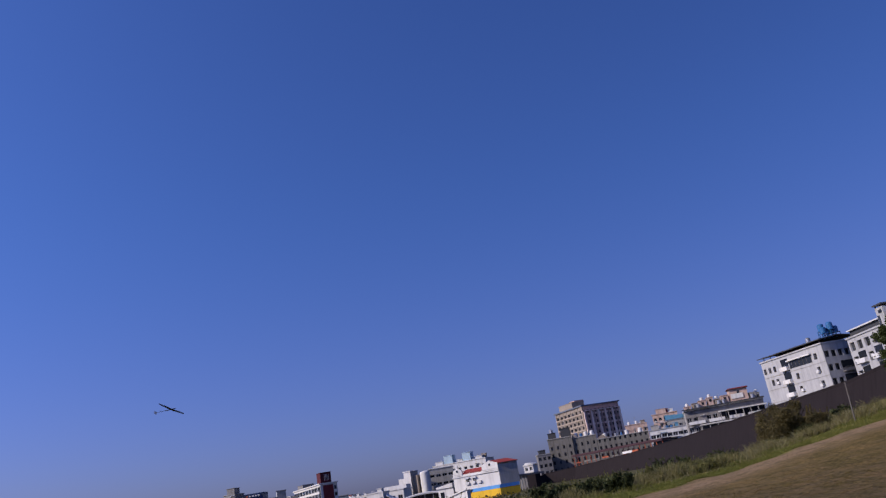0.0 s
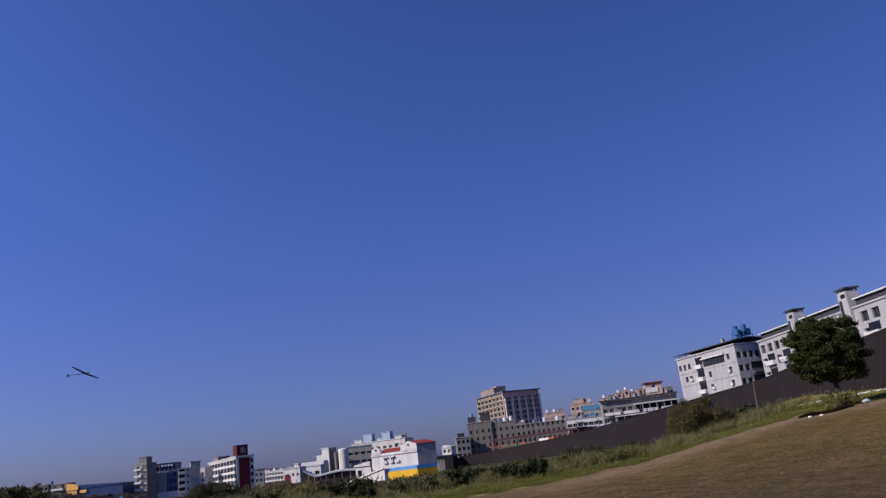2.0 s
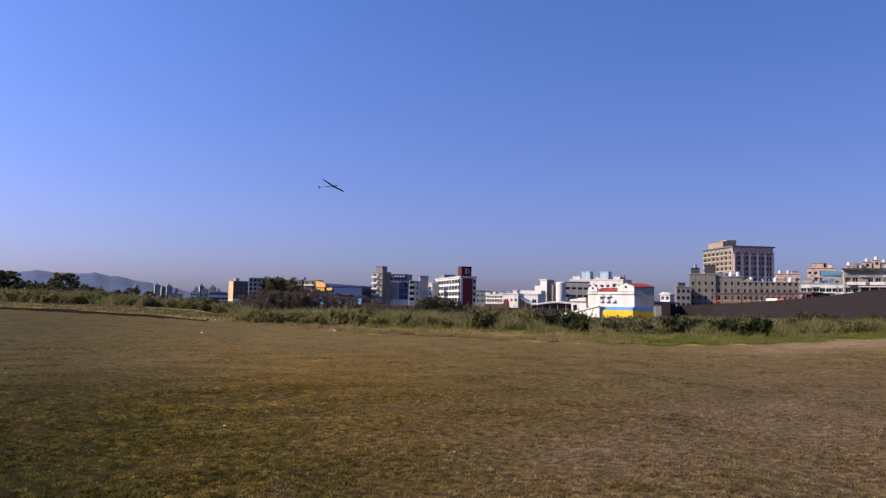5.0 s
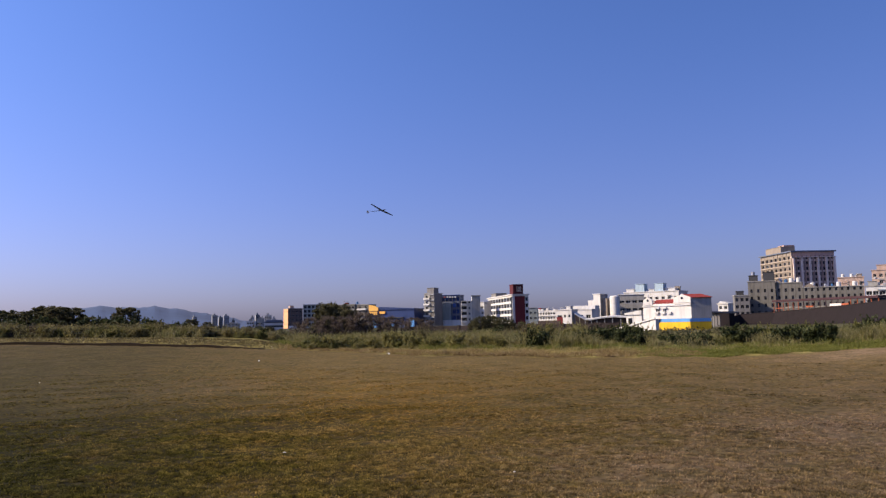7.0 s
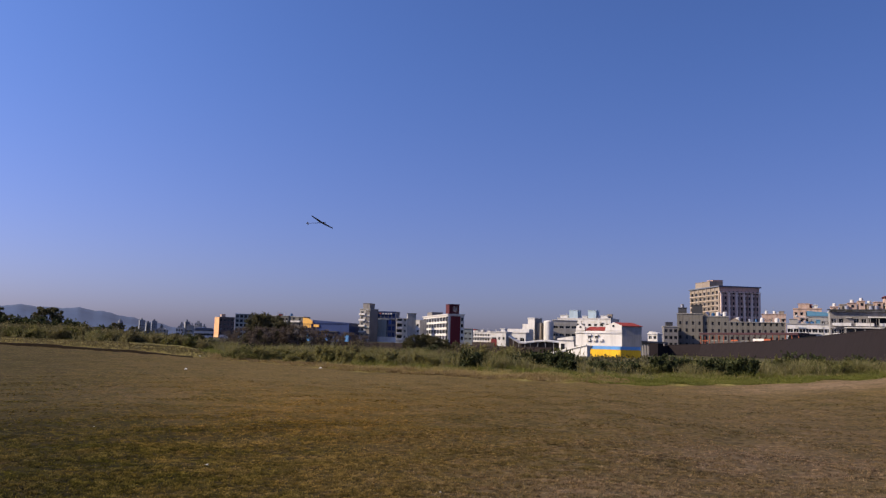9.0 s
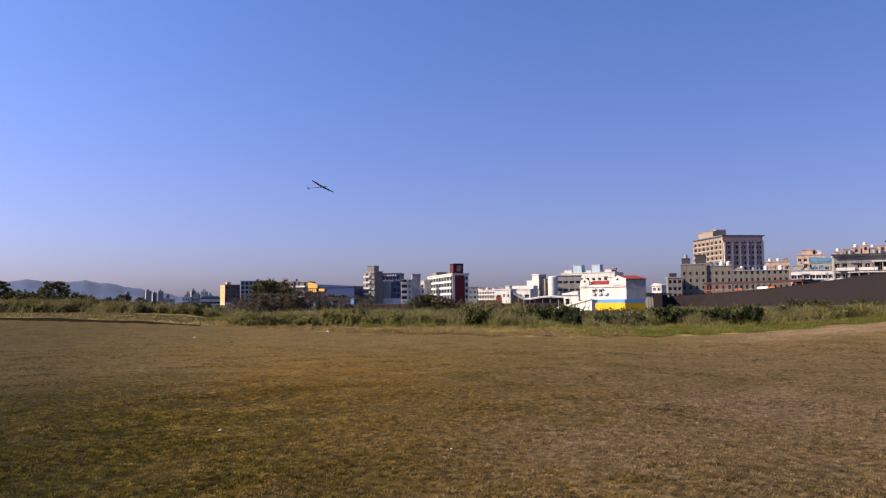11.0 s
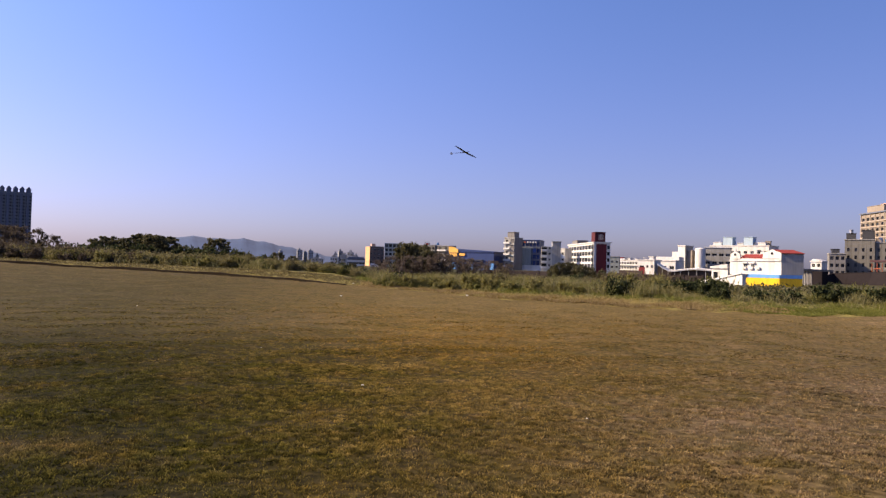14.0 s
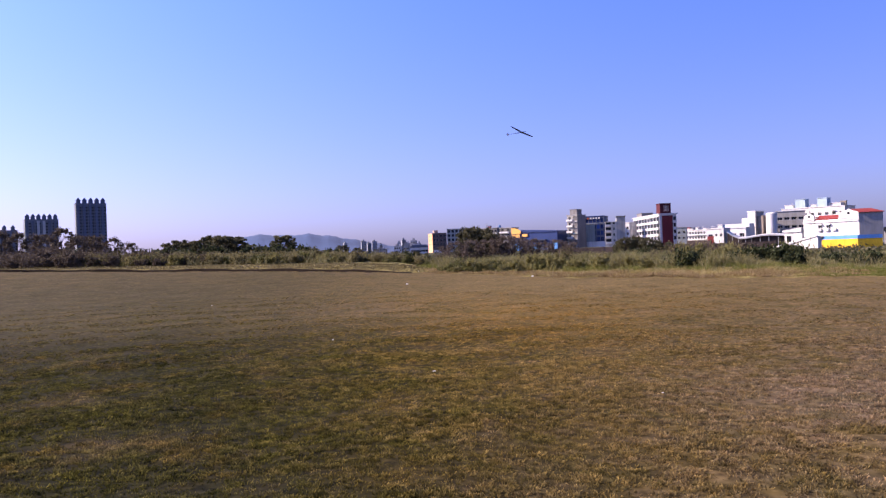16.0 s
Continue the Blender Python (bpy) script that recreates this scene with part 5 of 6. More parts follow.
# school-like white block with a dark red end
def red_end_block():
    az, d = 13.8, 400
    turn = 28.6
    wx, wy, h = 8.6, 57.0, 15.2
    c = cornered(az, d, turn, wx, wy)
    left = (9, 4, 5.85, 2.15, 1.6, 3.25, 0.65)
    b = building("office_block", "white four-storey block with a dark red end and roof cabin", c, turn, wx, wy, h, 1.0, (WHITE, WHITE, WHITE), {"left": left}, WHITE, cap_out=0.5, cap_h=0.5, category="office block")
    part("red_panel", Shape().box(-wx / 2 + 1.3, -wy / 2 - 0.2, 0, wx / 2 - 2.0, -wy / 2 - 0.003, h - 0.6).mesh("red_panel", RED_WALL), b, "dark red tiled panel")
    part("dark_strip", Shape().box(-wx / 2 - 0.15, -wy / 2 + 0.3, 0, -wx / 2 - 0.003, -wy / 2 + 2.4, h - 0.8).mesh("dark_strip", GLASS), b, "dark vertical window strip")
    for j in range(4):
        part("side_window", Shape().box(wx / 2 - 1.6, -wy / 2 - 0.06, 2.4 + j * 3.25, wx / 2 - 0.4, -wy / 2 - 0.003, 4.2 + j * 3.25).mesh("side_window", GLASS), b)
    cabin = roof_box(b, "roof_cabin", -wx / 2 + 0.6, -wy / 2 + 0.4, h + 0.5, wx / 2 - 2.6, -wy / 2 + 7.5, h + 5.4, MAROON, "dark red roof cabin")
    part("cabin_window", Shape().box(-1.6, -wy / 2 + 0.33, h + 2.4, 0.4, -wy / 2 + 0.397, h + 4.0).mesh("cabin_window", GLASS), cabin)
    for k in range(4):
        part("cabin_bar", Shape().box(-1.75 + k * 0.68, -wy / 2 + 0.25, h + 1.6, -1.53 + k * 0.68, -wy / 2 + 0.326, h + 4.5).mesh("cabin_bar", PALE_PINK), cabin)
    clutter(b, 8, -3, 3, -15, 25, h + 0.12, 7)
    roof_box(b, "roof_hut", -3.6, 10, h + 0.5, 2.5, 22, h + 2.4, DARK_CONCRETE)
    p, w = facing(16.25, 15.6, 430)
    building("office_block", "low white link building", p, -14, w, 8, 12.4, 1.0, (WHITE,) * 3, {"front": (2, 3, 1.5, 1.4, 1.8, 3.2, 0.9)}, WHITE, category="office block")
    b = building("apartment_block", "small cream and grey flats, one part taller", cornered(16.82, 380, 18, 4.2, 8.0), 18, 4.2, 8.0, 14.4, 1.0, (CONCRETE, OFFWHITE, CONCRETE), None, CONCRETE, category="apartment block")
    part("lower_wing", Shape().box(-2.1 - 5.3, -3.9, 0, -2.103, 3.5, 11.8).box(-2.1 - 5.5, -4.1, 11.8, -2.103, 3.7, 12.1).mesh("lower_wing", LIGHT_CREAM), b, "cream lower wing")
    for j in range(4):
        part("balcony", Shape().box(-7.3, -4.7, 1.4 + j * 2.8, -4.6, -3.903, 2.3 + j * 2.8).mesh("balcony", WHITE), b)
        # flat dark panel for the shade within the balcony
        part("balcony_opening", Shape().box(-7.2, -3.96, 2.35 + j * 2.8, -4.7, -3.903, 3.8 + j * 2.8).mesh("balcony_opening", GLASS), b)
        part("window", window_mesh(1.0, 1.2, GLASS, FRAME), b, "", Matrix.Translation((-3.3, -3.93, 3.0 + j * 2.8)))
    p, w = facing(18.92, 17.55, 430)
    b = building("office_block", "dark blue glass office block with a sign band", p, 4, w, 10, 16.6, 1.0, (SLATE, SLATE, SLATE), {"front": (5, 4, 1.7, 2.4, 2.6, 3.4, 0.5)}, BLUE, glass=BLUE_GLASS, frame=FRAME_DARK, category="office block")
    part("grey_bay", Shape().box(-w / 2 + 0.1, -6.2, 0, -w / 2 + 5.6, -5.003, 12.4).mesh("grey_bay", GREYGREEN), b)
    part("sign_band", Shape().box(-w / 2 + 1.2, -5.3, 15.0, -w / 2 + 9.0, -5.003, 16.4).mesh("sign_band", BLUE), b, "blue sign band")
    for k, x in enumerate((1.4, 3.0, 4.5, 6.0, 7.5)):
        part("sign_bar", Shape().box(-w / 2 + x, -5.36, 15.3, -w / 2 + x + 0.9, -5.303, 16.1).mesh("sign_bar", ORANGE_STEEL if k == 0 else OFFWHITE), b, "plain sign bar")
    part("base_wall", Shape().box(-w / 2, -8.0, 0, w / 2 + 2, -7.6, 3.0).mesh("base_wall", WHITE), b)
    p, w = facing(20.4, 18.96, 420)
    b = building("apartment_block", "grey seven-storey flats with a roof hut", p, -14, w * 0.62, 8, 17.4, 1.0, (CONCRETE, CONCRETE, DARK_CONCRETE), {"front": (2, 5, 1.4, 1.4, 1.8, 3.1, 0.9), "left": (3, 5, 1.5, 1.5, 1.8, 3.1, 0.9)}, CONCRETE, category="apartment block")
    for j in range(5):
        part("balcony", Shape().box(-w * 0.31, -5.0, 1.9 + j * 3.1, w * 0.06, -4.104, 2.8 + j * 3.1).mesh("balcony", OFFWHITE), b)
        # loggia shade as a flat dark panel set on the wall
        part("loggia", Shape().box(w * 0.075, -4.07, 2.0 + j * 3.1, w * 0.29, -4.003, 4.4 + j * 3.1).mesh("loggia", FRAME_DARK), b, "flat dark panel for a shaded loggia")
        part("loggia_rail", Shape().box(w * 0.07, -4.3, 1.5 + j * 3.1, w * 0.31, -4.073, 2.3 + j * 3.1).mesh("loggia_rail", DARK_CONCRETE if j % 2 else CONCRETE), b)
        part("slab_edge", Shape().box(w * 0.06, -4.45, 4.42 + j * 3.1, w * 0.31, -4.003, 4.58 + j * 3.1).mesh("slab_edge", OFFWHITE), b)
    dress(b, 17, w * 0.62, 8, 2, 5, 1.8, 3.1, 1.4)
    roof_box(b, "roof_hut", -3.0, -1.5, 17.75, 1.4, 3.2, 20.6, DARK_CONCRETE, "dark roof hut")


red_end_block()


def blue_warehouse():
    p, w = facing(24.1, 20.42, 425)
    b = building("warehouse", "long blue sheet-metal warehouse with an orange gable", p, -6, w, 16, 9.4, 0.5, (BLUE, BLUE, BLUE), None, BLUE, category="warehouse")
    part("roof_sheet", Shape().prism([(-w / 2 + 5.6, 9.8), (w / 2, 9.8), (w / 2, 10.2), (-w / 2 + 5.6, 11.4)], -8.4, 8).mesh("roof_sheet", BLUE), b, "blue roof sheet")
    out = [(-w / 2 - 0.2, 9.3), (-w / 2 + 5.6, 9.3), (-w / 2 + 5.6, 10.9), (-w / 2 + 3.4, 12.1), (-w / 2 + 1.0, 12.5), (-w / 2 - 0.2, 12.5)]
    part("orange_gable", Shape().prism(out, -8.9, -8.403).mesh("orange_gable", ORANGE), b, "orange arched sign gable")
    for k in range(4):
        part("sign_bar", Shape().box(-w / 2 + 0.3 + k * 1.25, -9.05, 7.2, -w / 2 + 1.25 + k * 1.25, -8.903, 9.0).mesh("sign_bar", ORANGE), b, "plain orange sign bar")
    part("sign_bar", Shape().box(-w / 2 + 6.3, -8.6, 7.6, -w / 2 + 9.6, -8.003, 9.0).mesh("sign_bar", ORANGE), b, "plain orange sign bar")
    part("awning", Shape().prism([(-w / 2, 5.2), (w / 2 - 6, 5.2), (w / 2 - 6, 5.6), (-w / 2, 5.6)], -10.4, -8.003).mesh("awning", DARK_ROOF), b)
    for k in range(7):
        x = -w / 2 + 1.5 + k * w / 7
        part("loading_door", Shape().box(x, -8.08, 0.3, x + 2.4, -8.003, 4.2).mesh("loading_door", BAND_BLUE if k % 3 == 0 else SLATE), b)
    p, w = facing(25.15, 24.15, 450)
    b = building("apartment_block", "narrow flats with stacked white balconies", p, -6, w, 8, 12.8, 1.0, (OLD_GREY,) * 3, {"front": (2, 4, 1.5, 1.5, 1.2, 2.9, 0.9)}, CONCRETE, category="apartment block")
    for j in range(4):
        part("balcony", Shape().box(-w / 2 + 0.2, -5.0, 1.2 + j * 2.9, w / 2 - 1.5, -4.003, 2.1 + j * 2.9).mesh("balcony", WHITE), b)
    p, w = facing(29.2, 26.9, 550)
    b = building("office_block", "grey-green glazed office block", p, 22, w, 12, 16.2, 1.0, (GREYGREEN, LIT_PALE, GREYGREEN), {"front": (8, 5, 1.9, 1.9, 1.2, 3.0, 0.6)}, WHITE, frame=FRAME_DARK, category="office block")
    p, w = facing(26.8, 25.2, 500)
    b = building("apartment_block", "grey-brown flats with rows of white balconies", p, -2, w, 9, 14.4, 1.0, (OLD_GREY, CONCRETE, OLD_GREY), {"front": (6, 4, 1.5, 1.5, 1.6, 3.1, 0.9)}, CONCRETE, frame=FRAME_DARK, category="apartment block")
    for j in range(4):
        for k in (0, 2, 3, 5):
            x = -w / 2 + (k + 0.5) * w / 6
            part("balcony", Shape().box(x - 1.0, -5.4, 1.5 + j * 3.1, x + 1.0, -4.503, 2.4 + j * 3.1).mesh("balcony", OFFWHITE), b)
    clutter(b, 21, -w / 2 + 1, w / 2 - 1, -3, 3, 14.52, 7)
    p, w = facing(30.6, 29.4, 600)
    b = building("apartment_block", "flats with end wall painted sunlit peach, front painted shaded brown-grey", p, 44, w * 0.9, 14, 14.8, 1.0, (BROWN_GREY, PEACH, CONCRETE), {"front": (4, 4, 1.5, 1.4, 1.6, 3.2, 0.9), "left": (2, 4, 1.2, 1.3, 1.6, 3.2, 0.9)}, CONCRETE, category="apartment block")
    roof_box(b, "roof_hut", -3, -2, 15.1, 0, 2, 17.0, PINK)


blue_warehouse()


def low_sheds():
    """Low sheds and white houses on the far side of the grass, towards the hill."""
    p, w = facing(32.0, 30.7, 500)
    b = building("shed", "long low shed with a dark sheet roof", p, 30, w, 9, 4.6, 0.2, (OFFWHITE, WHITE, OFFWHITE), {"front": (6, 1, 1.8, 1.4, 0.8, 3.0, 0.9)}, DARK_ROOF, category="shed")
    part("sheet_roof", Shape().prism([(-w / 2 - 0.4, 4.96), (w / 2 + 0.4, 4.96), (w / 2 - 1.0, 6.4), (-w / 2 + 1.0, 6.4)], -4.8, 4.8).mesh("sheet_roof", SLATE), b, "dark blue sheet roof")
    for az0, az1, d, h, m in ((33.2, 32.7, 640, 7.0, OFFWHITE), (32.5, 32.1, 700, 9.5, CONCRETE), (31.9, 31.3, 660, 8.0, OFFWHITE), (34.6, 33.8, 720, 5.6, CONCRETE)):
        p, w = facing(az0, az1, d)
        b = building("house", "white house in the distance with dark windows", p, az0 - 12, w, 7, h, 0.2, (m, WHITE, m), {"front": (3, max(2, int(h / 3.4)), 1.3, 1.4, 0.8, 3.0, 0.9), "left": (2, max(2, int(h / 3.4)), 1.3, 1.4, 0.8, 3.0, 0.9)}, m, frame=FRAME_DARK, category="house", group="far houses")
        roof_box(b, "roof_hut", -w * 0.3, -1.5, h + 0.12, w * 0.1, 2, h + 1.6, CONCRETE)
        tank(b, w * 0.3, -1.0, h + 0.12, 0.7, 1.6, STEEL)


low_sheds()


def far_city():
    rng = random.Random(5)
    spec = ((35.7, 35.3, 26, 1450), (35.25, 34.95, 22, 1460), (34.9, 34.5, 25, 1440), (33.0, 32.75, 17, 1150), (32.7, 32.35, 20.5, 1140), (32.3, 32.05, 15, 1100), (32.0, 31.55, 19, 1120), (31.5, 31.2, 14, 1080), (37.0, 36.7, 24, 1500), (43.4, 43.1, 17, 1500), (34.3, 34.1, 16, 1300))
    for az0, az1, h, d in spec:
        p, w = facing(az0, az1, d)
        m = rng.choice((TOWER_GREY, HAZE_BLUE, HAZE_BLUE, SLATE))
        nz = int((h - 3) / 3.2)
        b = building("apartment_tower", "distant block of flats with haze painted into its walls", p, az0 + rng.uniform(-20, 20), w * 0.9, w * 0.7, h, 0.0, (m, HAZE_BLUE, m), {"front": (3, nz, 1.6, 1.6, 2.0, 3.2, 0.9)}, m, category="apartment block", group="far flats")
        roof_box(b, "roof_hut", -w * 0.2, -1, h + 0.3, w * 0.1, 2, h + 3, m)
    # towers by the left end of the field
    for az0, az1, h, d, knobs, pale in ((55.25, 53.15, 66, 900, 5, False), (58.3, 56.1, 53, 960, 6, True), (60.7, 58.5, 44, 1020, 4, False)):
        p, w = facing(az0, az1, d)
        nz = int((h - 6) / 3.3)
        b = building("apartment_tower", "tall slate-grey tower of flats with roof turrets", p, az0 + 5, w * 0.9, 16, h, 0.0, (TOWER_GREY, TOWER_GREY, SLATE), {"front": (10, nz, 1.9, 1.5, 4.0, 3.3, 0.9)}, SLATE, frame=FRAME_DARK, category="apartment tower", group="towers")
        for k in range(knobs):
            x = (-w / 2 + (k + 0.5) * w / knobs) * 0.9
            # two middle bays of one tower are painted pale as if sunlit
            part("bay", Shape().box(x - w / knobs * 0.32, -9.2, 0, x + w / knobs * 0.1, -8.003, h - 1.5).mesh("bay", LIT_PALE if pale and k in (2, 3) else SLATE), b)
            t = Shape().box(x - 2.0, -6, h + 0.35, x + 2.0, -2, h + 3.0).prism([(x - 2.5, h + 3.0), (x + 2.5, h + 3.0), (x + 0.5, h + 6.0), (x - 0.5, h + 6.0)], -6.3, -1.7)
            part("roof_turret", t.mesh("roof_turret", SLATE), b, "stepped roof turret")


far_city()


# ---- plants ----
def leaf_cloud(rng, centres, radii, counts, size, flat=1.0, droop=0.0):
    """Corners (n, 4, 3) of leaves strewn through rounded clumps, denser towards their outside."""
    out = []
    for c, r, n in zip(centres, radii, counts):
        way = rng.normal(size=(n, 3))
        way /= np.linalg.norm(way, axis=1, keepdims=True)
        dist = rng.uniform(0.25, 1.0, (n, 1)) ** 0.55
        mid = np.asarray(c) + way * dist * np.asarray(r) * rng.uniform(0.7, 1.1, (n, 1)) * (1 + 0.5 * rng.uniform(0, 1, (n, 1)) ** 6)
        a = rng.normal(size=(n, 3))
        a[:, 2] = a[:, 2] * flat - droop
        a /= np.linalg.norm(a, axis=1, keepdims=True)
        b = np.cross(a, rng.normal(size=(n, 3)))
        b /= np.linalg.norm(b, axis=1, keepdims=True)
        s = size * rng.uniform(0.6, 1.3, (n, 1))
        a, b = a * s, b * s * 0.5
        out.append(np.stack([mid - a, mid - b * 0.9, mid + a, mid + b], 1))
    return np.concatenate(out)


def stems(rng, count, height, spread, r0):
    sh = Shape()
    for _ in range(count):
        ang, k = rng.uniform(0, 2 * math.pi), rng.uniform(0.4, 1.0)
        tip = (math.cos(ang) * spread * k, math.sin(ang) * spread * k, height * rng.uniform(0.6, 0.95))
        mid = (tip[0] * 0.4, tip[1] * 0.4, tip[2] * 0.55)
        sh.tube([(tip[0] * 0.08, tip[1] * 0.08, -0.1), mid, tip], [r0, r0 * 0.7, r0 * 0.25], 5)
    return sh


def bush_kind(seed, w, h, leaf, size, leaves, ragged=1.0):
    """Meshes of one kind of bush, w across and h high: stems and foliage."""
    rng = np.random.default_rng(seed)
    n = 16
    centres = [(rng.uniform(-0.36, 0.36) * w, rng.uniform(-0.36, 0.36) * w, h * rng.uniform(0.12, 0.8)) for _ in range(n)]
    radii = [(w * rng.uniform(0.07, 0.2), w * rng.uniform(0.07, 0.2), h * rng.uniform(0.1, 0.24)) for _ in range(n)]
    q = leaf_cloud(rng, centres, radii, [int(leaves * 0.6) // n] * n, size)
    # long shoots that stand up ragged above the rest
    shoots, per = 34, max(6, int(leaves * 0.4) // 34)
    out = [q]
    for _ in range(shoots):
        ang, k = rng.uniform(0, 2 * math.pi), math.sqrt(rng.uniform(0, 1))
        foot = np.array([math.cos(ang) * w * 0.34 * k, math.sin(ang) * w * 0.34 * k, 0.0])
        tip = foot * rng.uniform(1.0, 1.5) + np.array([rng.normal(0, 0.08) * w, rng.normal(0, 0.08) * w, h * rng.uniform(0.5, 0.8 + 0.35 * ragged)])
        u = rng.uniform(0.15, 1.0, (per, 1)) ** 0.8
        mid = foot + (tip - foot) * u + rng.normal(0, 0.05 * h, (per, 3)) * (1.15 - u)
        way = rng.normal(size=(per, 3)) + np.array([0, 0, 0.9])
        way /= np.linalg.norm(way, axis=1, keepdims=True)
        side = np.cross(way, rng.normal(size=(per, 3)))
        side /= np.linalg.norm(side, axis=1, keepdims=True)
        long = size * rng.uniform(0.5, 1.15, (per, 1))
        out.append(np.stack([mid - way * long, mid - side * long * 0.3, mid + way * long, mid + side * long * 0.3], 1))
    q = np.concatenate(out)
    q[..., 2] = np.maximum(q[..., 2], -0.05)
    return stems(rng, 7, h, w * 0.36, 0.035).mesh("stem", BARK), quads("foliage", q, leaf)


def tree_kind(seed, h, crown_w, bole, leaf, size, leaves, clumps, umbrella=0.5, full=0.3, lump=(0.06, 0.17)):
    """Meshes of one kind of tree: tapered trunk with limbs, and a crown of leaf clumps with gaps."""
    rng = np.random.default_rng(seed)
    sh, centres, radii = Shape(), [], []
    r0 = h * 0.03
    bend = rng.uniform(-0.25, 0.25, 2)
    fork = Vector((bend[0] * h * 0.2, bend[1] * h * 0.2, bole))
    sh.tube([(0, 0, -0.3), (0, 0, 0.1), fork * 0.5, fork], [r0 * 1.7, r0 * 1.25, r0, r0 * 0.85], 9)
    for k in range(clumps):
        ang = 2 * math.pi * (k * 0.382 + rng.uniform(-0.06, 0.06))
        level = ((k * 0.7549) % 1.0 + rng.uniform(-0.1, 0.1)) * umbrella
        level = min(max(level, 0.0), 1.0)
        girth = math.sqrt(max(full if level > 0.5 else 0.3, 1 - (2 * (1 - level) - 1.0) ** 2 / 1.35)) if umbrella > 0.9 else 0.72 + 0.45 * level
        out = crown_w / 2 * 0.82 * girth * math.sqrt(rng.uniform(0.12, 1.0))
        c = Vector((out * math.cos(ang) + fork.x, out * math.sin(ang) + fork.y, bole + (h - bole) * (0.93 - 0.85 * level)))
        centres.append(tuple(c))
        radii.append((crown_w * rng.uniform(*lump), crown_w * rng.uniform(*lump), (h - bole) * rng.uniform(lump[0], lump[1] * 0.9)))
        mid = fork.lerp(c, 0.5) + Vector((0, 0, -0.05 * h))
        if k < 7:
            sh.tube([fork * 0.92, mid, c], [r0 * 0.5, r0 * 0.3, r0 * 0.08], 5)
        else:
            near = min(range(7), key=lambda i: (Vector(centres[i]) - c).length)
            start = fork.lerp(Vector(centres[near]), 0.55) + Vector((0, 0, -0.03 * h))
            sh.tube([start, start.lerp(c, 0.5) + Vector((0, 0, -0.02 * h)), c], [r0 * 0.2, r0 * 0.14, r0 * 0.05], 4)
    q = leaf_cloud(rng, centres, radii, [leaves // clumps] * clumps, size)
    return sh.mesh("trunk", BARK, True), quads("crown", q, leaf)


def stand(name, label, category, kind_meshes, names, place, turn=0.0, scale=1.0, group="", sink=0.05, tall=None):
    z = float(ground_height(place[0], place[1])) - sink
    ob = thing(name, label, category, Matrix.Translation((place[0], place[1], z)) @ Matrix.Rotation(turn, 4, "Z"), None, group)
    for n, me in zip(names, kind_meshes):
        part(n, me, ob, "", Matrix.Diagonal((scale, scale, scale if tall is None else tall, 1)))
    return ob


# the broad dark tree by the levee
big_tree = tree_kind(11, 6.15, 6.0, 1.75, TREE_LEAF, 0.09, 62000, 120, 1.0, 0.6, (0.035, 0.14))
stand("tree", "dark green broadleaf tree standing on the grass bank", "tree", big_tree, ("trunk", "crown"), bearing(-28.0, 60), 0.4)
foot_bush = bush_kind(12, 1.7, 0.9, PALE_LEAF, 0.09, 900)
stand("bush", "yellow-green bush at the foot of the tree", "bush", foot_bush, ("stem", "foliage"), bearing(-28.1, 58.2), 0.0, 1.35)

# dark spreading trees at the far left side of the field
spread_a, spread_b = tree_kind(21, 5.7, 7.4, 1.2, FAR_TREE, 0.15, 9000, 75, 0.8, 0.9, (0.03, 0.1)), tree_kind(22, 5.4, 6.4, 1.0, FAR_TREE, 0.15, 8000, 65, 0.8, 0.9, (0.03, 0.1))
for az, d, k, s in ((49.2, 134, 1, 0.72), (47.9, 137, 0, 0.68), (46.4, 141, 1, 0.94), (45.4, 136, 0, 0.86), (44.6, 139, 1, 0.84), (49.9, 138, 0, 0.5), (48.6, 142, 1, 0.84), (47.2, 136, 0, 0.74), (46.0, 140, 1, 0.98), (45.0, 142, 0, 0.9), (43.9, 146, 1, 0.66), (41.3, 124, 1, 0.86), (37.0, 240, 0, 0.75), (36.0, 250, 1, 0.65), (52.8, 145, 0, 0.5)):
    stand("tree", "dark spreading tree behind the shrubs", "tree", (spread_a, spread_b)[k], ("trunk", "crown"), bearing(az, d), az * 3.0, s * 0.96, "spreading trees")
bare = tree_kind(23, 6.0, 5.0, 1.4, DRY_TWIG, 0.15, 3000, 30, 1.0, 0.5)
for az, d, s in ((58.6, 150, 1.0), (57.4, 143, 0.9), (56.0, 140, 1.05), (55.1, 136, 0.8), (53.8, 142, 0.85), (52.8, 138, 0.78), (59.6, 130, 0.9), (54.4, 150, 0.9), (60.6, 140, 1.1), (51.8, 128, 0.6)):
    stand("tree", "thin nearly bare tree among dry shrubs", "tree", bare, ("trunk", "crown"), bearing(az, d), az, s, "bare trees")
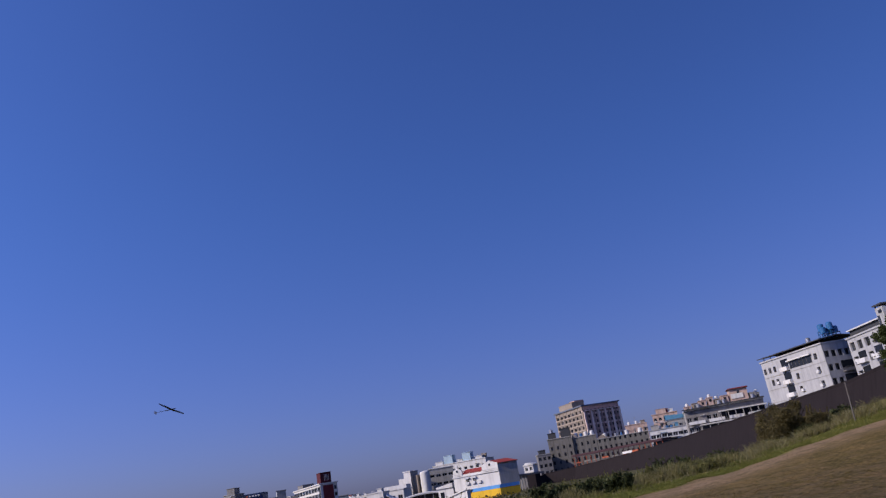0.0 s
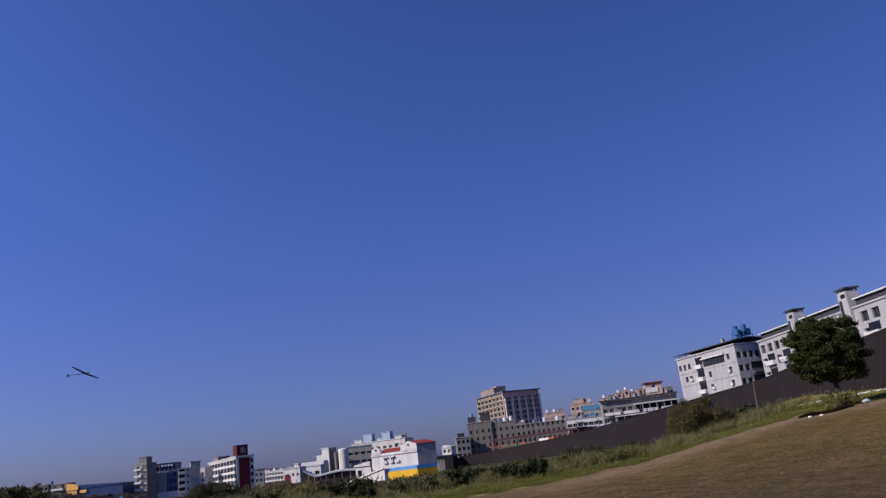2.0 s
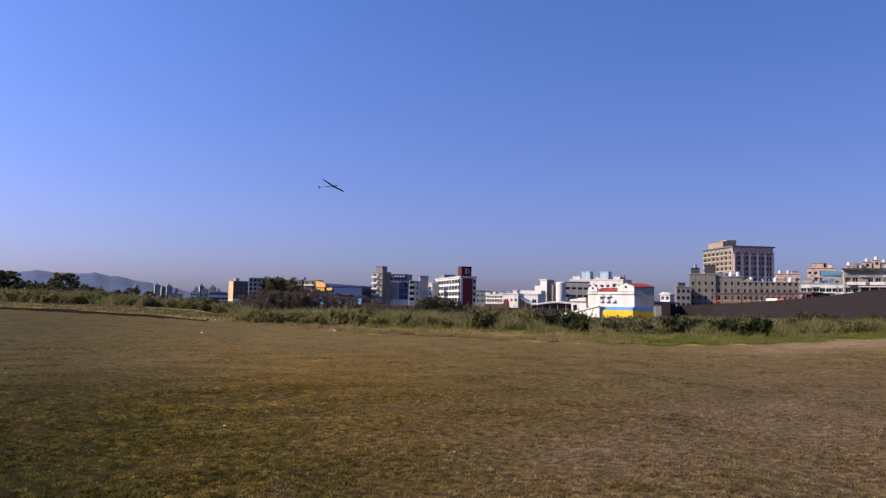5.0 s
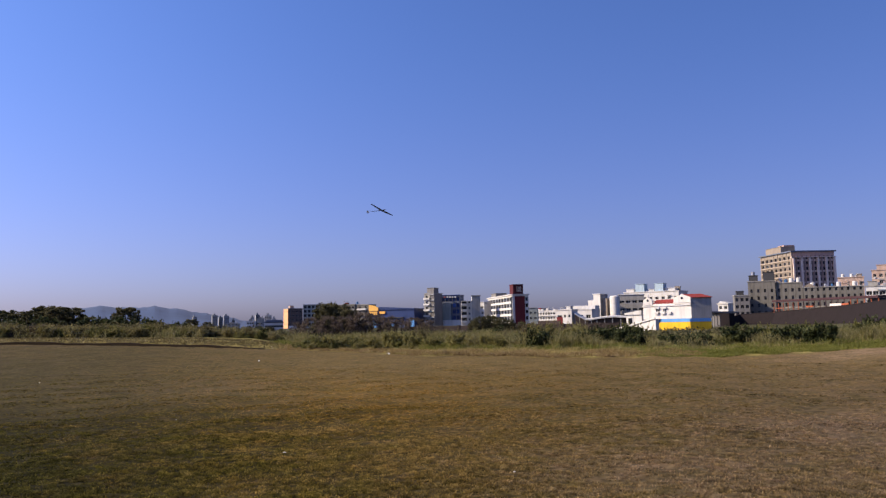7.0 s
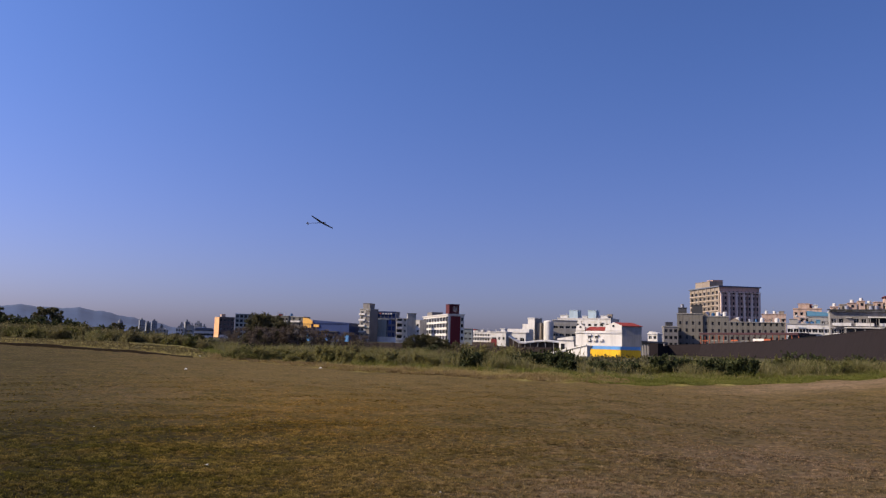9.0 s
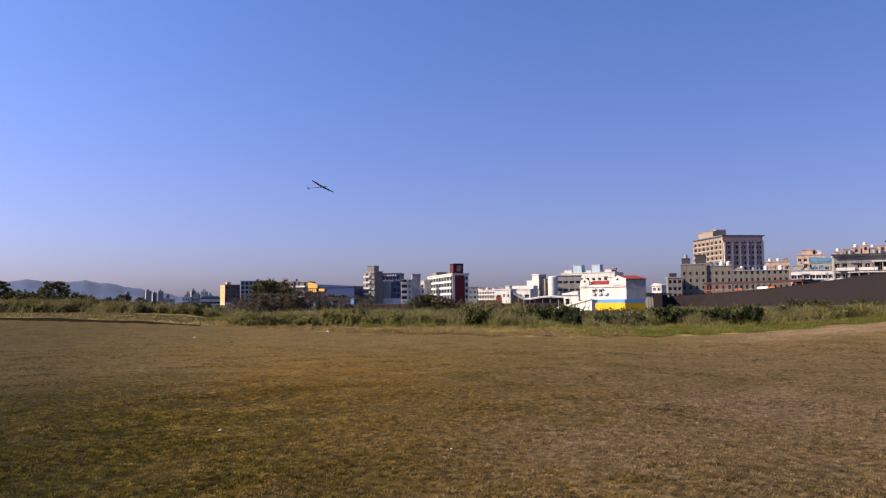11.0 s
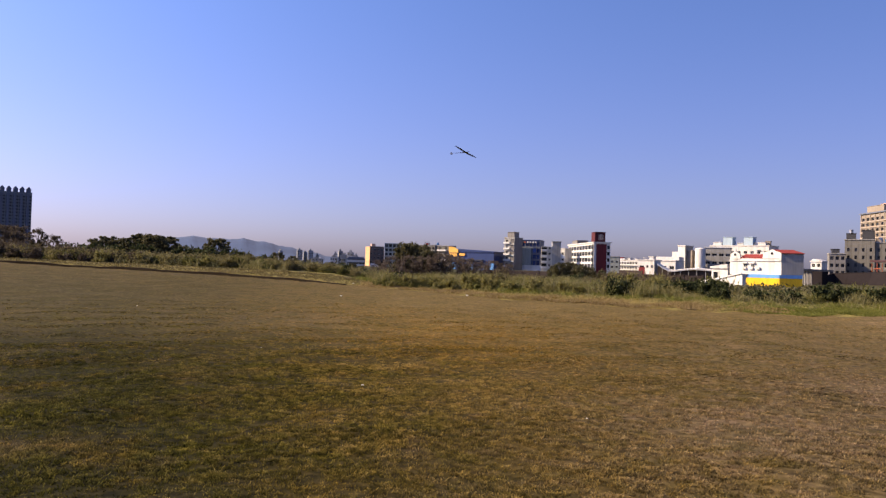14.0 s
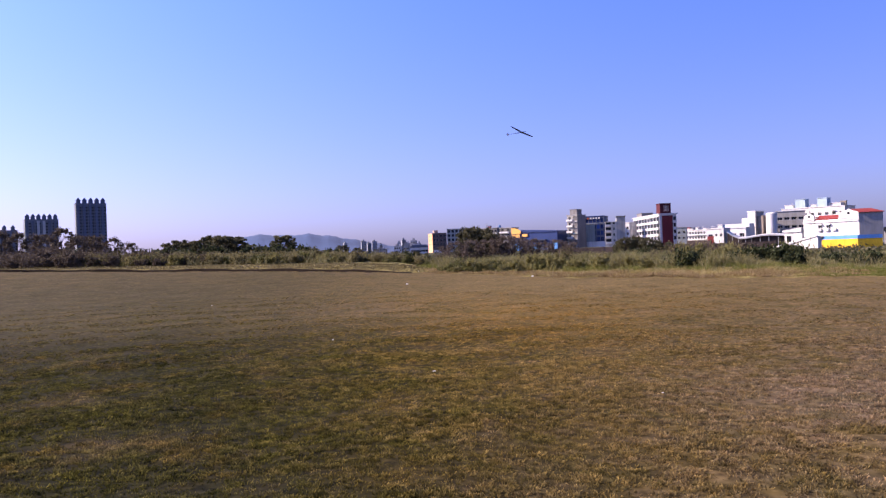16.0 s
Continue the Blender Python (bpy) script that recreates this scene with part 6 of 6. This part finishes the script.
# trees before the buildings
grove_a, grove_b = tree_kind(24, 6.6, 6.4, 0.4, FAR_TREE, 0.13, 17000, 110, 1.0, 0.8, (0.03, 0.13)), tree_kind(25, 5.6, 6.0, 0.4, FAR_TREE, 0.13, 15000, 95, 1.0, 0.8, (0.03, 0.13))
for az, d, k, s in ((28.0, 132, 0, 0.6), (27.5, 130, 0, 1.04), (26.8, 134, 1, 1.2), (26.0, 129, 0, 0.86), (25.2, 138, 0, 0.55), (23.4, 134, 1, 0.6), (21.6, 130, 1, 0.5), (16.7, 205, 0, 0.62), (16.2, 202, 1, 0.9), (15.4, 205, 0, 0.78), (14.7, 200, 1, 0.82), (14.0, 206, 0, 0.6), (13.2, 210, 0, 0.5), (12.0, 205, 1, 0.42), (31.6, 140, 1, 0.35)):
    stand("tree", "dusky tree in front of the far buildings", "tree", (grove_a, grove_b)[k], ("trunk", "crown"), bearing(az, d), az * 2.0, s, "grove trees")

brown = tree_kind(26, 5.6, 6.2, 0.4, BROWN_TWIG, 0.115, 4400, 60, 1.0, 0.7, (0.03, 0.14))
for az, d, k in ((29.6, 126, 0.72), (28.6, 124, 0.92), (27.4, 122, 0.98), (26.2, 124, 1.0), (25.7, 128, 1.1), (24.9, 125, 1.12), (24.1, 128, 1.08), (23.2, 124, 0.96), (22.2, 127, 0.88), (21.1, 124, 0.92), (20.1, 127, 0.84), (18.9, 125, 0.56), (17.8, 128, 0.45)):
    stand("tree", "half-bare reddish-brown tree before the far buildings", "tree", brown, ("trunk", "crown"), bearing(az, d), az * 5.0, k * 0.84, "brown trees")

# bushes along the far edge of the field
dark_a, dark_b = bush_kind(31, 2.6, 1.7, DARK_LEAF, 0.17, 1500), bush_kind(32, 2.2, 1.6, DARK_LEAF, 0.17, 1300)
green_a, green_b = bush_kind(33, 2.4, 1.5, BUSH_LEAF, 0.1, 3000), bush_kind(34, 2.8, 1.3, BUSH_LEAF, 0.1, 3200)
pale_a, dry_a = bush_kind(35, 2.6, 1.8, PALE_LEAF, 0.11, 2600), bush_kind(36, 2.6, 1.6, DRY_TWIG, 0.11, 2600)
olive_a, olive_b = bush_kind(39, 2.8, 1.7, OLIVE_LEAF, 0.09, 3600), bush_kind(40, 2.4, 1.9, OLIVE_LEAF, 0.09, 3200)
dusky_a, dusky_b = bush_kind(61, 2.8, 1.7, DUSKY_LEAF, 0.1, 3200), bush_kind(62, 2.4, 1.9, DUSKY_LEAF, 0.1, 3000)
KINDS = {"dusky": (dusky_a, dusky_b, "dusky brown-green shrub behind the verge"), "olive": (olive_a, olive_b, "dull olive shrub at the field edge"), "dark": (dark_a, dark_b, "dark green leafy bush in the rough grass"), "green": (green_a, green_b, "mid-green bush in the rough grass"), "pale": (pale_a, pale_a, "pale yellow-green shrub in tall grass"), "dry": (dry_a, dry_a, "brown dry shrub with bare twigs")}
rng = random.Random(3)


def bush_row(kind, az0, az1, d0, d1, count, s0, s1):
    a, b, label = KINDS[kind]
    for i in range(count):
        az = az0 + (az1 - az0) * (i + rng.uniform(0.1, 0.9)) / count
        s = rng.uniform(s0, s1) * float(np.interp(az, (12, 16, 27, 30.5, 35, 39), (1.0, 0.76, 0.76, 0.62, 0.66, 1.0)))
        stand("bush", label, "bush", rng.choice((a, b)), ("stem", "foliage"), bearing(az, rng.uniform(d0, d1)), rng.uniform(0, 6), s, kind + " bushes", 0.05, s * rng.uniform(0.85, 1.15))


bush_row("dark", 13.4, 11.2, 52, 56, 3, 0.5, 0.75)
bush_row("dark", 8.4, 4.6, 51, 56, 9, 0.5, 0.85)
bush_row("dark", 3.2, 0.0, 50, 54, 5, 0.4, 0.62)
bush_row("dark", -1.2, -8.0, 50, 57, 8, 0.42, 0.9)
bush_row("green", 10, -8, 50, 58, 9, 0.3, 0.5)
bush_row("dark", -9.0, -24.0, 66, 74, 8, 0.65, 0.95)
bush_row("green", 30, 4.5, 55, 62, 20, 0.5, 1.0)
bush_row("green", 4.5, -3, 56, 60, 8, 0.3, 0.5)
bush_row("green", 29, 8, 64, 78, 10, 0.7, 1.2)
bush_row("olive", 29, 8, 60, 78, 16, 0.6, 1.1)
bush_row("dark", 30, 14, 72, 90, 6, 1.0, 1.3)
bush_row("pale", 29, 7, 53, 62, 24, 0.5, 0.95)
bush_row("dry", 24, 8, 60, 70, 10, 0.7, 1.0)
bush_row("pale", 50, 30, 96, 102, 8, 0.5, 0.9)
bush_row("green", 52, 30, 97, 104, 16, 0.7, 1.2)
bush_row("dry", 62, 48, 96, 102, 10, 0.6, 1.0)
bush_row("olive", 50, 31, 97, 103, 20, 0.55, 0.95)
bush_row("olive", 52, 30, 100, 110, 18, 0.65, 1.05)
bush_row("dusky", 57, 30, 100, 112, 16, 0.65, 1.15)
bush_row("green", 55, 29, 104, 114, 11, 0.9, 1.35)
bush_row("dry", 63, 50, 104, 115, 14, 1.0, 1.5)
bush_row("dry", 63, 53, 116, 128, 10, 1.3, 1.9)
bush_row("dark", 62, 31, 114, 130, 12, 1.0, 1.5)
bush_row("dark", 51, 39.6, 117, 123, 9, 1.35, 1.8)
bush_row("dry", 58, 46, 97, 104, 6, 0.7, 1.2)
bush_row("green", -3, -14, 58, 66, 10, 0.65, 0.95)
mound = bush_kind(37, 5.6, 3.7, MOUND_LEAF, 0.075, 30000, 0.1)
mound_b = bush_kind(38, 5.4, 2.9, MOUND_LEAF, 0.075, 24000, 0.1)
stand("bush", "big brown-green bush mound before the levee", "bush", mound, ("stem", "foliage"), bearing(-19.0, 70), 0.2, 0.95)
stand("bush", "big brown-green bush mound before the levee", "bush", mound_b, ("stem", "foliage"), bearing(-19.9, 71), 1.2, 0.85)


def blade_field(name, label, category, seed, count, where, height, width, material, blades=3, lean=0.5, plume=0.0):
    """Tufts of blades; where gives places (n, 2)."""
    r = np.random.default_rng(seed)
    xy = where(r, count)
    z = ground_height(xy[:, 0], xy[:, 1])
    out = []
    for _ in range(blades):
        foot = np.stack([xy[:, 0] + r.normal(0, width * 2, count), xy[:, 1] + r.normal(0, width * 2, count), z - 0.01], -1)
        ang = r.uniform(0, 2 * np.pi, count)
        side = np.stack([np.cos(ang), np.sin(ang), 0 * ang], -1) * (width * r.uniform(0.6, 1.3, count))[:, None]
        swell = 0.78 + 0.34 * np.sin(1.1 * xy[:, 0] + 0.7 * xy[:, 1]) * np.sin(0.9 * xy[:, 1] - 0.6 * xy[:, 0] + 1.0)
        h = height * r.uniform(0.45, 1.15, count) * swell
        tip = foot + np.stack([r.normal(0, lean, count) * h, r.normal(0, lean, count) * h, h], -1)
        mid = foot * 0.45 + tip * 0.55 + np.stack([0 * h, 0 * h, 0.12 * h], -1)
        out.append(np.stack([foot - side, foot + side, mid + side * (0.75 + plume), mid - side * (0.75 + plume)], 1))
        out.append(np.stack([mid - side * (0.75 + plume), mid + side * (0.75 + plume), tip + side * (0.12 + plume), tip - side * (0.12 + plume)], 1))
    thing(name, label, category, None, quads(name, np.concatenate(out), material), kind="stuff")


def in_clumps(az0, az1, in0, in1, clumps, spread):
    """Places gathered into clumps beyond the field's edge."""
    def where(r, n):
        az = r.uniform(az0, az1, clumps)
        d = field_edge(az) + r.uniform(in0, in1, clumps)
        k = r.integers(0, clumps, n)
        a = np.radians(az[k])
        return np.stack([-d[k] * np.sin(a), d[k] * np.cos(a)], -1) + r.normal(0, spread, (n, 2))

    return where


def along_edge(az0, az1, in0, in1):
    def where(r, n):
        az = r.uniform(az0, az1, n)
        d = field_edge(az) + r.uniform(in0, in1, n) + 0.8 * np.sin(az * 1.9)
        a = np.radians(az)
        return np.stack([-d * np.sin(a), d * np.cos(a)], -1)

    return where


def turf_tufts(label, seed, az0, az1, r0, r1, clumps, gather, tufts, per, height, spread, width, fade):
    """Small dense tufts of mown grass, thinner where the soil is bare, coloured like the turf under them."""
    r = np.random.default_rng(seed)
    # most tufts gather into clumps a hand or two wide, with thin gaps between them
    heart_az, heart_d = r.uniform(az0, az1, clumps), np.sqrt(r.uniform(r0 * r0, r1 * r1, clumps))
    heart = np.stack([-heart_d * np.sin(np.radians(heart_az)), heart_d * np.cos(np.radians(heart_az))], -1)
    k = r.integers(0, clumps, tufts)
    xy = heart[k] + r.normal(0, 1.0, (tufts, 2)) * (gather * r.uniform(0.6, 1.5, clumps))[k][:, None]
    # the rest stand anywhere
    loose = r.uniform(0, 1, tufts) < 0.3
    any_az, any_d = np.radians(r.uniform(az0, az1, tufts)), np.sqrt(r.uniform(r0 * r0, r1 * r1, tufts))
    xy[loose] = np.stack([-any_d * np.sin(any_az), any_d * np.cos(any_az)], -1)[loose]
    sort = np.clip(r.uniform(0, 1, clumps)[k] + r.normal(0, 0.12, tufts), 0, 1)
    az, d = np.degrees(np.arctan2(-xy[:, 0], xy[:, 1])), np.hypot(xy[:, 0], xy[:, 1])
    thick = (1 - 0.6 * np.clip(turf_fields(az, d)["bare"], 0, 1)) * np.clip((r1 - d) / (r1 * fade), 0, 1)
    keep = r.uniform(0, 1, tufts) < thick
    xy, sort = xy[keep], np.repeat(sort[keep], per)
    size = np.repeat(r.uniform(0.5, 1.2, len(xy)), per)
    x, y = np.repeat(xy[:, 0], per), np.repeat(xy[:, 1], per)
    n = len(x)
    out = r.normal(0, spread, (n, 2)) * size[:, None]
    foot = np.stack([x + out[:, 0], y + out[:, 1], ground_height(x + out[:, 0], y + out[:, 1]) - 0.006], -1)
    h = height * size * r.uniform(0.55, 1.2, n)
    tip = foot + np.stack([r.normal(0, 0.45, n) * h + out[:, 0] * 0.5, r.normal(0, 0.45, n) * h + out[:, 1] * 0.5, h], -1)
    ang = r.uniform(0, 2 * np.pi, n)
    side = np.stack([np.cos(ang), np.sin(ang), 0 * ang], -1) * (width * r.uniform(0.6, 1.3, n))[:, None]
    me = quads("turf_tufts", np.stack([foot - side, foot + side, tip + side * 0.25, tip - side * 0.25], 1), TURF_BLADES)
    at = np.repeat(foot, 4, 0)
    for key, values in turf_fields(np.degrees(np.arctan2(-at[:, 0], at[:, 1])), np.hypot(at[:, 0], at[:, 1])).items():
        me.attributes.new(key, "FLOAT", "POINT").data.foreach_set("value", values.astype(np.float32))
    me.attributes.new("sort", "FLOAT", "POINT").data.foreach_set("value", np.repeat(sort, 4).astype(np.float32))
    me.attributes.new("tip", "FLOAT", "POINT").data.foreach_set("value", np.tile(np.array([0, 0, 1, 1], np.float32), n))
    thing("turf_tufts", label, "grass", None, me, kind="stuff")


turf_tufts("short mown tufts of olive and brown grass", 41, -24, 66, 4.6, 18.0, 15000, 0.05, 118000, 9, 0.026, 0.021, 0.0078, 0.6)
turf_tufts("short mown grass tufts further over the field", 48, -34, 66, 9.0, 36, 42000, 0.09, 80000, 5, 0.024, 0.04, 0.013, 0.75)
blade_field("rough_grass", "rough green and straw-coloured grass band", "grass", 42, 18000, along_edge(2, 31, 0.0, 21.0), 0.15, 0.012, ROUGH_GRASS, 4, 0.8)
blade_field("rough_grass", "fresh green grass band below the flood wall", "grass", 52, 17000, along_edge(-34, 5, 0.0, 21.0), 0.16, 0.012, GREEN_GRASS, 4, 0.8)
blade_field("rough_grass", "green hummocks of longer grass", "grass", 53, 5000, in_clumps(-28, 31, 9.0, 22.0, 160, 0.4), 0.42, 0.012, GREEN_GRASS, 5, 0.7)
blade_field("rough_grass", "short bright green grass along the track", "grass", 57, 16000, along_edge(-34, 3, 0.0, 9.0), 0.12, 0.014, GREEN_GRASS, 4, 0.8)
blade_field("dry_tufts", "low brown dry tufts along the edge of the rough grass", "grass", 56, 5200, in_clumps(1, 31, -0.2, 5.0, 200, 0.28), 0.22, 0.014, DRY_TUFT, 4, 0.8)
blade_field("straw_grass", "knee-high straw tufts in the grass band", "grass", 47, 2400, along_edge(-20, 31, 7.0, 20.0), 0.3, 0.012, REED, 6, 0.6)
blade_field("rough_grass", "dull olive verge grass beyond the bank", "grass", 43, 15000, along_edge(30, 72, 0.5, 22.0), 0.15, 0.016, VERGE_GRASS, 4, 0.7)
blade_field("tall_grass", "tall pale reed grass with feathery plumes", "grass", 44, 4200, in_clumps(-26, -5.5, 12.5, 20.0, 75, 0.75), 0.95, 0.012, REED, 6, 0.5, 0.5)
blade_field("tall_grass", "tall straw-coloured grass among the bushes", "grass", 45, 5500, in_clumps(7.5, 30, 13.0, 25.0, 80, 0.5), 1.1, 0.011, REED, 5, 0.45, 0.4)
blade_field("tall_grass", "straw-coloured grass below the painted wall", "grass", 55, 3500, in_clumps(-6.5, 8, 13.0, 25.0, 60, 0.5), 0.75, 0.011, REED, 5, 0.5, 0.4)
blade_field("tall_grass", "tall pale grass before the shrubs", "grass", 46, 160, in_clumps(37, 60, 17.0, 26.0, 48, 0.7), 1.2, 0.016, REED, 5, 0.5, 0.3)


def shrub_belt():
    """The far low scrub that hides the feet of the buildings."""
    r = np.random.default_rng(51)
    n = 1000
    az = r.uniform(-3, 63, n)
    d = r.uniform(120, 210, n)
    c = np.stack([-d * np.sin(np.radians(az)), d * np.cos(np.radians(az)), 0 * d], -1)
    c[:, 2] = ground_height(c[:, 0], c[:, 1]) + 0.5
    h = r.uniform(0.7, 1.5, n) * np.where(az > 8, 1.0, 0.65)
    q = leaf_cloud(r, c, np.stack([h * 2.2, h * 2.2, h], -1), [44] * n, 0.34)
    thing("scrub", "far belt of dusky low scrub before the buildings", "scrub", None, quads("scrub", q, FAR_TREE), kind="stuff")
    for seed, count, az0, az1, d0, d1, label, material in (
        (71, 150, 29, 54, 99, 116, "thicket of olive shrubs grown into one another", OLIVE_LEAF),
        (72, 90, 30, 57, 102, 122, "thicket of dusky brown-green shrubs", DUSKY_LEAF),
        (73, 80, 48, 63, 100, 126, "thicket of dry leafless shrubs", DRY_TWIG),
    ):
        r = np.random.default_rng(seed)
        az, d = r.uniform(az0, az1, count), r.uniform(d0, d1, count)
        c = np.stack([-d * np.sin(np.radians(az)), d * np.cos(np.radians(az)), 0 * d], -1)
        size = np.interp(az, (27, 30.5, 35, 39), (0.76, 0.62, 0.66, 1.0)) * r.uniform(0.7, 1.3, count)
        c[:, 2] = ground_height(c[:, 0], c[:, 1]) + 0.6 * size
        q = leaf_cloud(r, c, np.stack([1.1 * size, 1.1 * size, 0.85 * size], -1), [620] * count, 0.1)
        thing("shrub_thicket", label, "scrub", None, quads("shrub_thicket", q, material), kind="stuff")


shrub_belt()


def boundary_wall():
    """A long dark brown wall below the far buildings, in bays between piers."""
    a, e = bearing(21.5, 235), bearing(6.2, 225)
    k = (e - a).length
    m = Matrix.Translation((a.x, a.y, -1.5)) @ Matrix.Rotation(math.atan2(e.y - a.y, e.x - a.x), 4, "Z")
    b = thing("boundary_wall", "long dark brown wall below the far buildings", "wall", m, kind="structure")
    for i in range(12):
        x0, x1 = i * k / 12, (i + 1) * k / 12
        part("bay", Shape().box(x0 + 0.2, 0, 0, x1 - 0.2, 0.25, 2.7).mesh("bay", YARD_BROWN), b)
        part("pier", Shape().box(x1 - 0.197, -0.1, 0, x1 + 0.197, 0.35, 2.95).mesh("pier", YARD_BROWN), b)


boundary_wall()


# ---- small things on and beside the field ----
def crumpled(name, size, seed, material):
    bm = bmesh.new()
    bmesh.ops.create_icosphere(bm, subdivisions=2, radius=size)
    for v in bm.verts:
        v.co *= 1 + 0.45 * noise.noise(v.co * (2.2 / size) + Vector((seed, 0, 0)))
        v.co.z *= 0.55
    me = bpy.data.meshes.new(name)
    bm.to_mesh(me)
    bm.free()
    me.materials.append(material)
    return me


for k, (az, d, s) in enumerate(((30.6, 11.0, 0.022), (32.4, 39.0, 0.06), (23.05, 45.0, 0.075), (40.9, 69.0, 0.09), (31.5, 58.5, 0.08), (46.5, 30.0, 0.03), (38.0, 16.0, 0.015), (14.0, 9.0, 0.012))):
    p = bearing(az, d)
    thing("litter", "crumpled scrap of white paper on the grass", "litter", Matrix.Translation((p.x, p.y, float(ground_height(p.x, p.y)) + s * 0.3)), crumpled("litter", s, k * 1.7, PAPER), "paper scraps")


def post_by_levee():
    p = bearing(-22.8, 66)
    z = float(ground_height(p.x, p.y))
    b = thing("marker_post", "thin weathered concrete marker post", "post", Matrix.Translation((p.x, p.y, z)) @ Matrix.Rotation(radians(2.5), 4, "Y"))
    part("shaft", Shape().tube([(0, 0, -0.2), (0, 0, 1.5), (0, 0, 3.0)], [0.065, 0.055, 0.045], 8).mesh("shaft", POST_GREY), b)


post_by_levee()


def kerb_line():
    for az in np.arange(-25.3, -38, -1.15):
        p, q = bearing(az, 74), bearing(az - 1.0, 74)
        zp, zq = float(ground_height(p.x, p.y)), float(ground_height(q.x, q.y))
        mid, way = (p + q) / 2, q - p
        turn = math.atan2(way.y, way.x)
        sh = Shape().prism([(-way.length / 2, -0.15), (way.length / 2, -0.15), (way.length / 2, 0.11), (-way.length / 2, 0.11)], -0.1, 0.1)
        thing("kerb_stone", "white painted kerb stone on the grass bank", "kerb", Matrix.Translation((mid.x, mid.y, (zp + zq) / 2)) @ Matrix.Rotation(turn, 4, "Z") @ Matrix.Rotation(-math.atan2(zq - zp, way.length), 4, "Y"), sh.mesh("kerb_stone", OFFWHITE), "kerb stones")


kerb_line()


def log_and_bag():
    a, e = bearing(-25.2, 52), bearing(-28.6, 53)
    z0, z1 = float(ground_height(a.x, a.y)), float(ground_height(e.x, e.y))
    way = Vector((e.x - a.x, e.y - a.y, z1 - z0))
    pts = [Vector((a.x, a.y, z0 + 0.08)) + way * k + Vector((0, 0, 0.05 * math.sin(k * 9))) for k in np.linspace(0, 1, 9)]
    thing("log", "long dark log lying on the bank", "log", None, Shape().tube(pts, [0.05, 0.1, 0.13, 0.11, 0.14, 0.12, 0.13, 0.1, 0.05], 9).mesh("log", SOIL))
    p = bearing(-29.4, 56)
    b = thing("cloth_bundle", "pale blue cloth bundle on the bank", "bundle", Matrix.Translation((p.x, p.y, float(ground_height(p.x, p.y)) + 0.1)), crumpled("cloth_bundle", 0.25, 9.0, CLOTH))
    for az in (-25.9, -26.6):
        q = bearing(az, 51)
        thing("litter", "crumpled scrap of white paper on the grass", "litter", Matrix.Translation((q.x, q.y, float(ground_height(q.x, q.y)) + 0.04)), crumpled("litter", 0.12, az, PAPER), "paper scraps")


log_and_bag()


def van():
    p = bearing(30.0, 480)
    b = thing("van", "small white delivery van parked by the far buildings", "van", Matrix.Translation((p.x, p.y, 0.3)) @ Matrix.Rotation(radians(25), 4, "Z"))
    part("body", Shape().prism([(-2.4, 0.4), (2.3, 0.4), (2.4, 1.2), (1.9, 1.9), (1.5, 2.4), (-2.4, 2.4)], -0.9, 0.9).mesh("body", WHITE), b)
    part("windscreen", Shape().prism([(1.56, 2.3), (1.93, 1.85), (2.3, 1.36), (2.26, 1.3)], -0.92, 0.92).mesh("windscreen", GLASS), b)
    for x in (-1.5, 1.5):
        for y in (-0.86, 0.86):
            part("wheel", Shape().tube([(x, y - 0.1, 0.35), (x, y + 0.1, 0.35)], [0.35, 0.35], 12).mesh("wheel", DARK_ROOF), b)


van()


def glider():
    """A hand-launched model glider in flight."""
    p = bearing(23.5, 48, top_at(8.55, 48))
    m = Matrix.Translation(p) @ look((0, 0, 0), bearing(23.5, 48, 7.4)) @ Matrix.Rotation(radians(1), 4, "Z")
    g = thing("model_glider", "dark patterned model glider with a white tail, in flight", "model aircraft", m)
    dark = plain("dark_wing_film", (0.035, 0.035, 0.03), 0.4, 0, 0.5, 9.0)
    wing = Shape()
    span = 0.78
    root, prev = Vector((0.06, 0.0, 0)), None
    way, across = Vector((0.86, -0.48, 0.05)), Vector((0.3, 0.42, 0.25))
    for s in (-1, -0.85, -0.5, 0, 0.5, 0.85, 1):
        c = 0.1 * math.sqrt(max(0.05, 1 - 0.85 * s * s))
        mid = root + way * span * s + Vector((0, 0.05 * abs(s), 0))
        rows = [mid - across * c, mid + Vector((0, 0, 0.012)), mid + across * c, mid - Vector((0, 0, 0.006))]
        if prev:
            wing.add(prev + rows, [(k, (k + 1) % 4, (k + 1) % 4 + 4, k + 4) for k in range(4)])
        prev = rows
    part("wing", wing.mesh("wing", dark), g)
    tail = Vector((-0.72, -0.06, -0.1))
    part("boom", Shape().tube([Vector((0.32, 0.05, 0.03)), Vector((0.2, 0.035, 0.02)), Vector((0, 0, 0)), tail], [0.008, 0.028, 0.024, 0.008], 8).mesh("boom", dark), g)
    part("fin", Shape().add([tail, tail + Vector((-0.14, 0.1, 0)), tail + Vector((-0.2, -0.02, 0.04)), tail + Vector((-0.08, -0.12, 0.02))], [(0, 1, 2, 3)]).add([tail + Vector((0, 0, 0.012)), tail + Vector((-0.14, 0.1, 0.012)), tail + Vector((-0.2, -0.02, 0.052)), tail + Vector((-0.08, -0.12, 0.032))], [(3, 2, 1, 0)]).mesh("fin", PAPER), g, "white tail fin")


glider()
